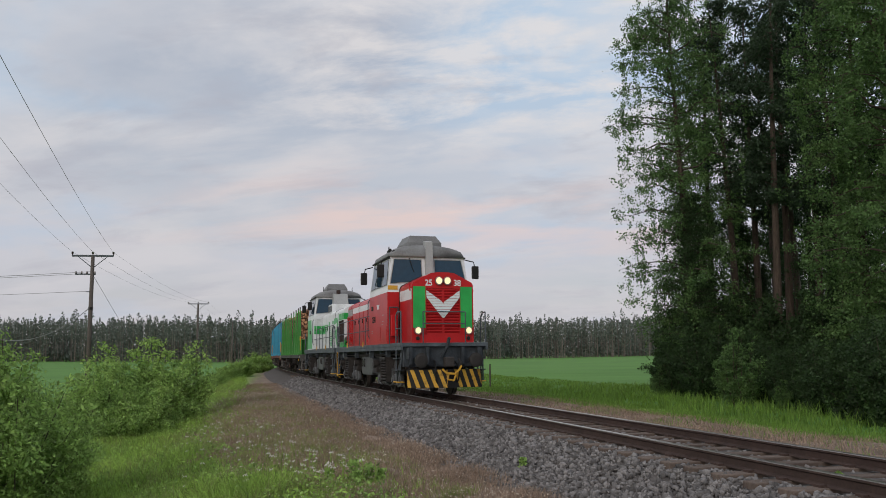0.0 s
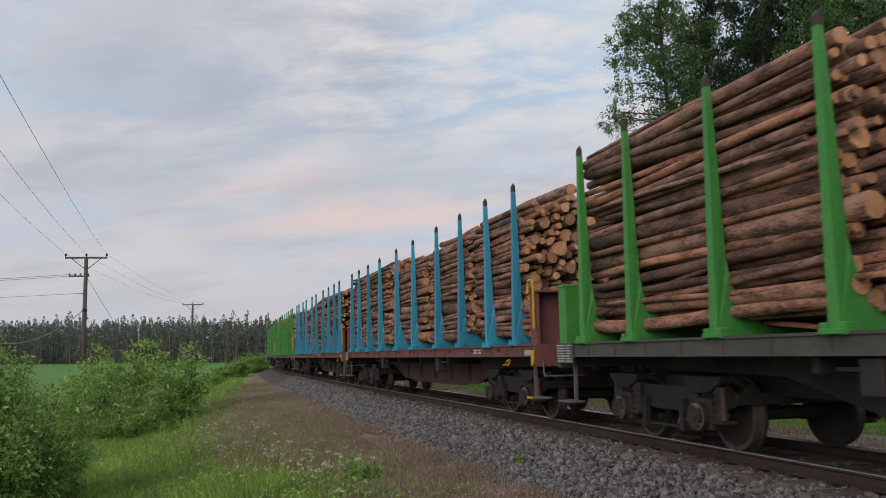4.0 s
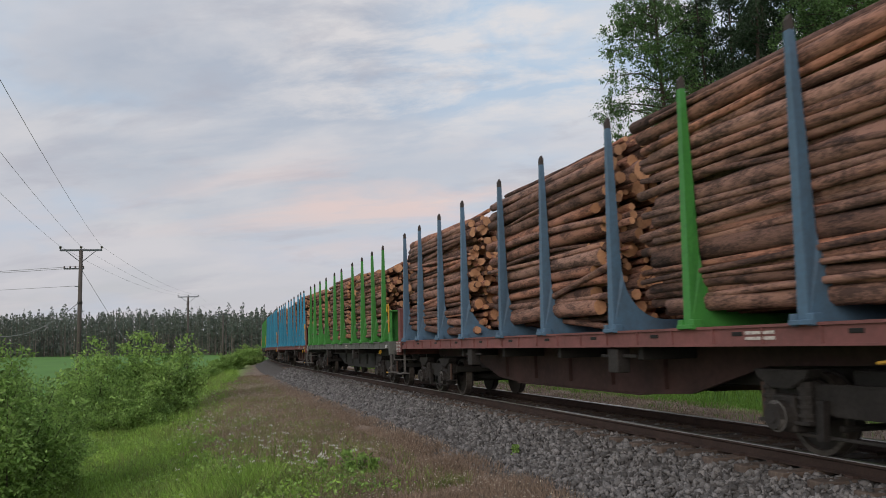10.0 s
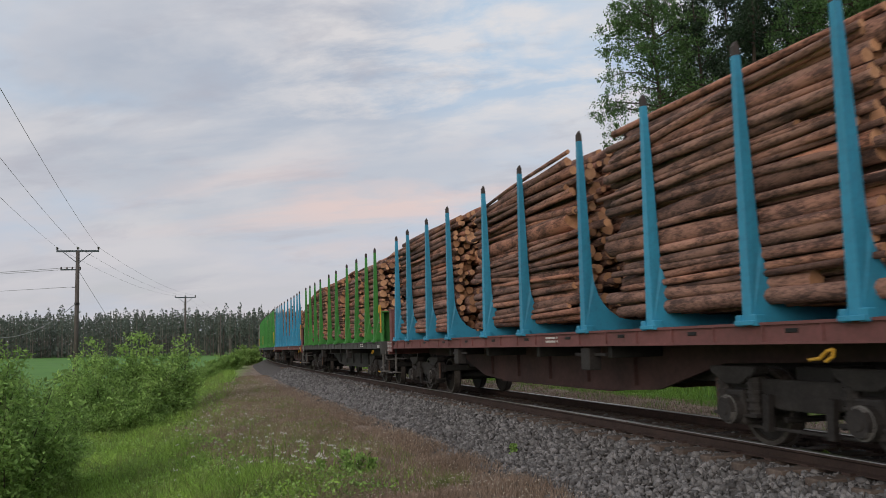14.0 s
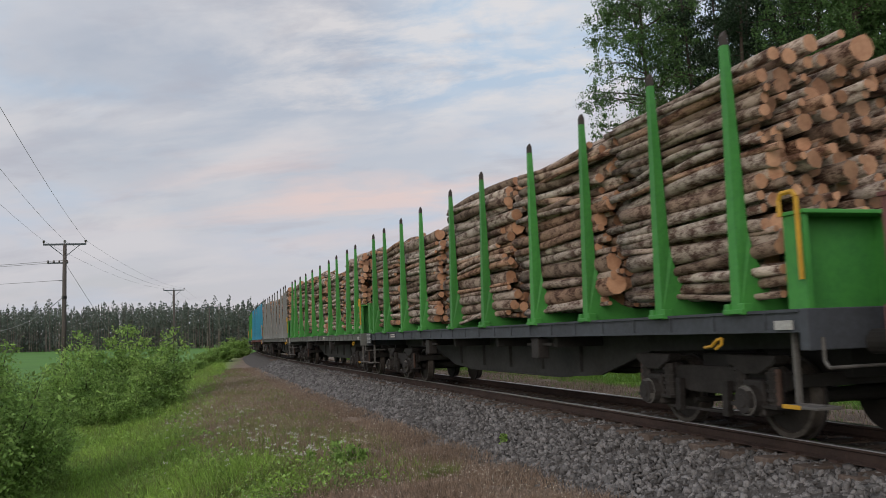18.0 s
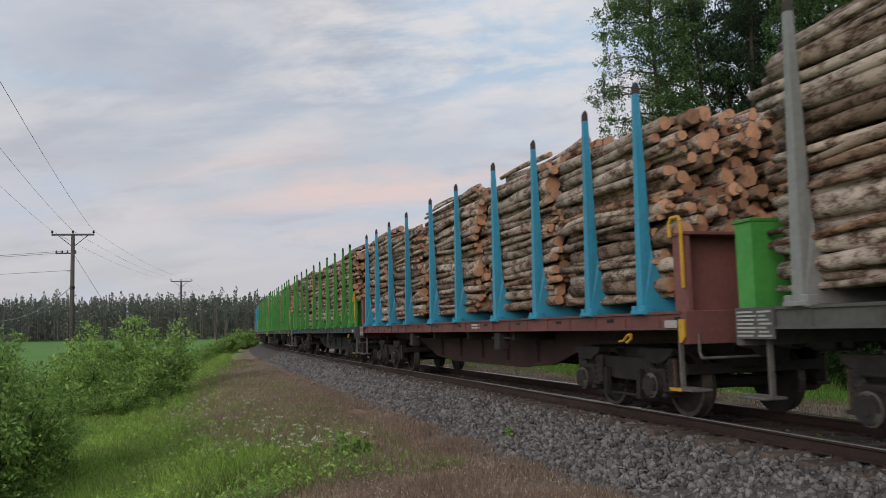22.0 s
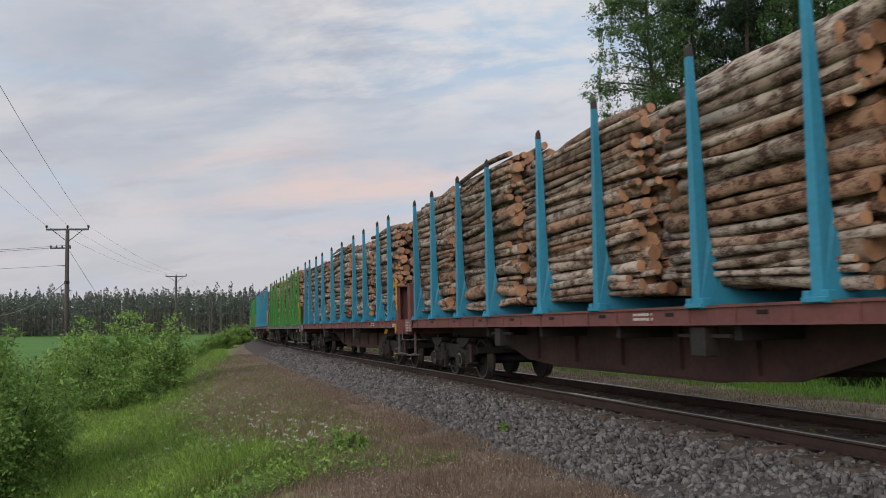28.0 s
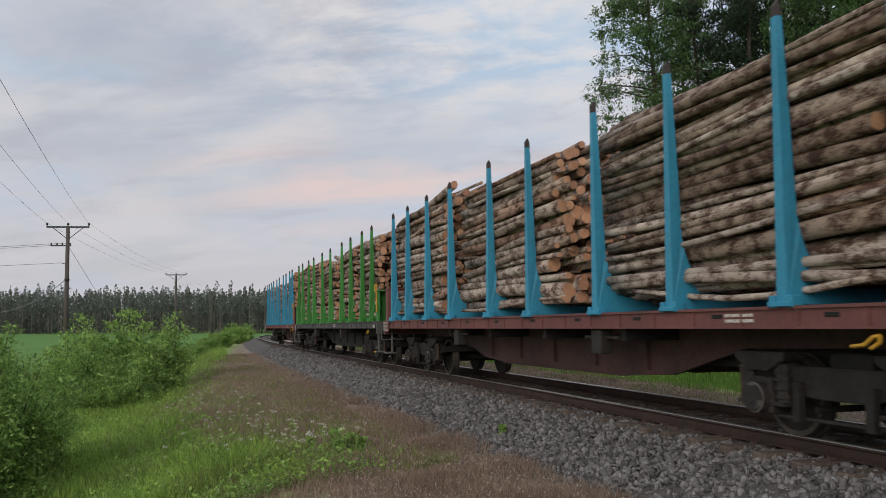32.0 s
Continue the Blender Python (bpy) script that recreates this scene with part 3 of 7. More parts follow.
def wheel_meshes(r):
    """A flanged wheel turned from one outline, its outer face along -y, with a worn bright rim, and a plain axle."""
    out = [(-0.15, 0.10), (-0.14, 0.11), (-0.05, 0.115), (-0.04, r * 0.42), (-0.02, r - 0.065), (-0.066, r - 0.055), (-0.066, r), (0.06, r), (0.062, r + 0.028), (0.095, r + 0.024), (0.095, 0.10)]
    n, k = 32, len(out)
    v = [(q * math.sin(2 * math.pi * i / n), y, q * math.cos(2 * math.pi * i / n)) for i in range(n) for y, q in out]
    f = [(i * k + j, i * k + j + 1, (i + 1) % n * k + j + 1, (i + 1) % n * k + j) for i in range(n) for j in range(k - 1)]
    f += [tuple(i * k for i in range(n)), tuple(i * k + k - 1 for i in range(n - 1, -1, -1))]
    idx = [1 if j in (4, 5, 6) else 0 for i in range(n) for j in range(k - 1)] + [0, 0]
    rim = material("worn_wheel_rim", (0.13, 0.115, 0.105), 0.5, metal=0.3, dark=(0.04, 0.036, 0.034), scale=4, fine=25, bump=0.1)
    return mesh_of("wheel", v, f, [M["under"], rim], idx), bm_mesh("axle", cyl(B(), (0, -GAUGE / 2, 0), (0, GAUGE / 2, 0), 0.085, n=12), M["dark"])


def add_wheels(bogie, meshes, x, r):
    part("axle", meshes[1], bogie, at=Matrix.Translation((x, 0, r)))
    part("wheel", meshes[0], bogie, at=Matrix.Translation((x, -GAUGE / 2, r)))
    part("wheel", meshes[0], bogie, at=Matrix.LocRotScale((x, GAUGE / 2, r), Euler((0, 0, math.pi)), None))


def spring_mesh(r, h, turns, wire):
    v, f = [], []
    seg, ring = turns * 12, 5
    for i in range(seg + 1):
        a = 2 * math.pi * i / 12
        c = Vector((math.cos(a) * r, math.sin(a) * r, h * i / seg))
        for j in range(ring):
            b = 2 * math.pi * j / ring
            v.append((c.x + math.cos(a) * math.cos(b) * wire, c.y + math.sin(a) * math.cos(b) * wire, c.z + math.sin(b) * wire))
    for i in range(seg):
        for j in range(ring):
            k = (j + 1) % ring
            f.append((i * ring + j, i * ring + k, (i + 1) * ring + k, (i + 1) * ring + j))
    return mesh_of("coil_spring", v, f, [M["under"]], smooth=True)


WHEEL_L, WHEEL_W = wheel_meshes(0.50), wheel_meshes(0.44)
SPRING = spring_mesh(0.135, 0.62, 7, 0.034)


def buffer_mesh():
    bm = B()
    cyl(bm, (0, 0, 0), (0.28, 0, 0), 0.12, n=16)
    cyl(bm, (0.28, 0, 0), (0.42, 0, 0), 0.085, n=14)
    cyl(bm, (0.42, 0, 0), (0.455, 0, 0), 0.225, n=24)
    cyl(bm, (0.455, 0, 0), (0.475, 0, 0), 0.215, 0.15, n=24)
    return bm_mesh("buffer", bm, M["dark"])


BUFFER = buffer_mesh()
COUPLER = bm_mesh("coupler", box(box(cyl(B(), (0, 0, 0), (0.45, 0, 0), 0.07, n=10), 0.3, 0.56, -0.16, 0.16, -0.14, 0.16, 0.03), 0.1, 0.3, -0.1, 0.1, -0.1, 0.1, 0.02), M["under"])
HOOK = bm_mesh("coupling_chain", pipe(B(), [(0, 0, 0), (0.1, 0.04, -0.12), (0.12, -0.03, -0.25), (0.1, 0.03, -0.36)], 0.03, 7), M["dark"])


AXLE_CAP = material("axle_cap_grey", (0.16, 0.155, 0.15), 0.6, dark=(0.07, 0.068, 0.066), scale=6, fine=30, bump=0.1)


def wagon_bogie_meshes():
    """A pressed side frame that dips between the axles, with saddles, spring nests, axle boxes and brake gear (its outer face looks along +y)."""
    side = B()
    prism(side, [(-1.42, 0.56), (-1.42, 0.74), (-1.22, 0.86), (-0.80, 0.86), (-0.56, 0.78), (0.56, 0.78), (0.80, 0.86), (1.22, 0.86), (1.42, 0.74), (1.42, 0.56), (1.30, 0.50), (1.26, 0.66),
                 (0.72, 0.66), (0.62, 0.52), (0.36, 0.46), (-0.36, 0.46), (-0.62, 0.52), (-0.72, 0.66), (-1.26, 0.66), (-1.30, 0.50)], "y", -0.05, 0.05, 0.012)
    # saddles like spread wings over the boxes
    for x in (-1.0, 1.0):
        prism(side, [(x - 0.44, 0.92), (x + 0.44, 0.92), (x + 0.40, 0.84), (x + 0.14, 0.72), (x - 0.14, 0.72), (x - 0.40, 0.84)], "y", -0.02, 0.17, 0.012)
        box(side, x - 0.17, x + 0.17, -0.10, 0.16, 0.27, 0.66, 0.03)
        for dx in (-0.27, 0.27):
            cyl(side, (x + dx, 0.06, 0.40), (x + dx, 0.06, 0.80), 0.085, n=10)
            for k in range(4):
                cyl(side, (x + dx, 0.06, 0.44 + k * 0.09), (x + dx, 0.06, 0.475 + k * 0.09), 0.105, n=10)
            box(side, x + dx - 0.12, x + dx + 0.12, -0.06, 0.17, 0.36, 0.40, 0.008)
        cyl(side, (x, 0.14, 0.44), (x, 0.25, 0.44), 0.165, n=20)
        for a, b, r, mi in ((0.25, 0.30, 0.145, 1), (0.30, 0.312, 0.075, 0)):
            n0 = len(side.faces)
            cyl(side, (x, a, 0.44), (x, b, 0.44), r, r * 0.92, n=18)
            side.faces.ensure_lookup_table()
            for fc in side.faces[n0:]:
                fc.material_index = mi
    # brake rod and block hangers
    box(side, -0.86, 0.86, 0.02, 0.06, 0.235, 0.27, 0.008)
    for x in (-0.48, 0.48):
        prism(side, [(x - 0.05, 0.62), (x + 0.05, 0.62), (x + 0.08, 0.22), (x - 0.02, 0.22)], "y", 0.06, 0.13)
    n0 = len(side.faces)
    for x in (-1.36, 1.36):
        box(side, x - 0.03, x + 0.03, 0.08, 0.12, 0.40, 0.78, 0.006)
    side.faces.ensure_lookup_table()
    for fc in side.faces[n0:]:
        fc.material_index = 2
    bol = B()
    box(bol, -0.28, 0.28, -0.95, 0.95, 0.50, 0.92, 0.03)
    box(bol, -0.2, 0.2, -0.5, 0.5, 0.92, 1.08)
    for x in (-1.48, 1.42):
        box(bol, x, x + 0.06, -1.05, 1.05, 0.58, 0.72, 0.01)
    for sx in (-1, 1):
        for y in (-0.72, 0.72):
            prism(bol, [(sx * 0.47, 0.30), (sx * 0.47, 0.62), (sx * 0.56, 0.66), (sx * 0.58, 0.34)], "y", y - 0.06, y + 0.06)
        cyl(bol, (sx * 0.42, -1.0, 0.34), (sx * 0.42, 1.0, 0.34), 0.035, n=8)
    dust = material("rusty_brown_steel", (0.10, 0.062, 0.05), 0.85, dark=(0.04, 0.028, 0.024), scale=4, fine=25, bump=0.1)
    return bm_mesh("side_frame", side, [M["under"], AXLE_CAP, dust]), bm_mesh("bolster", bol, M["dark"])


SIDE_W, BOL_W = wagon_bogie_meshes()


def add_bogie(thing, x):
    b = part("bogie", BOL_W, thing, "dirty dark steel bogie", Matrix.Translation((x, 0, 0)))
    for sx in (-1.0, 1.0):
        add_wheels(b, WHEEL_W, sx, 0.44)
    part("side_frame", SIDE_W, b, at=Matrix.Translation((0, 1.06, 0)))
    part("side_frame", SIDE_W, b, at=Matrix.LocRotScale((0, -1.06, 0), Euler((0, 0, math.pi)), None))


PAT = [8.717, 7.246, 5.294, 3.417, 0.99, -0.99, -3.417, -5.294, -7.246, -8.717]
DECK = 1.39


HW = 1.66


def stake_mesh(mat, tip, foot):
    """One stanchion on the near side with half of its cross bolster; foot: with the big curved gusset."""
    z0 = DECK
    if foot:
        cv = [(-HW + 0.17 + 0.62 * (1 - math.cos(q)), z0 + 0.15 + 0.70 * (1 - math.sin(q))) for q in [math.pi / 2 * k / 7 for k in range(8)]]
    else:
        cv = [(-HW + 0.19, z0 + 0.5), (-HW + 0.24, z0 + 0.15)]
    pts = [(0.0, z0), (0.0, z0 + 0.15)] + [(y, z) for y, z in reversed(cv)] + [(-HW + 0.145, 3.1), (-HW + 0.115, 4.34), (-HW + 0.085, 4.40), (-HW + 0.05, 4.34), (-HW, z0)]
    if not foot:
        pts = [(0.0, z0), (0.0, z0 + 0.15), (-HW + 0.24, z0 + 0.15), (-HW + 0.19, z0 + 0.5), (-HW + 0.145, 3.1), (-HW + 0.115, 4.34), (-HW + 0.085, 4.40), (-HW + 0.05, 4.34), (-HW, z0)]
    n = len(pts)
    hw = [0.078 if z < 2.2 else 0.058 if z < 3.6 else 0.036 for _, z in pts]
    v = [(sx * w, y, z) for sx in (-1, 1) for (y, z), w in zip(pts, hw)]
    f = [list(range(n)), list(range(2 * n - 1, n - 1, -1))] + [(i, i + n, (i + 1) % n + n, (i + 1) % n) for i in range(n)]
    bm = B()
    vs = [bm.verts.new(p) for p in v]
    for q in f:
        bm.faces.new([vs[i] for i in q])
    bmesh.ops.recalc_face_normals(bm, faces=bm.faces)
    for sx in (-0.12, 0.12):
        box(bm, sx - 0.045, sx + 0.045, -HW - 0.03, -HW + 0.09, z0 - 0.03, z0 + 0.09, 0.012)
    box(bm, -0.16, 0.16, -HW - 0.05, -HW + 0.11, z0 - 0.02, z0 + 0.03, 0.008)
    bmesh.ops.bisect_plane(bm, geom=bm.verts[:] + bm.edges[:] + bm.faces[:], plane_co=(0, 0, 4.24), plane_no=(0, 0, 1))
    for fc in bm.faces:
        if fc.calc_center_median().z > 4.25:
            fc.material_index = 1
    return bm_mesh("stake", bm, [mat, tip])


PAINTS = dict(
    g=material("stake_green", (0.055, 0.24, 0.05), 0.5, dark=(0.035, 0.16, 0.04), scale=2, fine=18, mix_lo=0.3, mix_hi=0.55, vary=0.12, bump=0.06),
    b=material("stake_blue", (0.035, 0.25, 0.40), 0.5, dark=(0.035, 0.17, 0.27), scale=2, fine=18, mix_lo=0.3, mix_hi=0.55, vary=0.12, bump=0.06),
    s=material("stake_grey", (0.26, 0.28, 0.28), 0.5, dark=(0.17, 0.18, 0.18), scale=2, fine=18, vary=0.1, bump=0.06),
    n=material("stake_slate_blue", (0.085, 0.17, 0.27), 0.55, dark=(0.07, 0.11, 0.16), scale=2, fine=18, vary=0.12, bump=0.06),
)
FRAMES = dict(
    r=material("oxide_red_frame", (0.205, 0.08, 0.077), 0.7, dark=(0.11, 0.05, 0.048), scale=1.2, fine=14, vary=0.12, bump=0.12),
    k=material("dark_grey_frame", (0.090, 0.093, 0.090), 0.75, dark=(0.05, 0.05, 0.05), scale=1.2, fine=14, vary=0.2, bump=0.12),
    d=material("slate_frame", (0.068, 0.079, 0.096), 0.7, dark=(0.035, 0.039, 0.046), scale=1.2, fine=14, vary=0.1, bump=0.1),
    l=material("light_grey_frame", (0.17, 0.18, 0.17), 0.75, dark=(0.08, 0.085, 0.08), scale=1.2, fine=14, vary=0.15, bump=0.12),
)
TIP = material("worn_stake_tip", (0.06, 0.045, 0.042), 0.8, dark=(0.04, 0.038, 0.036), scale=5, bump=0.1)
STAKES = {k: stake_mesh(m, TIP, True) for k, m in PAINTS.items()}
PLAIN = {k: stake_mesh(m, TIP, False) for k, m in PAINTS.items()}


def frame_mesh(mat):
    bm = B()
    for sy in (-1, 1):
        y = sy * (HW - 0.03)
        # channel-shaped side sill with stiffeners and lashing slots
        box(bm, -9.6, 9.6, min(y, y - sy * 0.03), max(y, y - sy * 0.03), 1.19, DECK - 0.01)
        box(bm, -9.6, 9.6, min(y + sy * 0.025, y - sy * 0.13), max(y + sy * 0.025, y - sy * 0.13), DECK - 0.03, DECK)
        box(bm, -9.6, 9.6, min(y + sy * 0.02, y - sy * 0.10), max(y + sy * 0.02, y - sy * 0.10), 1.17, 1.195)
        for i in range(23):
            x = -9.4 + i * 0.842
            box(bm, x - 0.010, x + 0.010, min(y, y + sy * 0.02), max(y, y + sy * 0.02), 1.195, DECK - 0.03)
    box(bm, -9.6, 9.6, -1.5, 1.5, DECK - 0.07, DECK - 0.02)
    for sx in (-1, 1):
        box(bm, min(sx * 9.6, sx * 9.72), max(sx * 9.6, sx * 9.72), -HW + 0.02, HW - 0.02, 1.0, DECK, 0.01)
    return bm_mesh("underframe", bm, mat)


def sill_mesh(mat):
    bm = prism(B(), [(-8.6, 1.16), (8.6, 1.16), (8.6, 0.98), (5.4, 0.92), (3.8, 0.52), (2.5, 0.45), (-2.5, 0.45), (-3.8, 0.52), (-5.4, 0.92), (-8.6, 0.98)], "y", -0.03, 0.03)
    for i in range(5):
        box(bm, -3.2 + i * 1.6 - 0.012, -3.2 + i * 1.6 + 0.012, -0.09, -0.03, 0.56, 1.16)
    box(bm, -2.5, 2.5, -0.11, 0.11, 0.44, 0.455)
    return bm_mesh("fishbelly_sill", bm, mat)


SILL = {k: frame_mesh(m) for k, m in FRAMES.items()}
# sill colours darkened: shade under the deck painted in along with soot
SOOT_SHADE = material("sooty_shaded_sill", (0.052, 0.053, 0.054), 0.75, dark=(0.022, 0.022, 0.022), scale=1.0, fine=12, vary=0.2, bump=0.1)
SOOT_SHADE_RED = material("sooty_shaded_oxide_sill", (0.092, 0.048, 0.046), 0.75, dark=(0.035, 0.022, 0.021), scale=1.0, fine=12, vary=0.2, bump=0.1)
BELLY = {k: sill_mesh(SOOT_SHADE_RED if k == "r" else SOOT_SHADE) for k in FRAMES}
CENTRE = bm_mesh("centre_sill", box(box(B(), -8.9, 8.9, -0.42, 0.42, 0.66, 1.168, 0.02), -3.2, 3.2, -0.55, 0.55, 0.56, 0.9, 0.03), M["dark"])
CROSS = bm_mesh("cross_member", box(B(), -0.06, 0.06, -1.5, 1.5, 1.0, 1.168, 0.01), M["dark"])
SLOT = bm_mesh("lashing_slot", box(B(), -0.09, 0.09, -0.006, 0.006, -0.022, 0.022, 0.005), M["black"])


def bulkhead_mesh(mat):
    """A ribbed end wall: one folded outline, pushed from the deck to the top."""
    ys = [-1.59, -1.53, -0.55, -0.49, 0.49, 0.55, 1.53, 1.59]
    out = [(9.43, -1.59)]
    for a, b in zip(ys[::2], ys[1::2]):
        out += ([] if a == ys[0] else [(9.48, a)]) + [(9.70, a), (9.70, b)] + ([] if b == ys[-1] else [(9.48, b)])
    out.append((9.43, 1.59))
    bm = prism(B(), out, "z", DECK, 2.28)
    return bm_mesh("end_bulkhead", bm, mat)


BULK = {"g": bulkhead_mesh(PAINTS["g"]), "b": bulkhead_mesh(FRAMES["r"])}
TOP_RAIL = {"g": bm_mesh("top_rail", box(B(), 9.42, 9.735, -1.61, 1.61, 2.28, 2.32, 0.008), PAINTS["g"]), "b": bm_mesh("top_rail", box(B(), 9.42, 9.735, -1.61, 1.61, 2.28, 2.32, 0.008), FRAMES["r"])}
HANDRAIL = bm_mesh("handrail", pipe(B(), [(0, 0, 1.72), (0, 0, 2.50), (-0.05, 0, 2.56), (-0.20, 0, 2.56), (-0.24, 0, 2.50), (-0.24, 0, 2.34)], 0.024, 7), M["yellow"])
HOSE = bm_mesh("brake_hose", pipe(B(), [(0, 0, 2.12), (0.08, 0.02, 1.95), (0.10, 0.06, 1.75), (0.04, 0.14, 1.62), (-0.02, 0.2, 1.60)], 0.025, 7), M["yellow"])
STEP = bm_mesh("step", box(box(box(B(), -0.10, 0.34, -0.14, 0.14, 0.455, 0.485, 0.008), -0.07, -0.03, -0.03, 0.02, 0.485, 1.17), -0.07, 0.30, -0.015, 0.005, 0.487, 0.50), AXLE_CAP)
TREAD = bm_mesh("step_edge", box(B(), -0.115, 0.12, -0.155, -0.138, 0.45, 0.49, 0.004), M["yellow"])
GRAB = bm_mesh("grab_bar", pipe(B(), [(0, 0, 1.08), (0, 0, 0.86), (0.05, 0, 0.80), (0, 0.95, 0.80), (0, 1.0, 0.86), (0, 1.0, 1.06)], 0.016, 7), AXLE_CAP)
CORNER = bm_mesh("corner_plate", prism(B(), [(-0.08, 0.98), (-0.08, 1.44), (0.09, 1.44), (0.09, 1.10), (-0.02, 0.98)], "y", -0.012, 0.012, 0.004), M["yellow"])
HAND_LEVER = bm_mesh("hand_lever", box(pipe(B(), [(0, 0.30, 1.46), (0.03, 0.12, 1.80), (0.05, 0.02, 2.08), (0.10, -0.04, 2.14)], 0.035, 8), -0.02, 0.03, 0.16, 0.42, 1.36, 1.46, 0.01), M["yellow"])
LEVER = bm_mesh("uncoupling_lever", pipe(B(), [(-0.25, 0, 0), (0.0, -0.03, 0.02), (0.16, -0.03, 0.12), (0.24, 0, 0.14), (0.22, 0, 0.05), (0.10, -0.02, -0.02)], 0.024, 7), M["yellow"])
SIGN_M = material("pale_sign_plate", (0.45, 0.46, 0.45), 0.6, dark=(0.25, 0.25, 0.25), scale=20, fine=60, bump=0)
PLATE = bm_mesh("plate", box(B(), -0.22, 0.22, -0.012, 0.012, -0.09, 0.09, 0.004), SIGN_M)
BARS = bm_mesh("lettering", box(box(B(), -0.42, 0.42, -0.004, 0.004, 0.02, 0.075), -0.42, 0.42, -0.004, 0.004, -0.075, -0.02), material("stencil_white", (0.5, 0.48, 0.46), 0.7, dark=(0.2, 0.15, 0.14), scale=18, fine=50, mix_lo=0.4, mix_hi=0.5, bump=0))
PANEL = {k: bm_mesh("data_panel", box(B(), -0.30, 0.30, -0.012, 0.012, -0.17, 0.15, 0.004), m) for k, m in FRAMES.items()}
_lines = B()
for i in range(7):
    for a, b in ((-0.27, -0.02 + 0.03 * (i % 3)), (0.06 + 0.02 * (i % 2), 0.27 - 0.04 * (i % 3))):
        box(_lines, a, b, -0.0185, -0.0125, -0.145 + i * 0.04, -0.126 + i * 0.04)
LINES = bm_mesh("lettering", _lines, SIGN_M)
BOXM = bm_mesh("brake_box", box(box(B(), -0.14, 0.14, -0.10, 0.10, 0.82, 1.15, 0.015), -0.5, 0.5, -0.02, 0.02, 1.03, 1.07), M["under"])


# -- logs
def log_meshes(rng, specs, length, n, bow, core):
    """Vertex rows of bowed, tapered, slightly knotty logs; specs rows: y, z, r. Returns arrays (logs, rings, n, 3)."""
    rings = 3 if core else 7
    k = len(specs)
    y, z, r = specs.T
    L = length * np.where(rng.random(k) > 0.14, rng.uniform(0.90, 1.02, k), rng.uniform(0.70, 0.90, k))
    x0 = (length - L) * rng.random(k) + rng.normal(0, 0.13, k) - length / 2
    u = np.linspace(0, 1, rings)[None]
    phase = rng.uniform(0, np.pi, (2, k, 1))
    flip = np.where(rng.random(k) < 0.5, 1, -1)[:, None]
    rr = r[:, None] * (1.0 - 0.16 * (u - 0.5) * flip) * (1 + rng.normal(0, 0.03, (k, rings)))
    tz = rng.normal(0, 0.012, k)
    tilt = rng.normal(0, 0.015, k) + (rng.random(k) < 0.10) * rng.normal(0, 0.05, k)
    amp = rng.normal(0, bow, (2, k, 1)) * (0.5 if core else 1.0)
    room = np.maximum(HW - 0.135 - r * 1.12 - np.abs(tz) * L / 2 - np.abs(amp[0, :, 0]), 0.05)
    yc = np.clip(y, -room, room)[:, None] + tz[:, None] * (u - 0.5) * L[:, None] + amp[0] * np.sin(np.pi * u * 1.3 + phase[0])
    zc = z[:, None] + tilt[:, None] * (u - 0.5) * L[:, None] + amp[1] * np.sin(np.pi * u * 1.3 + phase[1])
    a = (2 * np.pi * np.arange(n) / n)[None, None]
    kn = rr[..., None] * (1 + rng.normal(0, 0.035, (k, 1, n)) + rng.normal(0, 0.06, (k, rings, n)))
    slant = rng.normal(0, 0.10, (k, rings, 1)) * np.where((u == 0) | (u == 1), 1, 0)[..., None]
    X = (x0[:, None] + u * L[:, None])[..., None] + slant * kn * np.cos(a)
    return np.stack([X, yc[..., None] + np.cos(a) * kn, zc[..., None] + np.sin(a) * kn], -1)


def log_mesh(name, V, mats):
    """One mesh from log rows (logs, rings, n, 3): smooth bark, flat cut ends."""
    k, rings, n, _ = V.shape
    i = np.arange(k * rings * n).reshape(k, rings, n)
    j = np.roll(i, -1, 2)
    q = np.stack([i[:, :-1], i[:, 1:], j[:, 1:], j[:, :-1]], -1).reshape(-1, 4)
    loops = np.concatenate([q.ravel(), i[:, 0].ravel(), i[:, -1, ::-1].ravel()])
    starts = np.concatenate([np.arange(len(q)) * 4, len(q) * 4 + np.arange(2 * k) * n])
    me = bpy.data.meshes.new(name)
    me.vertices.add(k * rings * n)
    me.vertices.foreach_set("co", V.reshape(-1).astype(np.float32))
    me.loops.add(len(loops))
    me.loops.foreach_set("vertex_index", loops.astype(np.int32))
    me.polygons.add(len(starts))
    me.polygons.foreach_set("loop_start", starts.astype(np.int32))
    for m in mats:
        me.materials.append(m)
    cut = np.arange(len(starts)) >= len(q)
    me.polygons.foreach_set("material_index", cut.astype(np.int32))
    me.polygons.foreach_set("use_smooth", ~cut)
    me.update(calc_edges=True)
    return me


P_TONES = [(0.0, (0.45, 0.43, 0.44)), (0.2, (0.74, 0.72, 0.72)), (0.42, (1, 0.97, 0.97)), (0.62, (0.85, 0.72, 0.66)), (0.8, (1.25, 1.0, 0.85)), (0.9, (0.95, 0.98, 1.02)), (1.0, (0.6, 0.57, 0.58))]
W_TONES = [(0.0, (0.42, 0.34, 0.29)), (0.2, (0.75, 0.68, 0.62)), (0.45, (0.95, 0.95, 0.95)), (0.7, (1.15, 1.16, 1.16)), (0.84, (0.78, 0.56, 0.43)), (0.92, (0.55, 0.42, 0.35)), (1.0, (1.05, 1.02, 1.0))]


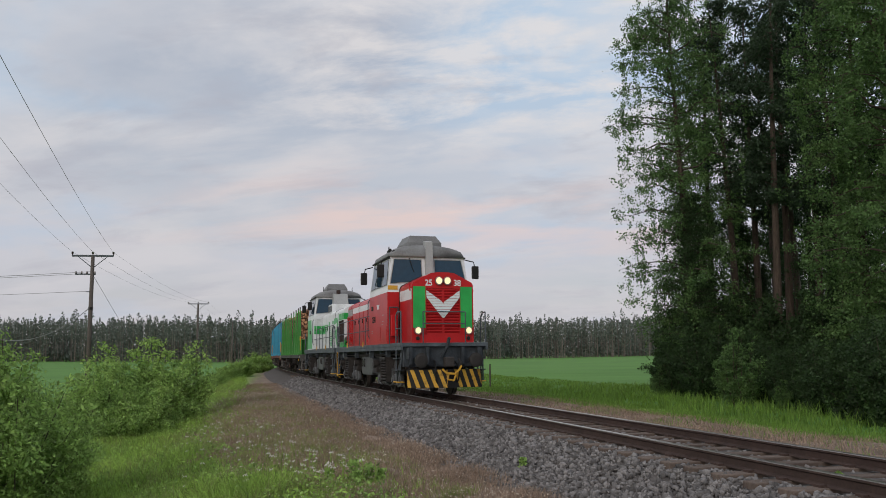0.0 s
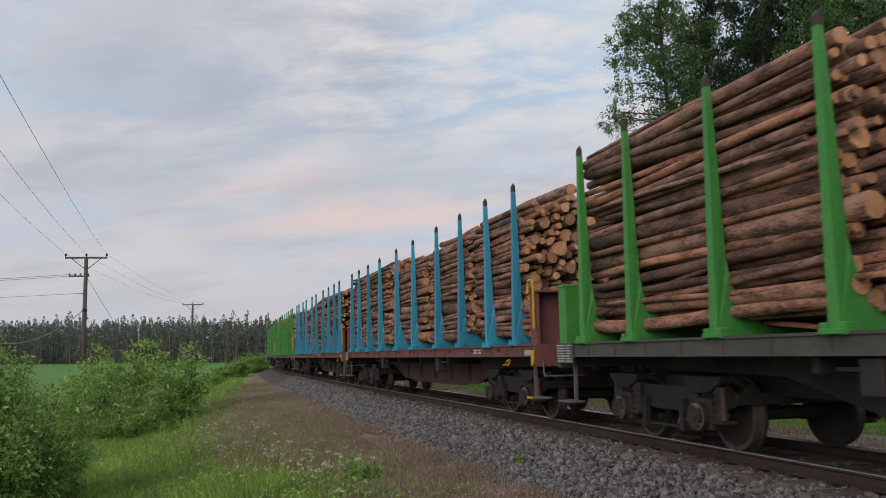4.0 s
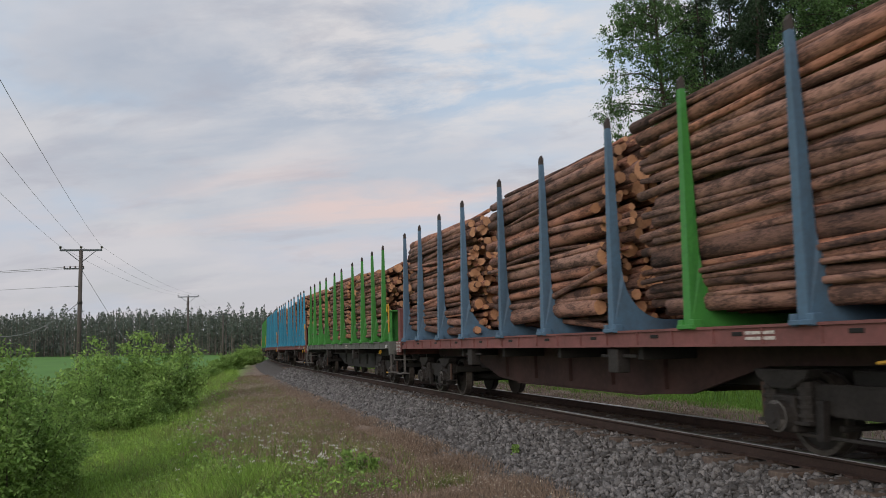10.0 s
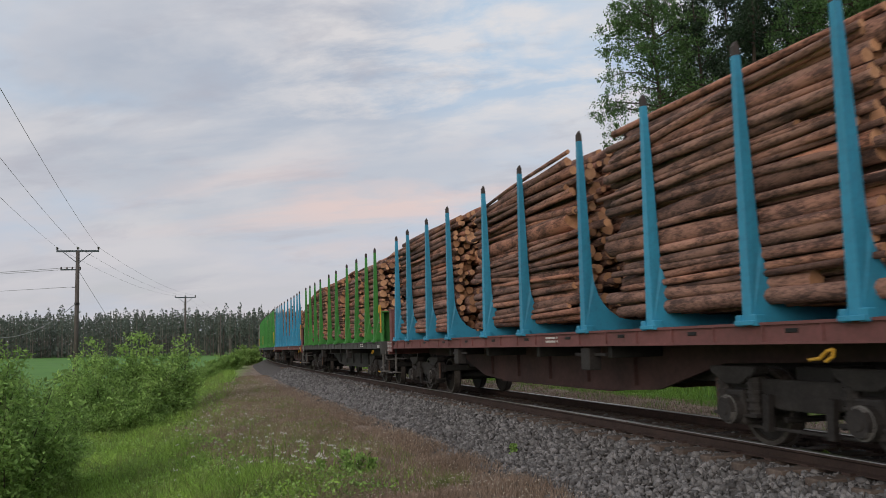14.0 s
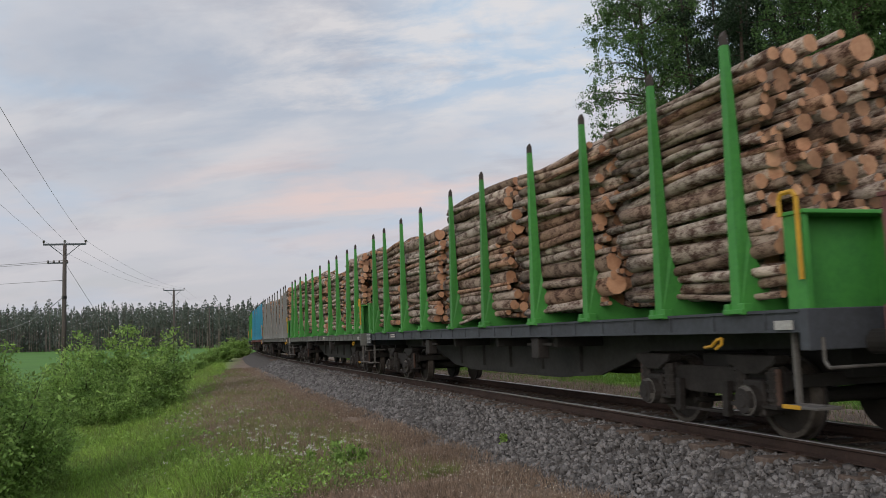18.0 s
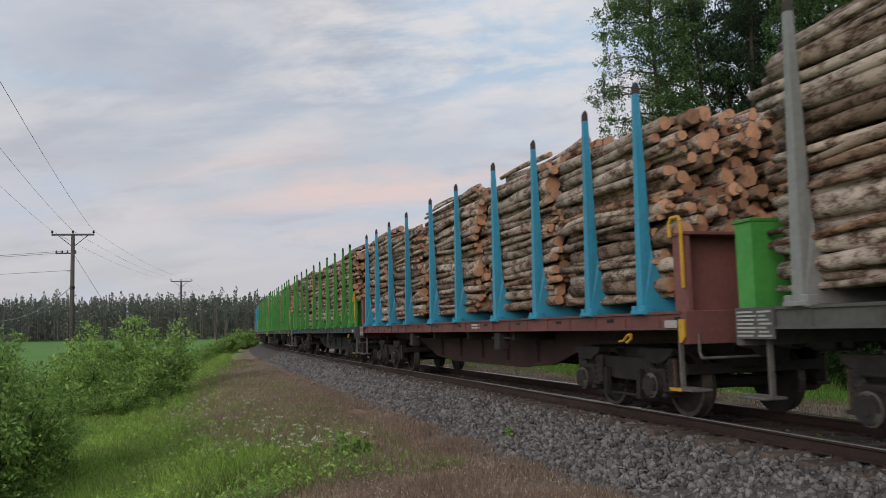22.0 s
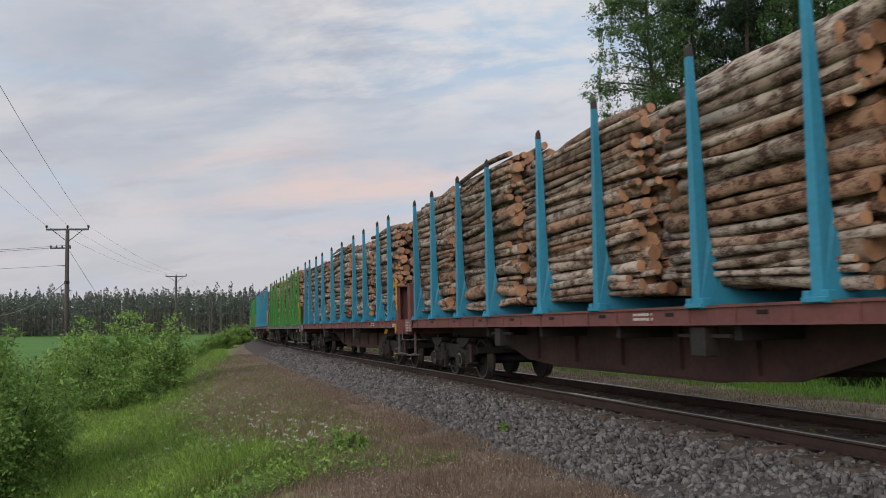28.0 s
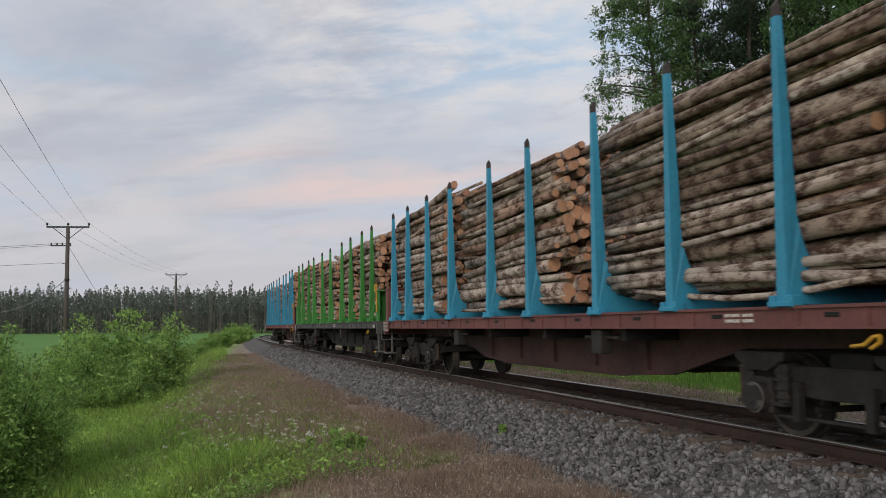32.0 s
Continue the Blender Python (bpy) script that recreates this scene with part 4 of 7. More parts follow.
def bark_of(name, colour, dark, stretch, lo, hi, outer, tones):
    return material(name, colour, 0.9, dark=dark, scale=3.0, fine=20, mix_lo=lo, mix_hi=hi, vary=0.15 if outer else 0, island=0 if outer else 0.15, bump=0.8, stretch=stretch, tones=tones)


PINE, PINE_O = [bark_of(n, (0.33, 0.19, 0.148), (0.085, 0.052, 0.045), (0.7, 2.0, 2.0), 0.42, 0.56, o, P_TONES) for n, o in (("pine_log_bark", False), ("pine_log_bark_outer", True))]
BIRCH, BIRCH_O = [bark_of(n, (0.43, 0.368, 0.322), (0.082, 0.046, 0.036), (1.5, 2.2, 2.2), 0.43, 0.55, o, W_TONES) for n, o in (("birch_log_bark", False), ("birch_log_bark_outer", True))]
CUT_P = material("pine_cut_end", (0.53, 0.30, 0.175), 0.85, dark=(0.29, 0.145, 0.08), scale=3, fine=14, island=0.4, bump=0.2)
CUT_B = material("birch_cut_end", (0.53, 0.315, 0.195), 0.85, dark=(0.28, 0.14, 0.085), scale=3, fine=14, island=0.4, bump=0.2)
KINDS = dict(p=(PINE, CUT_P, PINE_O, 0.022), w=(BIRCH, CUT_B, BIRCH_O, 0.04))


LAYOUTS = {}


def pile_layout(seed, thick):
    """Centres and radii of logs dropped one by one between the stakes until the wagon is full to the top."""
    if seed in LAYOUTS:
        return LAYOUTS[seed]
    rng = np.random.default_rng(seed + 500)
    half, base, top = HW - 0.15, DECK + 0.17, DECK + 3.3
    Y, Z, R = np.zeros(1000), np.zeros(1000), np.zeros(1000)
    n = 0
    while n < 980:
        r = float(np.clip(math.exp(rng.normal(math.log(0.060), 0.36)), 0.032, 0.13)) * thick
        c = np.concatenate([rng.uniform(-half + r, half - r, 36), [-half + r, half - r]])
        z = np.full(len(c), base + r)
        if n:
            dy, s2 = np.abs(c[:, None] - Y[None, :n]), (R[None, :n] + r)
            hit = np.where(dy < s2, Z[None, :n] + np.sqrt(np.maximum(s2 ** 2 - dy ** 2, 0)), 0)
            z = np.maximum(z, hit.max(1))
        b = int(np.argmin(z))
        if z[b] > top:
            break
        Y[n], Z[n], R[n] = c[b], z[b], r
        n += 1
    LAYOUTS[seed] = np.stack([Y[:n], Z[:n], R[:n]], 1)
    return LAYOUTS[seed]


PILES = {}


def pile(kind, length, seed, height):
    key = (kind, length, seed, height)
    if key in PILES:
        return PILES[key]
    rng = np.random.default_rng(seed * 31 + int(height * 100) + int(length * 10))
    lay = pile_layout(seed, 1.0 if kind == "p" else 1.04)
    y, z, r = lay.T
    half = HW - 0.15
    crown = DECK + 0.15 + height - 0.30 * np.abs(y / half) ** 2.5 + rng.normal(0, 0.05, len(y))
    lay = lay[z + r * 0.5 < crown]
    y, z, r = lay.T
    near = (y - r < -half + 0.05) | (z > DECK + height - 0.12)
    bark, cut, bark_o, bow = KINDS[kind]
    core = log_mesh("log_pile", log_meshes(rng, lay[~near], length, 7, bow, True), [bark, cut])
    rows = log_meshes(rng, lay[near], length, 10, bow, False)
    PILES[key] = core, [log_mesh("log", rows[i:i + 1], [bark_o, cut]) for i in range(len(rows))]
    return PILES[key]


# load plans: bundles as (centre, length) along the wagon
LONG = [(6.5, 4.95), (0.5, 5.05), (-6.1, 5.65)]
LONG2 = [(6.05, 5.65), (-0.5, 5.05), (-6.5, 4.95)]
SHORT = [(7.6, 3.15), (4.1, 3.25), (0.0, 3.85), (-4.1, 3.35), (-7.65, 3.15)]
WAGONS = [  # stakes, frame, wood, plan, mean height of the load
    ("g", "k", "p", LONG, 2.85), ("b", "r", "p", SHORT, 2.75), ("b", "r", "p", LONG, 2.75), ("g", "k", "w", SHORT, 2.75), ("g", "k", "p", LONG2, 2.9), ("n", "r", "p", LONG, 2.7),
    ("g", "l", "p", LONG2, 2.60), ("b", "r", "p", LONG2, 2.85), ("b", "r", "p", LONG, 2.8), ("g", "k", "p", SHORT, 2.6), ("b", "r", "", [], 0), ("g", "d", "w", SHORT, 2.6),
    ("g", "l", "w", SHORT, 2.65), ("s", "k", "w", SHORT, 2.7), ("b", "r", "w", SHORT, 2.7), ("g", "d", "w", SHORT, 2.7), ("g", "k", "w", SHORT, 2.7), ("g", "l", "w", SHORT, 2.7),
    ("b", "r", "w", SHORT, 2.88), ("b", "r", "w", SHORT, 2.8), ("g", "l", "w", SHORT, 2.8), ("b", "r", "w", LONG2, 2.75), ("g", "k", "w", SHORT, 2.7), ("b", "r", "w", SHORT, 2.6)]
COLOUR = dict(g="green", b="blue", s="grey", n="slate-blue")
FNAME = dict(r="oxide-red", k="dark grey", l="grey", d="slate-grey")
WNAME = dict(p="stacked pine logs", w="stacked birch logs")


def make_wagon(n, spec):
    st, fr, wood, plan, height = spec
    rng = random.Random(100 + n)
    w = new("timber_wagon")
    label = f"{FNAME[fr]} timber wagon with {COLOUR[st]} stakes, " + (f"loaded with {WNAME[wood]}" if wood else "running empty")
    tagged(w, label, "railway wagon", "wagons of the timber train")
    part("underframe", SILL[fr], w)
    for y in (-0.66, 0.66):
        part("fishbelly_sill", BELLY[fr], w, at=Matrix.Translation((0, y, 0)))
    part("centre_sill", CENTRE, w)
    for x in (-3.9, -1.3, 1.3, 3.9):
        part("cross_member", CROSS, w, at=Matrix.Translation((x, 0, 0)))
    if fr == "r":
        for i in range(12):
            part("lashing_slot", SLOT, w, at=Matrix.Translation((-8.98 + i * 1.684, -HW + 0.028, 1.30)))
    for x in (-7.3, 7.3):
        add_bogie(w, x)
    for i, x in enumerate(PAT):
        k = st
        if n == 5 and i == 2:
            k = "g"
        me = STAKES[k]
        part("stake", me, w, at=Matrix.LocRotScale((x, 0, 0), Euler((rng.gauss(0, 0.004), 0, 0)), None))
        part("stake", PLAIN[k], w, at=Matrix.LocRotScale((x, 0, 0), Euler((rng.gauss(0, 0.004), 0, math.pi)), None))
    bk = "g" if st in "gs" else "b"
    turned = Matrix.LocRotScale((0, 0, 0), Euler((0, 0, math.pi)), None)
    for m in (Matrix.Identity(4), turned):
        wall = part("end_bulkhead", BULK[bk], w, at=m)
        part("top_rail", TOP_RAIL[bk], wall)
        for y in (-0.875, 0.875):
            part("buffer", BUFFER, w, at=m @ Matrix.Translation((9.70, y, 1.06)))
        part("coupler", COUPLER, w, at=m @ Matrix.Translation((9.68, 0, 1.02)))
        part("handrail", HANDRAIL, w, "yellow handrail", at=m @ Matrix.Translation((9.68, -1.63, -0.06)))
        part("brake_hose", HOSE, w, "yellow hose", at=m @ Matrix.Translation((9.62, 0.3, -0.06)))
        for y in (-1.5, 1.5):
            part("step", STEP, w, at=m @ Matrix.Translation((9.42, y, 0)))
        part("uncoupling_lever", LEVER, w, "yellow lever", at=m @ Matrix.LocRotScale((8.2, -1.6, 1.02), None, (0.65, 0.8, 0.7)))
        part("plate", PLATE, w, "pale plate", at=m @ Matrix.LocRotScale((9.42, -HW - 0.004, 1.24), None, (0.55, 1, 0.5)))
        if fr == "r" or st == "s":
            part("corner_plate", CORNER, w, "yellow corner plate", at=m @ Matrix.LocRotScale((9.66, -HW - 0.008, 0.43), None, (0.7, 1, 0.6)))
        part("hand_lever", HAND_LEVER, w, "yellow hand lever", at=m @ Matrix.Translation((9.60, -0.3, -0.02)))
        part("grab_bar", GRAB, w, at=m @ Matrix.Translation((9.74, -1.5, 0.04)))
        part("step_edge", TREAD, w, "yellow step edge", at=m @ Matrix.Translation((9.42, -1.5, 0)))
        data = part("data_panel", PANEL[fr], w, "end panel with rows of pale stencilled lines", at=m @ Matrix.Translation((-9.36, -HW - 0.002, 1.24)))
        part("lettering", LINES, data)
    if n != 20:
        part("lettering", BARS, w, "pale stencilled lettering", at=Matrix.LocRotScale((-6.4 if fr == "d" else 6.55 if n % 2 else 2.2, -HW + 0.026, 1.28), None, (0.55, 1, 0.6)))
    for x in (-3.1, 3.3):
        part("brake_box", BOXM, w, at=Matrix.Translation((x, -1.5, 0)))
    for j, (cx, L) in enumerate(plan):
        seed = (n * 7 + j * 3) % 5 + (0 if wood == "p" else 10)
        h = round((height + rng.uniform(-0.22, 0.22)) / 0.15) * 0.15
        core, outer = pile(wood, L, seed, round(h, 2))
        flip = Matrix.LocRotScale((cx + rng.uniform(-0.08, 0.08), 0, 0), None, None)
        c = part("log_core", core, w, at=flip)
        c["kind"] = "stuff"
        for me in outer:
            part("log", me, c)
    return w


for n, spec in enumerate(WAGONS):
    VEHICLES.append((make_wagon(n, spec), 59.08 + 20.3478 * n, 7.3))


# -- locomotives
def slab(bm, quad, t, mi=0):
    """A thin plate on four corner points, raised by t along its normal."""
    q = [Vector(p) for p in quad]
    nrm = (q[1] - q[0]).cross(q[3] - q[0]).normalized() * t
    a = [bm.verts.new(p) for p in q]
    b = [bm.verts.new(p + nrm) for p in q]
    fs = [bm.faces.new(b), bm.faces.new(a[::-1])]
    for i in range(4):
        j = (i + 1) % 4
        fs.append(bm.faces.new((a[i], a[j], b[j], b[i])))
    for f in fs:
        f.material_index = mi
    return bm


def grow(quad, g):
    c = sum((Vector(p) for p in quad), Vector()) / 4
    return [Vector(p) + (Vector(p) - c).normalized() * g for p in quad]


def loft(rings):
    bm = B()
    vs = [[bm.verts.new(p) for p in r] for r in rings]
    for a, b in zip(vs, vs[1:]):
        n = len(a)
        for i in range(n):
            j = (i + 1) % n
            bm.faces.new((a[i], a[j], b[j], b[i]))
    bm.faces.new(vs[0][::-1])
    bm.faces.new(vs[-1])
    bmesh.ops.recalc_face_normals(bm, faces=bm.faces)
    return bm


def hood_section(w, z0, zs, zc):
    """Outline (y, z) of a hood with rounded shoulders and a low arched top."""
    top = [(-w * math.cos(a), zs + (zc - zs) * math.sin(a)) for a in [math.pi * k / 10 for k in range(11)]]
    top = [(max(-w + 0.02, min(w - 0.02, y)) if 0 < i < 10 else y, z) for i, (y, z) in enumerate(top)]
    return [(-w, z0)] + top + [(w, z0)]


def hazard_plate(name, y0, y1, z0, z1, x, n, parent, at, paint, label, skew=0.22, bend=0.0):
    """A black plate across the vehicle with slanted stripes on its face, each a part of the plate."""
    def px(y):
        return x - bend * abs(y)
    ys = [y0, 0.0, y1] if y0 < 0 < y1 else [y0, y1]
    out = [(px(y), y) for y in ys] + [(px(y) - 0.03, y) for y in ys[::-1]]
    plate = part(name, prism(B(), out, "z", z0, z1), parent, label, at, mat=M["black"])
    step = (y1 - y0) / n
    for i in range(n + 2):
        a = y0 + step * i
        lo, hi = [a + 0.02, a + step * 0.5], [a + 0.02 - skew, a + step * 0.5 - skew]
        lo = [min(max(v, y0), y1) for v in lo]
        hi = [min(max(v, y0), y1) for v in hi]
        if hi[1] - hi[0] < 0.01 and lo[1] - lo[0] < 0.01:
            continue
        if (lo[0] < 0 < lo[1]) or (hi[0] < 0 < hi[1]):
            lo = [min(v, 0) if hi[0] < 0 else max(v, 0) for v in lo]
            hi = [min(v, 0) if hi[0] < 0 else max(v, 0) for v in hi]
        q = [(px(lo[0]) + 0.001, lo[0], z0 + 0.01), (px(lo[1]) + 0.001, lo[1], z0 + 0.01), (px(hi[1]) + 0.001, hi[1], z1 - 0.01), (px(hi[0]) + 0.001, hi[0], z1 - 0.01)]
        part("stripe", slab(B(), q, 0.005), plate, mat=paint)
    return plate


def loco_bogie(loco, x, T):
    fr = B()
    prism(fr, [(-1.75, 0.62), (-1.75, 0.80), (-0.7, 0.98), (0.7, 0.98), (1.75, 0.80), (1.75, 0.62), (0.8, 0.66), (-0.8, 0.66)], "y", -1.12, -1.0, 0.02)
    prism(fr, [(-1.75, 0.62), (-1.75, 0.80), (-0.7, 0.98), (0.7, 0.98), (1.75, 0.80), (1.75, 0.62), (0.8, 0.66), (-0.8, 0.66)], "y", 1.0, 1.12, 0.02)
    box(fr, -0.3, 0.3, -1.0, 1.0, 0.66, 1.2, 0.03)
    b = part("bogie", bm_mesh("bogie", fr, M["under"]), loco, "dusty dark bogie frame", T @ Matrix.Translation((x, 0, 0)))
    axle = B()
    box(axle, -0.19, 0.19, -0.14, 0.06, -0.19, 0.19, 0.04)
    cyl(axle, (0, -0.14, 0), (0, -0.22, 0), 0.15, n=16)
    cyl(axle, (0, -0.22, 0), (0, -0.26, 0), 0.09, n=12)
    prism(axle, [(-0.55, -0.16), (-0.5, 0.05), (-0.2, 0.18), (0.2, 0.18), (0.5, 0.05), (0.55, -0.16), (0.2, -0.22), (-0.2, -0.22)], "y", -0.03, 0.05, 0.015)
    am = bm_mesh("axle_box", axle, M["tank"])
    brake = bm_mesh("brake_cylinder", box(cyl(B(), (0, 0, 0), (0, -0.2, 0), 0.13, n=14), -0.10, 0.10, -0.1, 0.1, -0.3, 0.0, 0.02), M["under"])
    seat = bm_mesh("spring_seat", box(box(box(box(B(), -0.42, 0.42, -0.17, 0.18, 0.46, 0.52, 0.012), -0.44, 0.44, -0.19, 0.20, 1.14, 1.22, 0.012), -0.46, -0.42, -0.15, 0.16, 0.40, 1.2, 0.008), 0.42, 0.46, -0.15, 0.16, 0.40, 1.2, 0.008), M["under"])
    arm = bm_mesh("brake_lever", pipe(prism(B(), [(-0.16, 0.30), (-0.05, 0.80), (0.07, 0.82), (0.02, 0.26)], "y", -0.04, 0.04, 0.01), [(-0.1, 0, 0.32), (0.5, 0, 0.24)], 0.03, 6), M["tank"])
    for sx in (-1.78, -0.52, 0.52, 1.78):
        for sy in (-1, 1):
            part("brake_lever", arm, b, at=Matrix.LocRotScale((sx, sy * 1.14, 0.04), Euler((0, 0, 0 if sx < 0 else math.pi)), None))
    for sx in (-1.1, 1.1):
        add_wheels(b, WHEEL_L, sx, 0.50)
        for sy in (-1, 1):
            R = Matrix.Identity(4) if sy < 0 else Matrix.LocRotScale(None, Euler((0, 0, math.pi)), None)
            part("axle_box", am, b, at=Matrix.Translation((sx, sy * 1.06, 0.50)) @ R)
    for sx in (-0.55, 0.0, 0.55):
        for sy in (-1, 1):
            if sx == 0.0:
                for dx in (-0.19, 0.19):
                    part("coil_spring", SPRING, b, at=Matrix.Translation((dx, sy * 1.24, 0.52)))
                part("spring_seat", seat, b, at=Matrix.Translation((0, sy * 1.22, 0)))
            else:
                part("brake_cylinder", brake, b, at=Matrix.Translation((sx * 3.3, sy * 1.16, 0.98)))


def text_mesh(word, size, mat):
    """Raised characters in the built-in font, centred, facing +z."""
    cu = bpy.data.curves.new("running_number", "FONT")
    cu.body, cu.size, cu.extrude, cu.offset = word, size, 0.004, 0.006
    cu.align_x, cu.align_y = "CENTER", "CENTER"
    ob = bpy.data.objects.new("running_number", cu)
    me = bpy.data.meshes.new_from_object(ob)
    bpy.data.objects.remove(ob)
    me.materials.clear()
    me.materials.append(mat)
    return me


def facing(way, x, y, z):
    """Pose that stands text upright on a face of a vehicle that looks along way: '+x', '-x', '+y' or '-y'."""
    right = {"+x": (0, 1, 0), "-x": (0, -1, 0), "-y": (1, 0, 0), "+y": (-1, 0, 0)}[way]
    out = {"+x": (1, 0, 0), "-x": (-1, 0, 0), "-y": (0, -1, 0), "+y": (0, 1, 0)}[way]
    m = Matrix((right, (0, 0, 1), out)).transposed().to_4x4()
    m.translation = (x, y, z)
    return m


def make_loco(livery, turned):
    red = livery == "red"
    T = Matrix.LocRotScale(None, Euler((0, 0, math.pi)), None) if turned else Matrix.Identity(4)
    T0, T = T, T @ Matrix.Diagonal((1, 0.915, 1, 1))
    loco = new("diesel_locomotive")
    tagged(loco, "red and white diesel locomotive with green panels and lit headlamps" if red else "white and green diesel locomotive with an off-centre cab", "locomotive")
    body, upper, roof = (M["red"], M["white"], M["roofgrey"]) if red else (M["white"], M["white"], M["roofgrey"])

    def P(name, bm, mat, label="", parent=None, smooth=False):
        return part(name, bm, parent or loco, label, None if parent else T, smooth, mat)

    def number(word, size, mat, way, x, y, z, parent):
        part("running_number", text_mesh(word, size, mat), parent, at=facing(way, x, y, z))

    # deck and headstocks
    d = box(B(), -6.62, 6.62, -1.55, 1.55, 1.54, 1.66, 0.015)
    for sy in (-1, 1):
        box(d, -6.62, 6.62, sy * 1.50 - 0.04, sy * 1.50 + 0.04, 1.44, 1.56)
    for x in (-5.2, -2.6, 0, 2.6, 5.2):
        box(d, x - 0.06, x + 0.06, -1.35, 1.35, 1.34, 1.54)
    P("deck", d, M["deckgrey"], "blue-grey steel running deck")
    P("main_frame", box(box(box(B(), -6.3, 6.3, -0.55, 0.55, 1.05, 1.54), -2.2, 2.2, -1.2, 1.2, 1.2, 1.5), -6.4, 6.4, -1.3, 1.3, 1.38, 1.54), M["dark"], "dark underframe")
    for sx in (-1, 1):
        h = box(B(), min(sx * 6.36, sx * 6.50), max(sx * 6.36, sx * 6.50), -1.42, 1.42, 0.92, 1.54, 0.02)
        P("headstock", h, M["navy"], "blue-black headstock")
        for y in (-1.2, -0.62, 0.62, 1.2):
            br = prism(B(), [(sx * 6.50, 0.90), (sx * 6.66, 1.0), (sx * 6.70, 1.52), (sx * 6.50, 1.54)], "y", y - 0.05, y + 0.05)
            if abs(y) > 1:
                cyl(br, (sx * 6.60, y * 1.06, 1.16), (sx * 6.60, y * 1.06, 1.5), 0.07, n=12)
            P("bracket", br, M["navy"])
        for y in (-0.35, 0.35):
            P("air_hose", pipe(B(), [(sx * 6.5, y, 1.1), (sx * 6.78, y * 1.1, 1.0), (sx * 6.9, y * 1.2, 0.75), (sx * 6.86, y * 1.1, 0.5), (sx * 6.78, y * 0.9, 0.42)], 0.028, 7), M["black"])
        P("lever", pipe(B(), [(sx * 6.55, -0.1, 1.2), (sx * 6.80, 0.02, 1.5), (sx * 6.86, 0.06, 1.74), (sx * 6.80, 0.1, 1.78)], 0.06, 8), M["navy"])
        E = T @ (Matrix.Identity(4) if sx > 0 else Matrix.LocRotScale(None, Euler((0, 0, math.pi)), None))
        for y in (-0.95, 0.95):
            part("buffer", BUFFER, loco, at=E @ Matrix.Translation((6.62, y, 1.12)))
        part("coupler", COUPLER, loco, at=E @ Matrix.Translation((6.62, 0, 1.06)))
        part("coupling_chain", HOOK, loco, at=E @ Matrix.LocRotScale((6.82, 0.42, 1.15), None, (1.2, 1.2, 1.3)))
        part("coupling_hook", bm_mesh("coupling_hook", pipe(pipe(B(), [(0, -0.32, 0.05), (0.05, -0.18, -0.08), (0.06, 0.1, -0.1), (0.05, 0.26, 0.03), (0.04, 0.34, 0.15)], 0.035, 7),
                                                       [(0.02, -0.1, -0.1), (0.05, -0.16, -0.26), (0.05, 0.06, -0.30), (0.04, 0.14, -0.12)], 0.03, 7), M["yellow"]), loco, "yellow coupling gear", at=E @ Matrix.Translation((6.95, 0.12, 0.80)))
        hazard_plate("snow_plough", -1.32, 1.32, 0.28, 0.84, 6.90, 9, loco, E, M["worn"], "black plough with yellow slanted stripes", bend=0.24)
        # corner steps with yellow treads
        for sy in (-1, 1):
            for z, mt in ((0.46, M["yellow"]), (0.82, M["navy"]), (1.18, M["navy"])):
                part("step", bm_mesh("step", box(B(), 5.80, 6.36, sy * 1.45 - 0.16, sy * 1.45 + 0.10, z - 0.02, z + 0.014, 0.006), mt), loco, "worn yellow step" if z < 0.5 else "", at=E)
            part("step_strut", bm_mesh("step_strut", pipe(pipe(B(), [(6.42, sy * 1.42, 1.55), (6.2, sy * 1.5, 0.46)], 0.03, 6), [(5.85, sy * 1.3, 1.5), (5.9, sy * 1.5, 0.46)], 0.03, 6), M["deckgrey"]), loco, at=E)
            hang = B()
            for x in (5.93,):
                pipe(hang, [(x, sy * 1.52, 0.50), (x, sy * 1.52, 1.6)], 0.028, 7)
            pipe(hang, [(5.93, sy * 1.52, 1.0), (5.93, sy * 1.54, 2.50), (6.15, sy * 1.54, 2.62), (6.5, sy * 1.50, 2.62), (6.52, sy * 1.50, 1.6)], 0.024, 7)
            pipe(hang, [(5.93, sy * 1.54, 2.1), (6.52, sy * 1.50, 2.1)], 0.02, 7)
            part("handrail", bm_mesh("handrail", hang, M["deckgrey"]), loco, at=E)
        fr = B()
        for z in (2.25, 2.62):
            pipe(fr, [(6.58, -0.75, z), (6.58, 0.75, z)], 0.02, 7)
        for y in (-0.75, 0.75):
            pipe(fr, [(6.58, y, 1.66), (6.58, y, 2.62)], 0.02, 7)
        part("end_rail", bm_mesh("end_rail", fr, M["deckgrey"]), loco, at=E)
        if not red:
            hazard_plate("hazard_board", -1.44, -0.86, 0.34, 1.52, 6.74, 3, loco, E, M["yellow"], "black board with yellow slanted stripes", skew=0.45)
            hazard_plate("hazard_board", 0.86, 1.44, 0.34, 1.52, 6.74, 3, loco, E, M["yellow"], "black board with yellow slanted stripes", skew=0.45)
    # bogies, tank, pipes
    for x in (-3.8, 3.8):
        loco_bogie(loco, x, T0)
    for sy in (-1, 1):
        tk = prism(B(), [(-1.15, 1.24), (1.05, 1.24), (1.15, 1.1), (1.12, 0.66), (0.95, 0.56), (-0.95, 0.56), (-1.15, 0.7)], "y", min(sy * 0.62, sy * 1.32), max(sy * 0.62, sy * 1.32), 0.03)
        t_ob = P("fuel_tank", tk, M["tank"], "grey fuel tank")
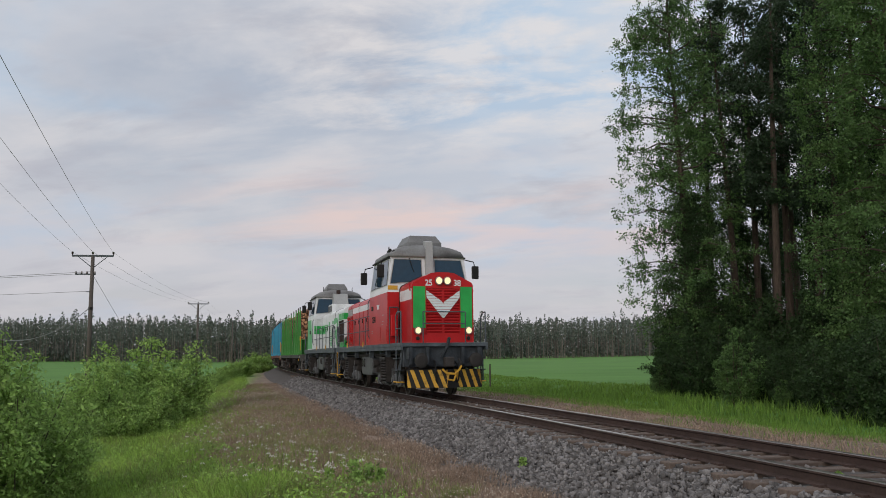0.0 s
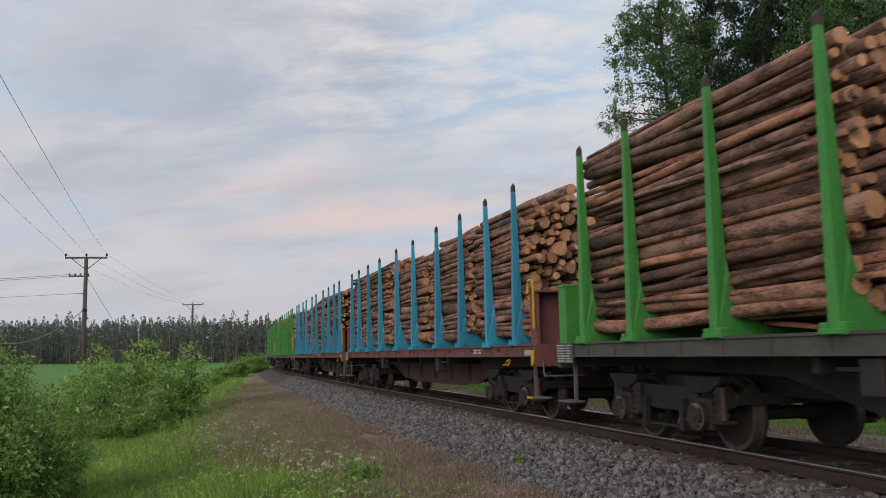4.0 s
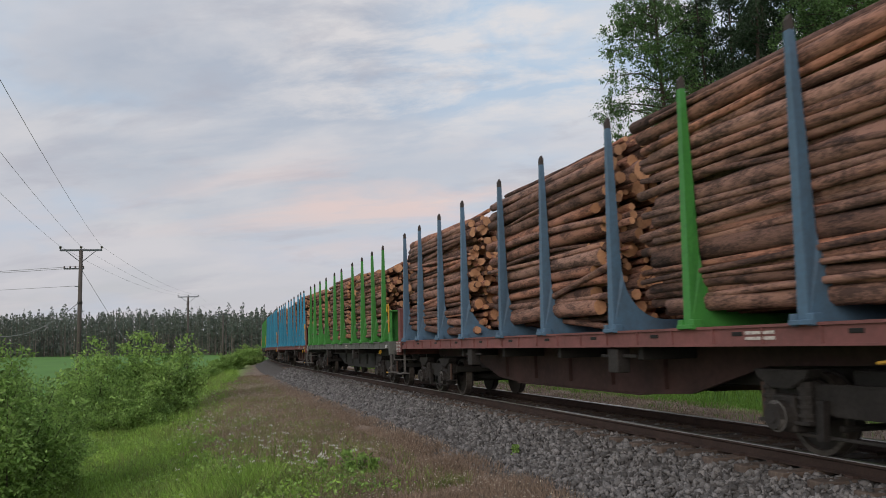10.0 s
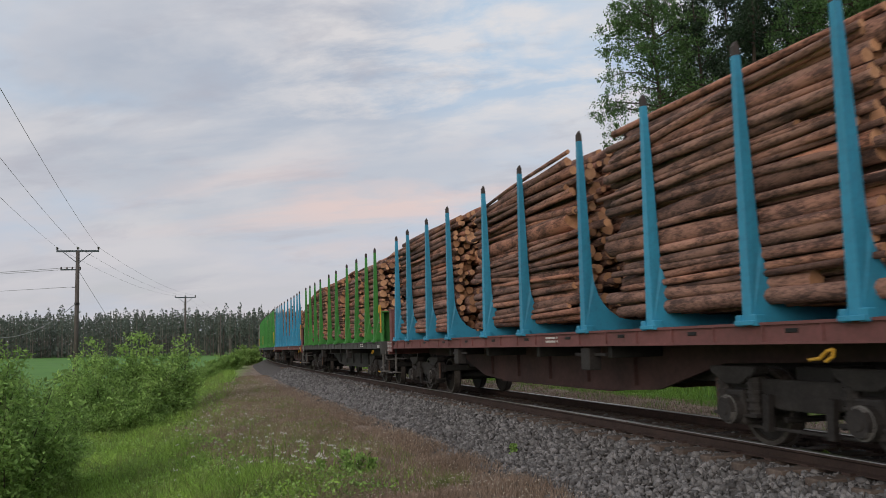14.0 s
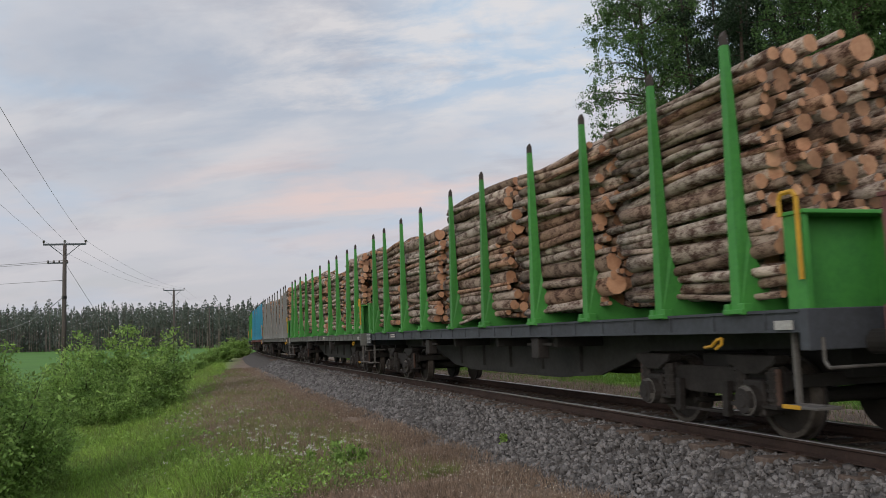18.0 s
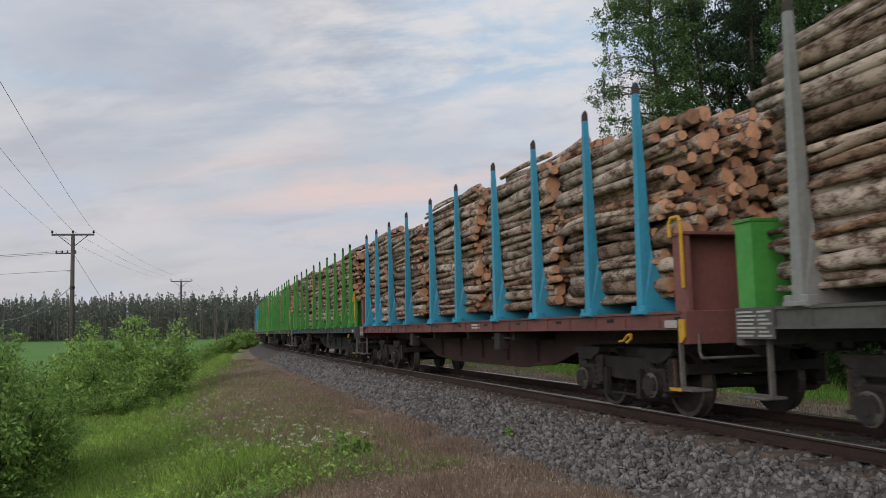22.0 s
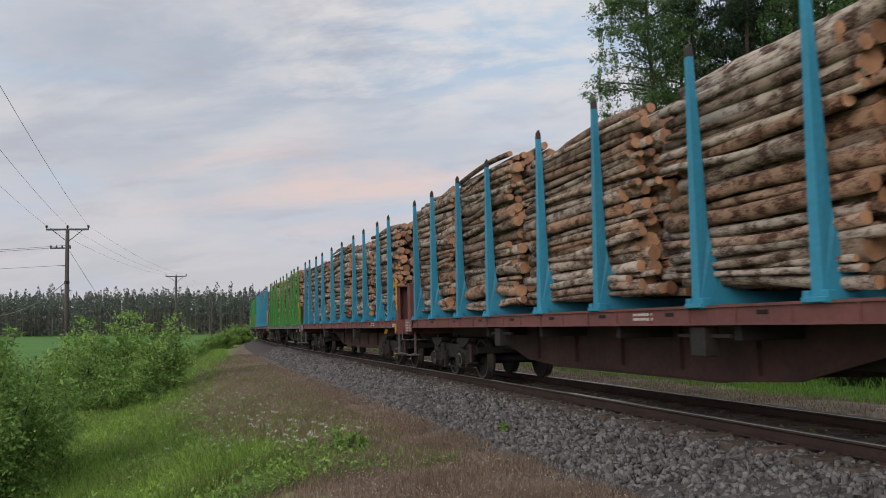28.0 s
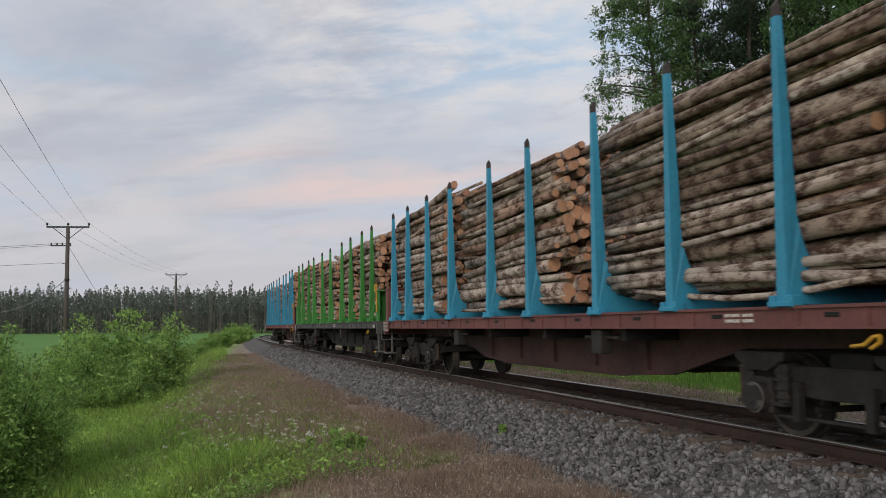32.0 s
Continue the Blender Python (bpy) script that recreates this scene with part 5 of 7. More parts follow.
        for x in (-0.75, -0.35):
            P("strap_handle", pipe(B(), [(x, sy * 1.34, 1.16), (x, sy * 1.38, 1.1), (x, sy * 1.38, 0.92), (x, sy * 1.34, 0.86)], 0.022, 6), M["under"], parent=t_ob)
        P("sand_box", prism(B(), [(1.42, 1.05), (1.95, 1.12), (1.95, 0.66), (1.62, 0.60)], "y", min(sy * 0.95, sy * 1.3), max(sy * 0.95, sy * 1.3), 0.02), M["tank"])
        P("air_pipe", pipe(B(), [(-6.2, sy * 1.25, 1.30), (-2, sy * 1.25, 1.28), (2, sy * 1.25, 1.30), (6.2, sy * 1.25, 1.30)], 0.03, 6), M["under"])

    # long hood
    def hood(x0, x1, w, zs, zc, name, mat):
        sec = hood_section(w, 1.66, zs, zc)
        bm = prism(B(), sec, "x", x0, x1)
        return P(name, bm, mat)
    lh = hood(-6.25, 1.57, 1.0, 3.38, 3.72, "long_hood", body)
    fx = 6.42 if red else 5.48
    nose_sec = [(-1.10, 1.66), (-1.10, 3.44), (-1.04, 3.55), (-0.42, 3.84), (-0.2, 3.87), (0.2, 3.87), (0.42, 3.84), (1.04, 3.55), (1.10, 3.44), (1.10, 1.66)]
    sh = P("short_hood", prism(B(), nose_sec, "x", 4.70, fx), body)
    P("hood_seal", prism(B(), [(y * 1.012, 1.66 + (z - 1.66) * 1.008) for y, z in nose_sec], "x", 4.73, 4.79), M["rubber"], parent=sh)
    P("front_lip", prism(B(), [(y * 1.004, z + 0.004) for y, z in nose_sec[1:-1]] + [(1.06, 3.40), (-1.06, 3.40)], "x", fx - 0.04, fx + 0.012), body, parent=sh)
    for sy in (-1, 1):
        y = sy * 1.0
        for i in range(8):
            x = -5.40 + i * 0.88
            if i < (1 if red else 2):
                continue
            fl = [(x - 0.40, y, 1.82), (x + 0.40, y, 1.82), (x + 0.40, y, 3.10), (x - 0.40, y, 3.10)]
            if sy > 0:
                fl = fl[::-1]
            door = P("hood_door", slab(B(), fl, 0.018), body, parent=lh)
            P("door_catch", box(B(), x + 0.27, x + 0.33, min(y, y + sy * 0.05), max(y, y + sy * 0.05), 2.62, 2.78, 0.006), M["dark"], parent=lh)
            if not red and i in (3, 4, 6):
                lv = B()
                for k in range(9):
                    z = 2.0 + k * 0.105
                    q = [(x - 0.30, y + sy * 0.018, z), (x + 0.30, y + sy * 0.018, z), (x + 0.30, y + sy * 0.05, z + 0.06), (x - 0.30, y + sy * 0.05, z + 0.06)]
                    slab(lv, q if sy < 0 else q[::-1], 0.01)
                P("louvre", lv, body, parent=lh)
        gx, gz0, gz1 = (-5.0, 1.84, 2.98) if red else (-4.88, 1.98, 2.92)
        rg = [(-6.15, y, gz0), (gx, y, gz0), (gx, y, gz1), (-6.15, y, gz1)]
        gr = slab(B(), rg if sy < 0 else rg[::-1], 0.012)
        for k in range(int((gx + 6.12) / 0.042)):
            x = -6.12 + k * 0.042
            box(gr, x, x + 0.014, min(y, y + sy * 0.035), max(y, y + sy * 0.035), gz0 + 0.03, gz1 - 0.03)
        for xa, xb, za_, zb_ in ((-6.19, gx + 0.04, gz1, gz1 + 0.04), (-6.19, gx + 0.04, gz0 - 0.04, gz0), (gx, gx + 0.04, gz0, gz1), (-6.19, -6.15, gz0, gz1)):
            box(gr, xa, xb, min(y, y + sy * 0.05), max(y, y + sy * 0.05), za_, zb_)
        P("radiator_grille", gr, M["rust"] if not red else M["red"], "ribbed radiator grille", parent=lh)
        band = [(-4.95, y, 3.10), (1.54, y, 3.10), (1.54, y, 3.34), (-4.95, y, 3.34)]
        if red:
            up_ = B()
            for k in range(27):
                box(up_, -6.14 + k * 0.042, -6.118 + k * 0.042, min(y, y + sy * 0.02), max(y, y + sy * 0.02), 3.05, 3.33)
            P("upper_grille", up_, M["grey"], "grey upper grille", parent=lh)
            P("white_band", slab(B(), band if sy < 0 else band[::-1], 0.006), M["white"], parent=lh)
            nb = [(4.75, sy * 1.10, 3.02), (6.4, sy * 1.10, 3.02), (6.4, sy * 1.10, 3.36), (4.75, sy * 1.10, 3.36)]
            P("white_band", slab(B(), nb if sy < 0 else nb[::-1], 0.006), M["white"], parent=sh)
        else:
            gb = [(-0.2, y, 2.5), (1.54, y, 2.5), (1.54, y, 2.95), (-0.9, y, 2.95)]
            P("green_band", slab(B(), gb if sy < 0 else gb[::-1], 0.022), M["green"], parent=lh)
            for g0, g1 in ((3.0, 3.3), (1.68, 1.92)):
                gs = [(-6.24, y, g0), (-4.62, y, g0), (-4.62, y, g1), (-6.24, y, g1)]
                P("green_stripe", slab(B(), gs if sy < 0 else gs[::-1], 0.008), M["green"], parent=lh)
            sm = [(-4.62, y, 1.68), (-4.58, y, 1.68), (-4.58, y, 3.36), (-4.62, y, 3.36)]
            P("panel_seam", slab(B(), sm if sy < 0 else sm[::-1], 0.012), M["dark"], parent=lh)
            # large plain shapes in pale green: a chevron and a hooked block
            shapes = ([(-1.0, 3.06), (-1.5, 3.06), (-2.12, 1.8), (-1.74, 1.8)], [(-2.42, 3.06), (-2.92, 3.06), (-2.12, 1.8), (-1.98, 2.1)],
                      [(-3.0, 3.16), (-4.1, 3.16), (-4.36, 2.96), (-3.0, 2.84)], [(-4.0, 2.94), (-4.36, 2.95), (-4.3, 2.46), (-3.92, 2.56)], [(-3.2, 2.56), (-4.0, 2.56), (-4.1, 2.34), (-3.1, 2.34)],
                      [(-3.46, 2.34), (-3.92, 2.34), (-4.42, 1.8), (-3.96, 1.8)])
            for pts in shapes:
                q = [(u, y, z) for u, z in pts]
                if (Vector(q[1]) - Vector(q[0])).cross(Vector(q[3]) - Vector(q[0])).y * sy < 0:
                    q = q[::-1]
                P("mark", slab(B(), q, 0.024), M["palegreen"], "pale green painted shape", parent=lh)
        # deck handrail
        hr = B()
        for x in (-5.9, -4.6, -3.3, -2.0, -0.7, 0.6, 1.60):
            pipe(hr, [(x, sy * 1.50, 1.62), (x, sy * 1.50, 2.72)], 0.018, 6)
        for z in (2.2, 2.72):
            pipe(hr, [(-5.9, sy * 1.50, z), (1.60, sy * 1.50, z)], 0.018, 6)
        P("handrail", hr, M["deckgrey"], "dark tubular handrail")
        for x in (-3.4, 0.2):
            P("deck_mark", box(B(), x - 0.11, x + 0.11, sy * 1.545 - 0.012, sy * 1.545 + 0.012, 1.60, 1.80, 0.004), M["yellow"], "small yellow plate")
        for x in (-4.9, -1.9, 1.2, 4.1):
            P("deck_bracket", prism(B(), [(x - 0.1, 1.53), (x + 0.1, 1.53), (x + 0.03, 1.2), (x - 0.03, 1.2)], "y", min(sy * 1.3, sy * 1.46), max(sy * 1.3, sy * 1.46)), M["deckgrey"])
    # roof boxes and seams on the hood
    if red:
        rb_ = P("roof_box", box(B(), -0.35, 0.95, -0.72, 0.72, 3.5, 4.02, 0.04), body, parent=lh)
        for sy in (-1, 1):
            lv = B()
            for k in range(6):
                box(lv, -0.22, 0.82, min(sy * 0.72, sy * 0.745), max(sy * 0.72, sy * 0.745), 3.60 + k * 0.062, 3.63 + k * 0.062)
            P("louvre", lv, M["dark"], parent=lh)
    if not red:
        vb = P("vent_box", box(B(), -1.55, -0.05, -0.92, 0.92, 3.46, 4.0, 0.03), M["white"], parent=lh)
        for sy in (-1, 1):
            for xa in (-1.48, -0.76):
                q = [(xa, sy * 0.92, 3.60), (xa + 0.64, sy * 0.92, 3.60), (xa + 0.64, sy * 0.92, 3.92), (xa, sy * 0.92, 3.92)]
                P("vent_mesh", slab(B(), q if sy < 0 else q[::-1], 0.006), M["tank"], "dark wire-mesh vent", parent=lh)
        P("stack_housing", loft([[(0.72, -0.5, 3.55), (1.56, -0.5, 3.55), (1.56, 0.5, 3.55), (0.72, 0.5, 3.55)], [(1.12, -0.42, 4.72), (1.62, -0.42, 4.78), (1.62, 0.42, 4.78), (1.12, 0.42, 4.72)]]), M["grey"], "grey slanted stack housing", parent=lh)
        P("stack", cyl(B(), (1.34, 0.1, 4.7), (1.34, 0.1, 4.95), 0.13, n=16), M["rust"], "rusty exhaust outlet", parent=lh)
        for sy in (-1, 1):
            lad = B()
            for y in (sy * 1.12, sy * 1.42):
                pipe(lad, [(1.50, y, 1.7), (1.50, y, 3.5)], 0.016, 6)
            for k in range(6):
                pipe(lad, [(1.50, sy * 1.12, 1.9 + k * 0.29), (1.50, sy * 1.42, 1.9 + k * 0.29)], 0.014, 6)
            P("ladder", lad, M["white"], "white cab ladder")
    for x in (-5.4, -3.4, -1.4):
        P("seam", prism(B(), hood_section(1.012, 1.7, 3.39, 3.735), "x", x - 0.02, x + 0.02), M["dark"] if x == -3.4 else body, parent=lh)
    # end of the long hood
    e = B()
    for k in range(14):
        if red:
            z = 1.95 + k * 0.09
            slab(e, [(-6.25, 0.6, z), (-6.25, -0.6, z), (-6.29, -0.6, z + 0.05), (-6.29, 0.6, z + 0.05)], 0.01)
        elif k < 9:
            y = -0.44 + k * 0.11
            box(e, -6.30, -6.262, y - 0.03, y + 0.03, 2.0, 2.95, 0.008)
    P("end_louvre", e, body if red else M["dark"], parent=lh)
    for y in (-0.16, 0.16):
        P("headlamp", cyl(cyl(B(), (-6.2, y, 3.56), (-6.42, y, 3.56), 0.145, n=20), (-6.42, y, 3.56), (-6.44, y, 3.56), 0.12, 0.10, n=20), M["rim"], parent=lh)
    if not red:
        P("green_panel", slab(B(), [(-6.25, 1.0, 3.0), (-6.25, -1.0, 3.0), (-6.25, -1.0, 3.3), (-6.25, 1.0, 3.3)], 0.008), M["green"], parent=lh)
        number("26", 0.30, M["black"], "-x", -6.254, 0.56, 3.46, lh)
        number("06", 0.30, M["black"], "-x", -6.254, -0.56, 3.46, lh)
        P("green_panel", slab(B(), [(-6.25, 0.98, 1.68), (-6.25, -0.98, 1.68), (-6.25, -0.98, 2.06), (-6.25, 0.98, 2.06)], 0.008), M["green"], "bright green lower panel", parent=lh)
        for y in (-0.86, 0.86):
            lamp_ = P("marker_lamp", cyl(B(), (-6.2, y, 2.08), (-6.36, y, 2.08), 0.11, n=18), M["rim"], parent=lh)
            P("tail_lamp", cyl(B(), (-6.2, y, 1.86), (-6.33, y, 1.86), 0.07, n=14), M["black"], parent=lh)
    # nose front
    gl = B()
    for k in range(15):
        z = 1.98 + k * 0.092
        for a, b in ((-0.58, -0.05), (0.05, 0.58)):
            slab(gl, [(fx, a, z), (fx, b, z), (fx + 0.035, b, z + 0.045), (fx + 0.035, a, z + 0.045)], 0.012)
    P("nose_grille", gl, body, parent=sh)
    for a, b in ((-1.05, -0.62), (0.62, 1.05)):
        P("green_panel", slab(B(), [(fx, a, 2.12), (fx, b, 2.12), (fx, b, 3.42), (fx, a, 3.42)], 0.014), M["green"], parent=sh)
    for k in range(10):
        z = 2.44 + k * 0.087
        for sy in (-1, 1):
            def edge(zz):
                return max(0.0, (zz - 2.92) / 0.38 * 0.6), min(0.6, (zz - 2.40) / 0.68 * 0.6)
            (i0, o0), (i1, o1) = edge(z), edge(z + 0.076)
            if o0 - i0 < 0.02:
                continue
            q = [(fx + 0.05, sy * i0, z), (fx + 0.05, sy * o0, z), (fx + 0.05, sy * o1, z + 0.076), (fx + 0.05, sy * min(i1, o1 - 0.01), z + 0.076)]
            P("chevron_stripe", slab(B(), q if sy > 0 else q[::-1], 0.006), M["white"], "white chevron stripe", parent=sh)
    if red:
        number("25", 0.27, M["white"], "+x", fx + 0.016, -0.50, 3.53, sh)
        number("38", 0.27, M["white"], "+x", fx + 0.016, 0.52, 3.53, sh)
    lit = M["lamp"] if red else M["lens"]
    for sy in (-1, 1):
        P("lifting_eye", pipe(B(), [(fx - 0.5, sy * 1.06, 3.56), (fx - 0.3, sy * 1.13, 3.5), (fx - 0.1, sy * 1.13, 3.3)], 0.025, 6), body, parent=sh)
    P("door_frame", box(box(box(B(), fx, fx + 0.03, -0.62, -0.60, 1.92, 3.40), fx, fx + 0.03, 0.60, 0.62, 1.92, 3.40), fx, fx + 0.03, -0.6, 0.6, 3.36, 3.40), body, parent=sh)
    for y, z, r in ((-0.15, 3.60, 0.105), (0.15, 3.60, 0.105), (-0.9, 2.04, 0.095), (0.9, 2.04, 0.095)):
        lampo = P("headlamp", cyl(B(), (fx - 0.03, y, z), (fx + 0.09, y, z), r + 0.03, n=20), M["rim"], parent=sh)
        P("lens", cyl(B(), (fx + 0.09, y, z), (fx + 0.105, y, z), r, n=20), lit, "lit lamp lens" if red else "", parent=sh)
    for y in (-0.9, 0.9):
        P("marker_lamp", cyl(B(), (fx, y, 1.80), (fx + 0.06, y, 1.80), 0.06, n=14), M["black"], parent=sh)
    # cab
    x0, x1, xr0, xr1 = 1.55, 4.72, 1.75, 4.56
    w, wr, zw, ze = 1.55, 1.40, 3.36, 4.56
    def ring(xa, xb, y, z):
        return [(xa, -y, z), (xb, -y, z), (xb, y, z), (xa, y, z)]
    lo = loft([ring(x0, x1, w, 1.66), ring(x0, x1, w, zw)])
    cab = P("cab", lo, body if red else M["white"], "locomotive cab")
    up = loft([ring(x0 + 0.004, x1 - 0.004, w - 0.004, zw), ring(xr0, xr1, wr, ze)])
    P("cab_upper", up, upper, parent=cab)
    def arch(x, half, rise, z):
        return [(x, -math.cos(math.pi * k / 10) * half, z + rise * math.sin(math.pi * k / 10) ** 0.8) for k in range(11)]
    rf = loft([arch(xr0 - 0.08, wr, 0.24, ze), arch(xr0 + 0.2, wr + 0.05, 0.46, ze), arch(xr1 - 0.45, wr + 0.05, 0.48, ze), arch(xr1 - 0.08, wr + 0.04, 0.42, ze), arch(xr1 + 0.10, wr - 0.01, 0.26, ze)])
    P("roof", rf, roof, "grey arched cab roof", parent=cab, smooth=True)
    P("roof_fan", loft([[(2.5, -0.66, 4.9), (4.2, -0.66, 4.9), (4.2, 0.66, 4.9), (2.5, 0.66, 4.9)], [(2.55, -0.66, 5.14), (4.15, -0.66, 5.12), (4.15, 0.66, 5.12), (2.55, 0.66, 5.14)], [(2.75, -0.5, 5.42), (3.95, -0.5, 5.38), (3.95, 0.5, 5.38), (2.75, 0.5, 5.42)]]), M["roofgrey"], "dark roof fan housing", parent=cab)
    P("exhaust_stack", loft([[(4.5, -0.12, 3.6), (4.80, -0.12, 3.6), (4.80, 0.18, 3.6), (4.5, 0.18, 3.6)], [(4.40, -0.12, 5.14), (4.68, -0.10, 5.08), (4.68, 0.16, 5.08), (4.40, 0.18, 5.14)]]), M["grey"], "grey exhaust stack", parent=cab)

    def at_face(z):
        t = (z - zw) / (ze - zw)
        return x1 + (xr1 - x1) * t, x0 + (xr0 - x0) * t, w + (wr - w) * t

    def window(corners, out):
        q = [Vector(p) for p in corners]
        if (q[1] - q[0]).cross(q[3] - q[0]).dot(Vector(out)) < 0:
            q = q[::-1]
        fr = P("window_frame", slab(B(), grow(q, 0.05), 0.014), M["grey"], parent=cab)
        P("window_seal", slab(B(), grow(q, 0.016), 0.017), M["rubber"], parent=cab)
        P("window_pane", slab(B(), q, 0.020), M["glass"], "dark glass with the sky's blue put into its colour", parent=cab)

    za, zb = 3.62, 4.46
    fa, ra, wa = at_face(za)
    fb, rb, wb = at_face(zb)
    for xa, xb, sx in ((fa, fb, 1), (ra, rb, -1)):
        for sy in (-1, 1):
            window([(xa, sy * 0.27, za + 0.14), (xa, sy * (wa - 0.10), za + 0.04), (xb, sy * (wb - 0.16), zb), (xb, sy * 0.27, zb)], (sx, 0, 0))
    for sy in (-1, 1):
        for u0, u1 in ((0.07, 0.34), (0.37, 0.66), (0.69, 0.94)):
            X = lambda u, a, b: a + (b - a) * u
            window([(X(u0, ra, fa), sy * wa, za), (X(u1, ra, fa), sy * wa, za), (X(u1, rb, fb), sy * wb, zb), (X(u0, rb, fb), sy * wb, zb)], (0, sy, 0.1))
        # mirrors and rails
        for x in (1.68, 4.70):
            mr = P("mirror", box(B(), x - 0.05, x + 0.05, sy * 1.80 - 0.13, sy * 1.80 + 0.13, 3.84, 4.28, 0.03), M["black"], "black mirror", parent=cab)
            P("mirror_arm", pipe(B(), [(x - 0.1, sy * 1.42, 4.5), (x, sy * 1.74, 4.42), (x, sy * 1.80, 4.2)], 0.018, 6), M["black"], parent=cab)
        P("gutter", pipe(B(), [(xr0, sy * (wr + 0.05), ze), (xr1, sy * (wr + 0.05), ze)], 0.03, 6), M["dark"], parent=cab)
        if red:
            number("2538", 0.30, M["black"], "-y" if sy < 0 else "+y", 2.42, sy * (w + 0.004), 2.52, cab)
            q = [(2.0, sy * w, 2.86), (2.3, sy * w, 2.86), (2.3, sy * w, 3.02), (2.0, sy * w, 3.02)]
            P("builder_plate", slab(B(), q if sy < 0 else q[::-1], 0.012), M["dark"], "small dark plate", parent=cab)
            q = [(3.05, sy * w, 2.86), (3.28, sy * w, 2.86), (3.36, sy * w, 3.02), (2.92, sy * w, 3.02)]
            P("mark", slab(B(), q if sy < 0 else q[::-1], 0.006), M["white"], "white company mark", parent=cab)
            for z, xa in ((2.30, 3.8), (2.40, 3.86), (2.62, 3.9), (2.05, 2.0), (2.12, 2.0)):
                q = [(xa, sy * w, z), (xa + 0.24, sy * w, z), (xa + 0.24, sy * w, z + 0.026), (xa, sy * w, z + 0.026)]
                P("lettering", slab(B(), q if sy < 0 else q[::-1], 0.005), M["grey"], parent=cab)
            for xa in (2.75, 3.75):
                q = [(xa, sy * w, 1.76), (xa + 0.82, sy * w, 1.76), (xa + 0.82, sy * w, 2.24), (xa, sy * w, 2.24)]
                P("hatch", slab(B(), q if sy < 0 else q[::-1], 0.012), M["red"], parent=cab)
        else:
            q = [(2.3, sy * w, 1.7), (x1 - 0.01, sy * w, 1.7), (x1 - 0.01, sy * w, zw - 0.02), (2.9, sy * w, zw - 0.02)]
            P("green_panel", slab(B(), q if sy < 0 else q[::-1], 0.006), M["palegreen"], "faded green cab side", parent=cab)
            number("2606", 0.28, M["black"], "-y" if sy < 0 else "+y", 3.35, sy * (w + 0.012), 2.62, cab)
        # front face of the cab beside the nose
        ym = sy * 1.33
        P("front_handrail", pipe(B(), [(4.82, sy * 1.50, 1.66), (4.82, sy * 1.50, 2.85), (4.82, sy * 1.18, 2.85), (4.82, sy * 1.18, 1.66)], 0.022, 6), M["deckgrey"], parent=cab)
        if red:
            P("warning_sign", slab(B(), [(x1 - 0.008, ym - 0.2, 3.44), (x1 - 0.008, ym + 0.16, 3.44), (x1 - 0.03, ym + 0.16, 3.58), (x1 - 0.03, ym - 0.2, 3.58)], 0.008), M["yellow"], "small yellow warning sign", parent=cab)
            P("vent_box", box(B(), x1, x1 + 0.18, ym - 0.12, ym + 0.12, 1.9, 2.6, 0.02), M["red"], parent=cab)
        else:
            q = [(x0, sy * 1.53, 2.5), (x0, sy * 1.02, 2.5), (x0, sy * 1.02, 2.95), (x0, sy * 1.53, 2.95)]
            P("green_band", slab(B(), q if sy > 0 else q[::-1], 0.006), M["green"], parent=cab)
    for sy in (-1, 1):
        P("cab_handrail", pipe(B(), [(1.64, sy * 1.56, 1.9), (1.64, sy * 1.62, 2.0), (1.64, sy * 1.62, 3.2), (1.64, sy * 1.56, 3.3)], 0.018, 6), M["deckgrey"], parent=cab)
        P("roof_lamp", box(cyl(B(), (4.30, sy * 1.25, 4.72), (4.52, sy * 1.25, 4.72), 0.07, n=12), 4.28, 4.36, sy * 1.25 - 0.03, sy * 1.25 + 0.03, 4.56, 4.72), M["black"], parent=cab)
        P("antenna", pipe(B(), [(2.2, sy * 0.9, 4.85), (2.2, sy * 0.9, 5.2)], 0.02, 6), M["black"], parent=cab)
    P("wiper", pipe(B(), [(4.60, -0.7, 4.52), (4.68, -0.55, 4.05)], 0.012, 5), M["black"], parent=cab)
    for y in (-0.35, 0.4):
        P("horn", cyl(B(), (3.9, y - 1.0 if y < 0 else y + 0.6, 4.80), (4.3, y - 1.0 if y < 0 else y + 0.6, 4.80), 0.03, 0.07, n=10), M["black"], parent=cab)
    return loco


VEHICLES.append((make_loco("red", False), 28.8, 3.7))
VEHICLES.append((make_loco("white", True), 42.5, 3.7))


# ---------------------------------------------------------------- plants
def quads_mesh(name, V, mats, idx=None):
    """A mesh of loose quads from an array (n, 4, 3)."""
    n = len(V)
    me = bpy.data.meshes.new(name)
    me.vertices.add(n * 4)
    me.vertices.foreach_set("co", V.reshape(-1).astype(np.float32))
    me.loops.add(n * 4)
    me.loops.foreach_set("vertex_index", np.arange(n * 4, dtype=np.int32))
    me.polygons.add(n)
    me.polygons.foreach_set("loop_start", np.arange(0, n * 4, 4, dtype=np.int32))
    for m in mats:
        me.materials.append(m)
    if idx is not None:
        me.polygons.foreach_set("material_index", np.asarray(idx, dtype=np.int32))
    me.update(calc_edges=True)
    return me


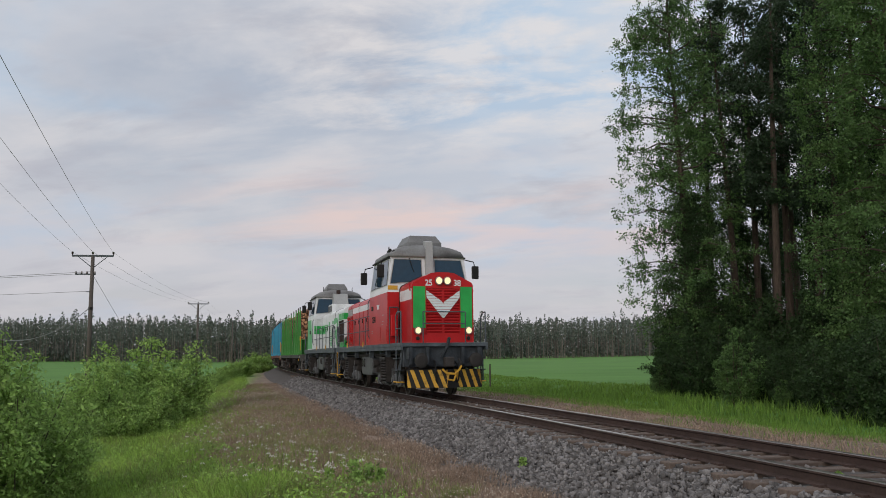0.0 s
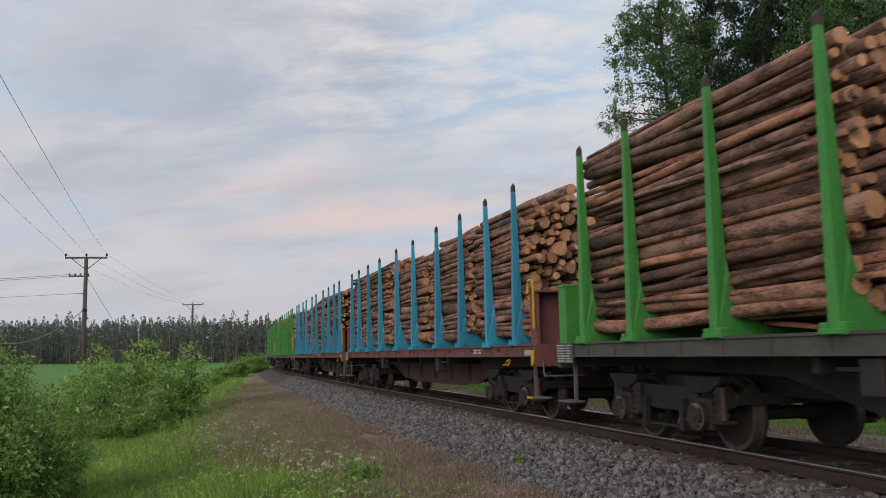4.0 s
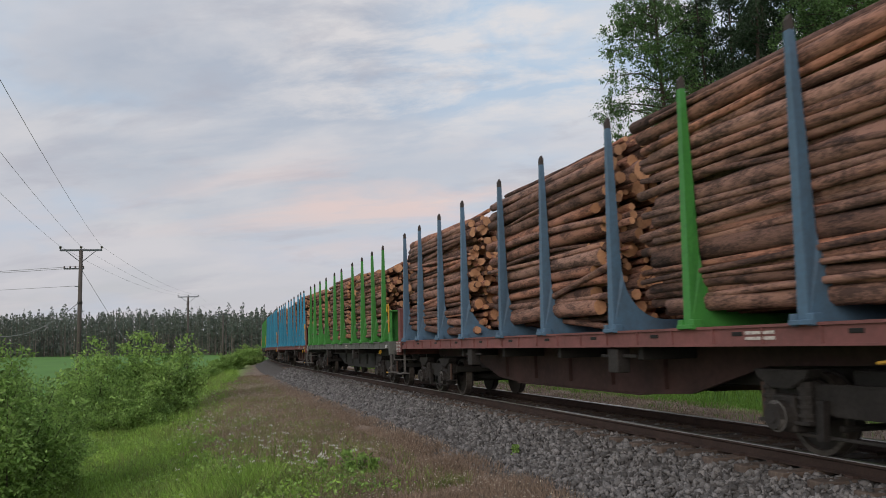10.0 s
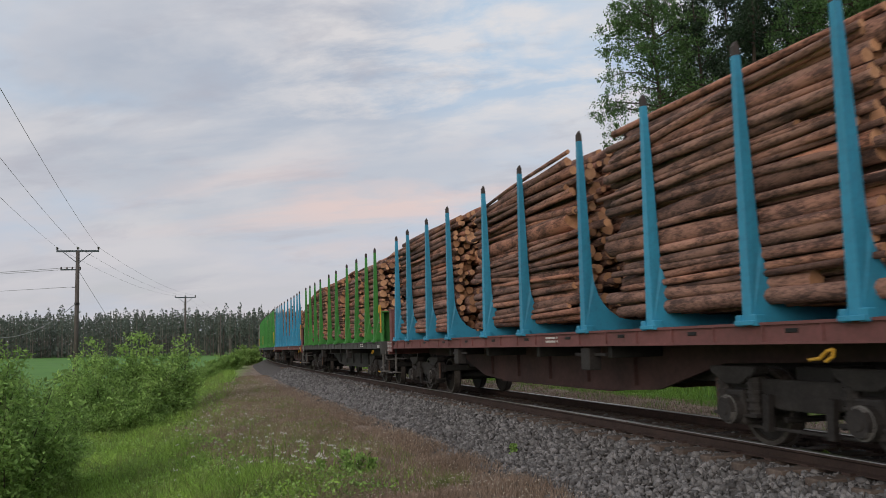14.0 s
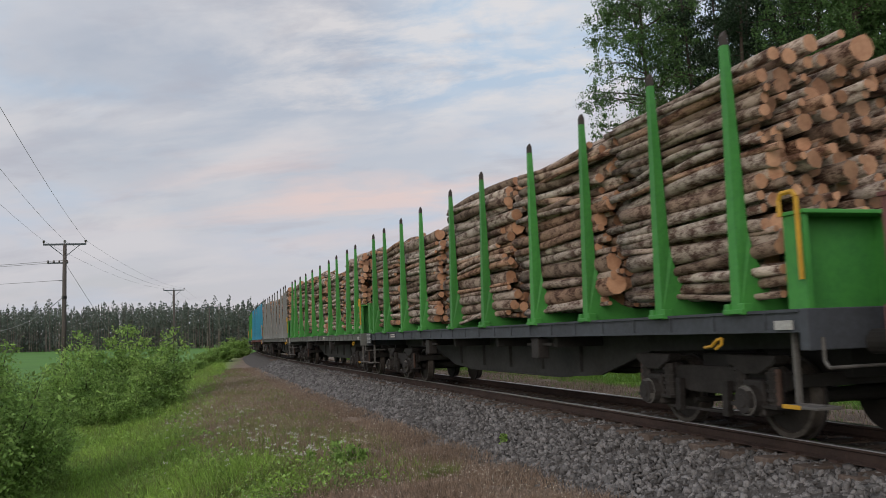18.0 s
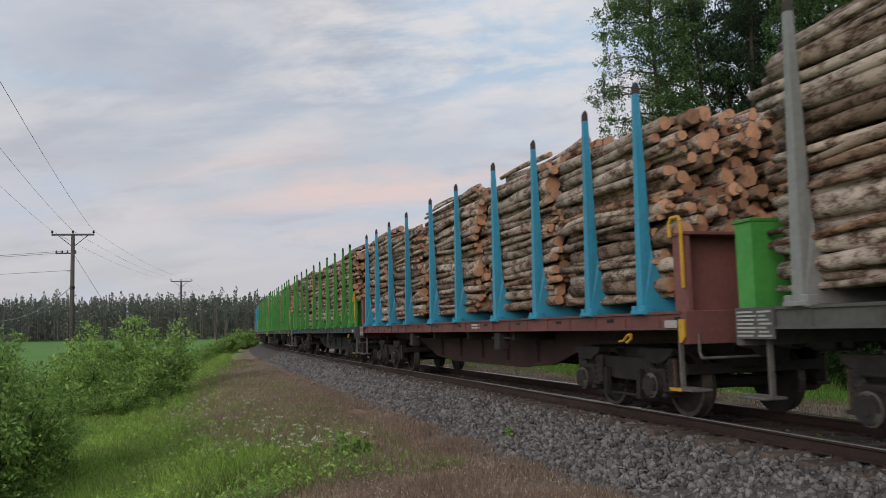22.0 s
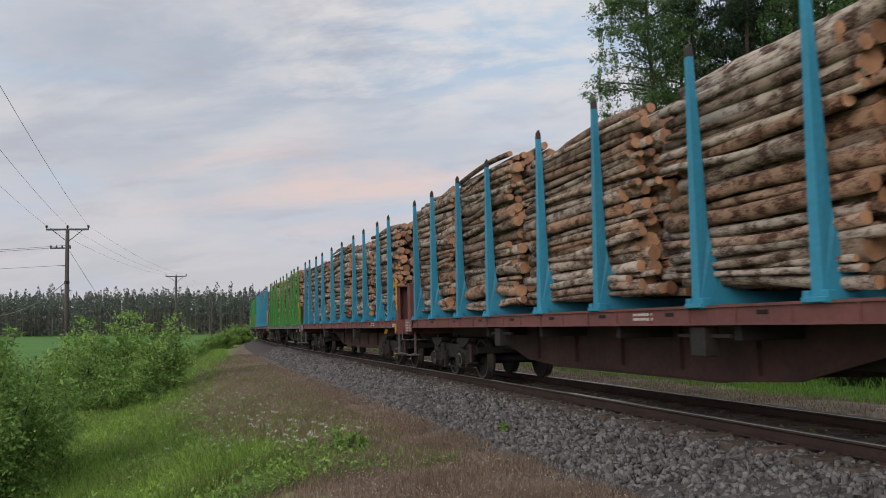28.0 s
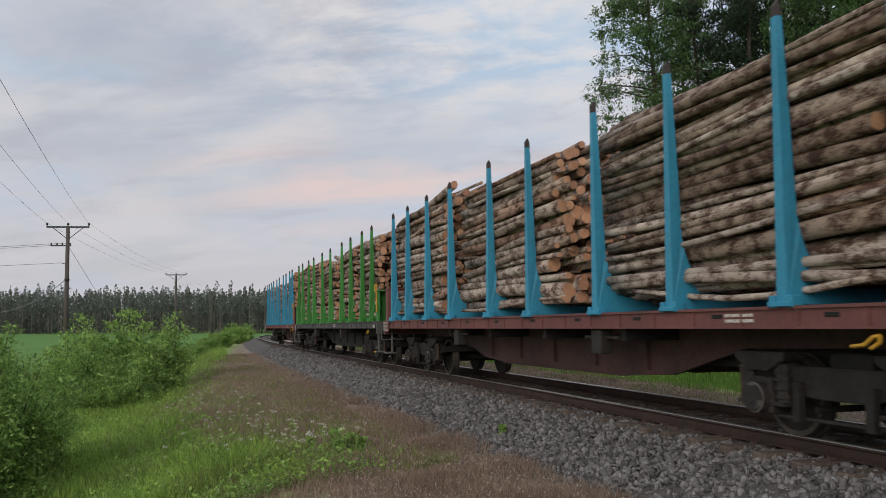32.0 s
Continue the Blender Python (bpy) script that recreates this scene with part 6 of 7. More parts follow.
def leaf_quads(rng, C, size, long=1.5, droop=0.0):
    """Pointed leaf quads of random turn around the centres C."""
    n = len(C)
    a = rng.normal(0, 1, (n, 3))
    a[:, 2] -= droop
    a /= np.linalg.norm(a, axis=1)[:, None]
    b = np.cross(a, rng.normal(0, 1, (n, 3)))
    b /= np.linalg.norm(b, axis=1)[:, None]
    s = (size * rng.uniform(0.45, 1.45, n))[:, None]
    return np.stack([C - a * s * long / 2, C + b * s * 0.42, C + a * s * long / 2, C - b * s * 0.42], 1)


def limb(bm, pts, r0, r1, n=6):
    k = len(pts) - 1
    for i, (p, q) in enumerate(zip(pts, pts[1:])):
        cyl(bm, p, q, r0 + (r1 - r0) * i / k, r0 + (r1 - r0) * (i + 1) / k, n=n, caps=False)


def tree_meshes(kind, h, r, seed, leaves, size, base=0.12):
    """Trunk with limbs, and a crown of loose leaves that follows the limbs' twigs."""
    rnd, rng = random.Random(seed), np.random.default_rng(seed)
    bm = B()
    lean = (rnd.gauss(0, 0.02), rnd.gauss(0, 0.02))
    top = []
    for i in range(9):
        u = i / 8
        top.append(Vector((lean[0] * h * u + 0.12 * math.sin(3 * u + seed), lean[1] * h * u + 0.1 * math.cos(4 * u + seed), h * u)))
    limb(bm, top, 0.011 * h, 0.02, 8)
    def spine(u):
        k = min(int(u * 8), 7)
        return top[k].lerp(top[k + 1], u * 8 - k)
    cents, weights = [], []
    nl = {"birch": 120, "spruce": 90, "pine": 30}[kind]
    for i in range(nl):
        u = base + (0.985 - base) * (i + rnd.random()) / nl
        az = rnd.uniform(0, 2 * math.pi)
        v = (u - base) / (1 - base)
        if kind == "spruce":
            L = r * (1 - v) ** 0.85 * rnd.uniform(0.8, 1.1) + 0.15
            rise = -0.25
        elif kind == "pine":
            L = r * (0.45 + 0.55 * math.sin(math.pi * min(1, v * 1.0))) * rnd.uniform(0.6, 1.1)
            rise = 0.25
        else:
            L = r * (0.35 + 0.75 * math.sin(math.pi * (0.12 + 0.83 * v)) ** 0.8) * rnd.uniform(0.55, 1.12)
            rise = 0.45
        p0 = spine(u)
        d = Vector((math.cos(az), math.sin(az), rise))
        pts = [p0]
        for k in range(1, 5):
            q = k / 4
            pts.append(p0 + d * L * q + Vector((0, 0, -0.28 * L * q * q * (1.6 if kind == "birch" else 0.8))) + Vector((rnd.gauss(0, 0.05), rnd.gauss(0, 0.05), rnd.gauss(0, 0.05))) * L)
        if L > 0.5:
            limb(bm, pts, 0.012 * L + 0.012, 0.006, 5)
        for k in range(1, 5):
            m = 4 if kind == "birch" else 2
            for _ in range(m):
                c = pts[k - 1].lerp(pts[k], rnd.random())
                sp = (0.14 if kind == "spruce" else 0.085 if kind == "birch" else 0.16) * L + 0.07
                cents.append(c + Vector((rnd.gauss(0, sp), rnd.gauss(0, sp), rnd.gauss(0, sp * 0.6))))
                weights.append((0.35 + 0.3 * k) * rnd.uniform(0.3, 1.7))
    cents, weights = np.array(cents), np.array(weights)
    pick = rng.choice(len(cents), leaves, p=weights / weights.sum())
    C = cents[pick] + rng.normal(0, 1, (leaves, 3)) * (0.16 if kind == "birch" else 0.07 * r + 0.06) * np.array([1, 1, 0.8])
    if kind == "birch":
        low = (rng.random(len(cents)) < 0.35)[pick]
        C[:, 2] -= low * rng.exponential(0.75, leaves)
        C[:, :2] -= (low * 0.55)[:, None] * (C[:, :2] - cents[pick][:, :2])
    V = leaf_quads(rng, C, size, 1.7 if kind != "birch" else 1.35, 0.5)
    return bm, V


def make_tree(name, label, kind, h, r, seed, leaves, size, leafmat, barkmat, base=0.12):
    t = new(name)
    tagged(t, label, "tree", "roadside trees")
    bm, V = tree_meshes(kind, h, r, seed, leaves, size, base)
    part("trunk", bm, t, mat=barkmat, smooth=True)
    part("crown", quads_mesh("crown", V, [leafmat]), t)
    return t


def put(ob, x, y, turn=0.0, scale=1.0, sink=0.1):
    z = float(ground_z(x, y)[0]) - sink
    ob.matrix_basis = Matrix.LocRotScale((x, y, z), Euler((0, 0, turn)), (scale,) * 3)
    return ob


def place(proto, spots, seed):
    """The first spot takes the tree itself, the others copies of it."""
    rnd = random.Random(seed)
    for i, (x, y, s) in enumerate(spots):
        turn = rnd.uniform(0, 6.28)
        if i == 0:
            put(proto, x, y, turn, s)
        else:
            z = float(ground_z(x, y)[0]) - 0.1
            o = copy_thing(proto, Matrix.LocRotScale((x, y, z), Euler((0, 0, turn)), None))
            o.scale = (s, s, s)


def at(px, depth):
    """Plan point on the sight line of the first view through a column of a picture 1568 wide."""
    return (px - 784) / 1474 * depth, depth


def spots(*rows):
    return [(*at(px, dep), s) for px, dep, s in rows]


place(make_tree("birch_tree", "tall leafy birch with drooping twigs at the field edge", "birch", 25, 3.6, 21, 78000, 0.088, M["leaf"], M["bark"], base=0.08),
      spots((1222, 45, 1.0), (1592, 33, 0.98), (1850, 30, 1.0)), 1)
place(make_tree("birch_tree", "tall leafy birch with a dense crown at the field edge", "birch", 24, 3.1, 22, 72000, 0.088, M["leaf"], M["bark"], base=0.05),
      spots((1262, 52, 1.0), (1535, 37, 0.95), (1700, 34, 1.05)), 2)
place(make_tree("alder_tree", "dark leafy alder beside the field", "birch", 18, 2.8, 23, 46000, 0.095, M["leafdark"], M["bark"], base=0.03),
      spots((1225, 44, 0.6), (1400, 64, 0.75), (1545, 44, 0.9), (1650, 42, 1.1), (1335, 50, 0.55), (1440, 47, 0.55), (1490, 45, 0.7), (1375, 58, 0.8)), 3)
place(make_tree("spruce_tree", "dark dense spruce among the birches", "spruce", 19, 2.5, 24, 26000, 0.10, M["needle"], M["bark"], base=0.03),
      spots((1300, 54, 0.72), (1408, 60, 0.45), (1352, 50, 0.40), (1462, 56, 0.6), (1700, 40, 1.0)), 4)
place(make_tree("pine_tree", "tall pine with a bare dark trunk among the birches", "pine", 25, 2.4, 25, 11000, 0.11, M["needle"], M["bark"], base=0.40),
      spots((1368, 44, 1.0), (1392, 48, 1.05), (1340, 49, 0.98), (1418, 52, 1.0), (1446, 45, 0.95), (1378, 56, 1.0), (1312, 47, 0.95), (1478, 49, 1.0), (1502, 43, 0.97), (1430, 60, 1.05)), 5)


def make_bush(name, label, h, r, seed, leaves, size, leafmat, stems=30):
    """Many thin stems from one foot with side twigs, and leaves in small sprays along the twigs."""
    rnd, rng = random.Random(seed), np.random.default_rng(seed)
    t = new(name)
    tagged(t, label, "bush", "bushes along the line")
    bm = B()
    cents, wts = [], []
    for i in range(stems):
        az, rad = rnd.uniform(0, 6.28), r * math.sqrt(rnd.random())
        tip = Vector((math.cos(az) * rad, math.sin(az) * rad, h * (1 - 0.5 * (rad / r) ** 2) * rnd.choice((0.55, 0.75, 0.85, 1.0, 1.12))))
        foot = Vector((tip.x * 0.25, tip.y * 0.25, -0.1))
        bend = foot.lerp(tip, 0.5) + Vector((rnd.gauss(0, 0.1), rnd.gauss(0, 0.1), 0))
        limb(bm, [foot, bend, tip], 0.025, 0.005, 5)
        for k in range(11):
            u = 0.12 + 0.88 * k / 10
            c = foot.lerp(bend, u * 2) if u < 0.5 else bend.lerp(tip, u * 2 - 1)
            a2, ln = rnd.uniform(0, 6.28), (0.18 + 0.30 * (1 - u)) * r * rnd.uniform(0.6, 1.3)
            e = c + Vector((math.cos(a2) * ln, math.sin(a2) * ln, ln * rnd.uniform(0.1, 0.9)))
            w = rnd.uniform(0.3, 1.6)
            for q in (0.35, 0.6, 0.8, 1.0):
                cents.append(c.lerp(e, q))
                wts.append(w)
    cents, wts = np.array(cents), np.array(wts)
    C = cents[rng.choice(len(cents), leaves, p=wts / wts.sum())] + rng.normal(0, 1, (leaves, 3)) * np.array([0.075, 0.075, 0.06]) * max(r, 0.8)
    C[:, 2] = np.maximum(C[:, 2], 0.03)
    part("stem", bm, t, mat=M["bark"])
    part("foliage", quads_mesh("foliage", leaf_quads(rng, C, size, 1.8), [leafmat]), t)
    return t


place(make_bush("willow_bush", "bushy green willow at the ditch", 3.3, 1.6, 31, 34000, 0.048, M["willow"]),
      spots((-5, 15.8, 1.05), (62, 18.5, 0.85), (-90, 15, 1.05), (120, 19.5, 0.5)), 6)
place(make_bush("willow_bush", "spreading green willow beyond the ditch", 3.2, 2.0, 32, 30000, 0.068, M["willow"]),
      spots((205, 33, 0.95), (250, 35, 1.2), (292, 37, 1.2), (262, 33, 0.7), (160, 35, 0.6)), 7)
place(make_bush("alder_bush", "low green alder bush along the ditch", 2.4, 1.8, 33, 12000, 0.10, M["willow"]),
      spots((388, 68, 0.6), (412, 76, 0.7), (436, 92, 0.85), (458, 108, 1.0), (472, 122, 1.0)), 8)
# undergrowth wears the leaf colour with the trees' shade painted in
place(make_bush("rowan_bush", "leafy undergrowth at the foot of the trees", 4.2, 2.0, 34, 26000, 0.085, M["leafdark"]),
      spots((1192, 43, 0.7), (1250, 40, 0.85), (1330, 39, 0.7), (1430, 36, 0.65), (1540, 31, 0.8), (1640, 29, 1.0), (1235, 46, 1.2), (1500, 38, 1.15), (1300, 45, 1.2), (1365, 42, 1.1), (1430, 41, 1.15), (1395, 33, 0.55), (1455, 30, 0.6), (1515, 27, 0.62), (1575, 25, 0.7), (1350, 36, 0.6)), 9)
place(make_bush("birch_sapling", "bright green birch sapling before the trees", 3.6, 1.1, 35, 12000, 0.068, M["leaf"]),
      spots((1300, 35, 0.9), (1480, 27.5, 0.5), (1165, 43, 0.5), (1420, 33, 0.5), (1545, 25, 0.4), (1378, 32.5, 0.35)), 10)
place(make_bush("withered_shrub", "small withered reddish shrub in the ditch grass", 0.75, 0.5, 36, 2200, 0.03, M["drygrass"], 14),
      spots((208, 35, 1.2)), 11)


def make_forest():
    """The far edge of the pine forest across the fields, one wood."""
    rng = np.random.default_rng(8)
    quads, mi = [], []
    n = 2700
    az = np.radians(-46 + 88 * ((np.arange(n) * 0.618034) % 1.0 + rng.normal(0, 0.0008, n)))
    row = rng.random(n)
    dist = 395 + 75 * row + 25 * np.sin(az * 9)
    hgt = rng.normal(18.4, 1.5, n) * (1 + 0.08 * row)
    hgt = hgt + (rng.random(n) < 0.04) * 4
    X, Y = np.sin(az) * dist, np.cos(az) * dist
    Zg = profile(off_line(X, Y)[1]) - 0.4
    for x, y, z0, h in zip(X, Y, Zg, hgt):
        w = 0.13
        for dx, dy in ((w, 0), (0, w)):
            quads.append([(x - dx, y - dy, z0), (x + dx, y + dy, z0), (x + dx * 0.4, y + dy * 0.4, z0 + h), (x - dx * 0.4, y - dy * 0.4, z0 + h)])
            mi.append(1)
    k = 92
    u = rng.random((n, k)) ** 0.9
    spruce = rng.random(n) < 0.30
    base = np.where(spruce, 0.06, 0.46 + 0.1 * rng.random(n))[:, None]
    v = base + (1.01 - base) * u
    round_ = 1.75 * np.sin(np.pi * np.clip(0.12 + 0.86 * u, 0, 1)) ** 0.7
    rad = np.where(spruce[:, None], 0.15 + 1.9 * (1 - u) ** 0.9, round_) * rng.uniform(0.1, 1, (n, k)) ** 0.6
    a = rng.uniform(0, 6.28, (n, k))
    C = np.stack([X[:, None] + np.cos(a) * rad, Y[:, None] + np.sin(a) * rad, Zg[:, None] + v * hgt[:, None]], -1).reshape(-1, 3)
    L = leaf_quads(rng, C, 0.62, 1.3, 0.0)
    # far rows and young growth that fill the gaps between the trunks
    m = 72000
    a = np.radians(-46 + 88 * rng.random(m))
    back = rng.random(m)
    r = 420 + 90 * back + 25 * np.sin(a * 9)
    C = np.stack([np.sin(a) * r, np.cos(a) * r, 0.3 + (4.0 + 11.5 * back) * rng.random(m) ** 0.8], -1)
    L = np.concatenate([L, leaf_quads(rng, C, 1.3, 1.4, 0.0)])
    Q = np.concatenate([np.array(quads), L])
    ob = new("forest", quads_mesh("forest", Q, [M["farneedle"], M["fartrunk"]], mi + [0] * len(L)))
    tagged(ob, "distant pine forest across the fields, haze put into its colour", "forest", kind="stuff")


make_forest()


def blades(name, label, s_rng, d_rng, n, h, w, mat, seed, fade=1.6, lean=0.35, side=None, soft_edge=0.6, clump=(-0.6, 0.25)):
    """Bent blades of grass as one stretch of stuff between two distances from the rail."""
    rng = np.random.default_rng(seed)
    s = s_rng[0] + (s_rng[1] - s_rng[0]) * rng.random(n) ** fade
    d = d_rng[0] + (d_rng[1] - d_rng[0]) * rng.random(n)
    x, y, _ = line(s, d)
    cl = np.array([noise.noise((a * 0.8, b * 0.8, seed)) for a, b in zip(x, y)])
    keep = cl > rng.uniform(*clump, n)
    if side is not None:
        keep &= (d - green_edge(y) - side[1] + 1.6 * cl + rng.normal(0, soft_edge, n)) * side[0] > 0
    x, y, s, d, cl = x[keep], y[keep], s[keep], d[keep], cl[keep]
    m = len(x)
    z = profile(d) + hump(x, y, d) - 0.03
    far = 1 + np.clip(s, 0, 80) / 22
    hh = h * rng.uniform(0.5, 1.3, m) * (1 + 0.5 * cl)
    ww = w * far * rng.uniform(0.7, 1.3, m)
    a = rng.uniform(0, 6.28, m)
    cx, cy = np.cos(a), np.sin(a)
    bx, by = rng.normal(0, lean, m) * hh, rng.normal(0, lean, m) * hh
    p0 = np.stack([x - cx * ww, y - cy * ww, z], 1)
    p1 = np.stack([x + cx * ww, y + cy * ww, z], 1)
    p2 = np.stack([x + cx * ww * 0.7 + bx * 0.4, y + cy * ww * 0.7 + by * 0.4, z + hh * 0.6], 1)
    p3 = np.stack([x - cx * ww * 0.7 + bx * 0.4, y - cy * ww * 0.7 + by * 0.4, z + hh * 0.6], 1)
    p4 = np.stack([x + bx, y + by, z + hh], 1)
    p5 = p4 + np.stack([cx, cy, np.zeros(m)], 1) * (ww * 0.15)[:, None]
    V = np.concatenate([np.stack([p0, p1, p2, p3], 1), np.stack([p3, p2, p5, p4], 1)])
    tagged(new(name, quads_mesh(name, V, [mat])), label, "grass", kind="stuff")


blades("ditch_grass", "lush green grass in the ditch", (9.5, 80), (3.8, 12), 165000, 0.36, 0.0055, M["grass"], 41, fade=1.9, side=(1, 0.5), soft_edge=0.35)
blades("dry_grass", "dry brownish grass on the railway bank", (3.5, 60), (1.7, 8.2), 230000, 0.16, 0.003, M["drygrass"], 42, fade=2.0, side=(-1, 0.7), clump=(-1.2, 0.0))
blades("bank_grass", "thin green grass tufts on the dry bank", (9, 30), (2.8, 7.6), 36000, 0.17, 0.0045, M["grass"], 43, side=(1, -0.7), soft_edge=1.0)
blades("mixed_bank_grass", "sparse green grass mixed into the dry bank", (8, 60), (2.6, 8.2), 60000, 0.17, 0.0033, M["dullgrass"], 47, fade=1.8)
blades("ditch_weeds", "mixed dull-green weeds in the ditch grass", (9.5, 70), (4.6, 11), 24000, 0.40, 0.006, M["dullgrass"], 48, fade=1.9, side=(1, 0.0), soft_edge=0.8, clump=(-0.2, 0.35))
blades("verge_grass", "short green grass along the far verge", (-6, 85), (-10.5, -6.2), 56000, 0.17, 0.006, M["vergegrass"], 44, fade=1.4, clump=(-0.5, 0.3))
blades("sparse_verge_grass", "sparse green tufts on the dry verge", (-6, 50), (-6.8, -3.4), 9000, 0.13, 0.005, M["vergegrass"], 50, fade=1.4, clump=(0.0, 0.3))
blades("verge_dry_grass", "dry reddish grass along the far ballast", (-6, 60), (-7.6, -2.7), 60000, 0.13, 0.004, M["drygrass"], 45, fade=1.4)
blades("field_edge_grass", "young green crop at the field edge", (4, 120), (-22, -8.5), 60000, 0.15, 0.009, M["vergegrass"], 46, fade=1.5)
blades("undergrowth_grass", "tall rank grass before the trees", (-4, 44), (-20, -9.5), 26000, 0.42, 0.008, M["vergegrass"], 49, fade=1.2, clump=(-0.1, 0.3))


def herbs():
    """Broad-leaved low herbs in uneven clumps through the ditch grass and along its edge."""
    rng = np.random.default_rng(61)
    k = 1500
    s = 8 + 52 * rng.random(k) ** 1.7
    d = 3.6 + 6.8 * rng.random(k)
    x, y, _ = line(s, d)
    ok = (d - green_edge(y) + rng.normal(0, 0.5, k) > -0.5)
    x, y, s, d = x[ok], y[ok], s[ok], d[ok]
    z = profile(d) + hump(x, y, d)
    h = rng.uniform(0.12, 0.50, len(x)) * rng.uniform(0.6, 1.0, len(x))
    n = 46
    u = rng.random((len(x), n))
    sp = 0.10 + 0.35 * h[:, None]
    C = np.stack([x[:, None] + rng.normal(0, 1, u.shape) * sp, y[:, None] + rng.normal(0, 1, u.shape) * sp, z[:, None] + 0.03 + u * h[:, None]], -1)
    Q = leaf_quads(rng, C.reshape(-1, 3), 1.0, 1.7)
    c = C.reshape(-1, 1, 3)
    size = (0.030 * (1 + np.clip(s, 0, 50) / 40))[:, None] * np.ones(u.shape)
    Q = c + (Q - c) * size.reshape(-1, 1, 1)
    mi = np.repeat((rng.random(len(x)) < 0.4).astype(int), n)
    tagged(new("ditch_herbs", quads_mesh("ditch_herbs", Q, [M["willow"], M["grass"]], mi)), "low broad-leaved herbs in the ditch grass", "herbs", kind="stuff")


herbs()


def pale_heads():
    """Tiny pale seed heads and white blossoms all over the dry bank."""
    rng = np.random.default_rng(52)
    n = 30000
    s = 4 + 48 * rng.random(n) ** 1.9
    d = 1.9 + 5.2 * rng.random(n)
    x, y, _ = line(s, d)
    cl = np.array([noise.noise((a * 0.9, b * 0.9, 3)) for a, b in zip(x, y)])
    keep = cl > rng.uniform(-0.5, 0.5, n)
    x, y, s, d = x[keep], y[keep], s[keep], d[keep]
    C = np.stack([x, y, profile(d) + hump(x, y, d) + rng.uniform(0.10, 0.24, len(x))], 1)
    Q = leaf_quads(rng, C, 1.0, 1.3)
    Q = C[:, None] + (Q - C[:, None]) * (0.012 * (1 + np.clip(s, 0, 40) / 26))[:, None, None]
    tagged(new("pale_blossom", quads_mesh("pale_blossom", Q, [M["seedhead"]])), "tiny pale blossoms scattered over the dry bank", "flower", kind="stuff")


pale_heads()


def make_flower(seed):
    """A white umbel on a stalk."""
    rnd = random.Random(seed)
    f = new("white_flower")
    tagged(f, "small white wildflower on the bank", "flower", "white flowers on the bank")
    h = 0.34
    part("stalk", cyl(B(), (0, 0, -0.05), (0.02, 0, h), 0.004, n=5), f, mat=M["grass"])
    bm = B()
    for i in range(12):
        a, r = rnd.uniform(0, 6.28), 0.036 * math.sqrt(rnd.random())
        p = (0.02 + math.cos(a) * r, math.sin(a) * r, h + rnd.uniform(-0.012, 0.015))
        bmesh.ops.create_icosphere(bm, subdivisions=1, radius=0.007, matrix=Matrix.Translation(p))
    part("umbel", bm, f, mat=M["flower"])
    return f


def scatter_flowers():
    rnd = random.Random(9)
    proto = [make_flower(i) for i in range(2)]
    k = 0
    for i in range(110):
        s = 10 + 16 * rnd.random() ** 1.6
        d = 4.6 + 0.13 * (s - 10) + rnd.gauss(0, 0.7)
        x, y, _ = line(s, d)
        m = Matrix.LocRotScale((x, y, float(ground_z(x, y)[0])), Euler((rnd.gauss(0, 0.12), rnd.gauss(0, 0.12), rnd.uniform(0, 6))), (rnd.uniform(0.85, 1.2),) * 3)
        if k < 2:
            proto[k].matrix_basis = m
        else:
            copy_thing(proto[k % 2], m)
        k += 1


scatter_flowers()


def make_weed(x, y, h, seed):
    rng = np.random.default_rng(seed)
    t = new("weed")
    tagged(t, "leafy green weed growing on the bank", "weed", "weeds on the bank")
    C = np.concatenate([np.stack([rng.normal(0, 0.16 * h, 40), rng.normal(0, 0.16 * h, 40), np.full(40, h) * rng.random(40)], 1) for _ in range(5)])
    part("stem", cyl(B(), (0, 0, -0.05), (0.02, 0, h * 0.9), 0.008, 0.003, n=5), t, mat=M["grass"])
    part("leaves", quads_mesh("leaves", leaf_quads(rng, C, 0.05, 1.6), [M["willow"]]), t)
    put(t, x, y, 0, 1.0, 0.02)


for s, d, h in ((10.6, 3.7, 0.34), (10.9, 3.9, 0.4), (10.4, 3.55, 0.28), (10.3, 3.95, 0.3), (11.2, 4.3, 0.25), (9.5, 1.3, 0.16), (14.5, 5.4, 0.2), (2.6, -0.7, 0.12), (4.4, -0.6, 0.12)):
    wx, wy, _ = line(s, d)
    make_weed(float(wx), float(wy), h, int(s * 10))


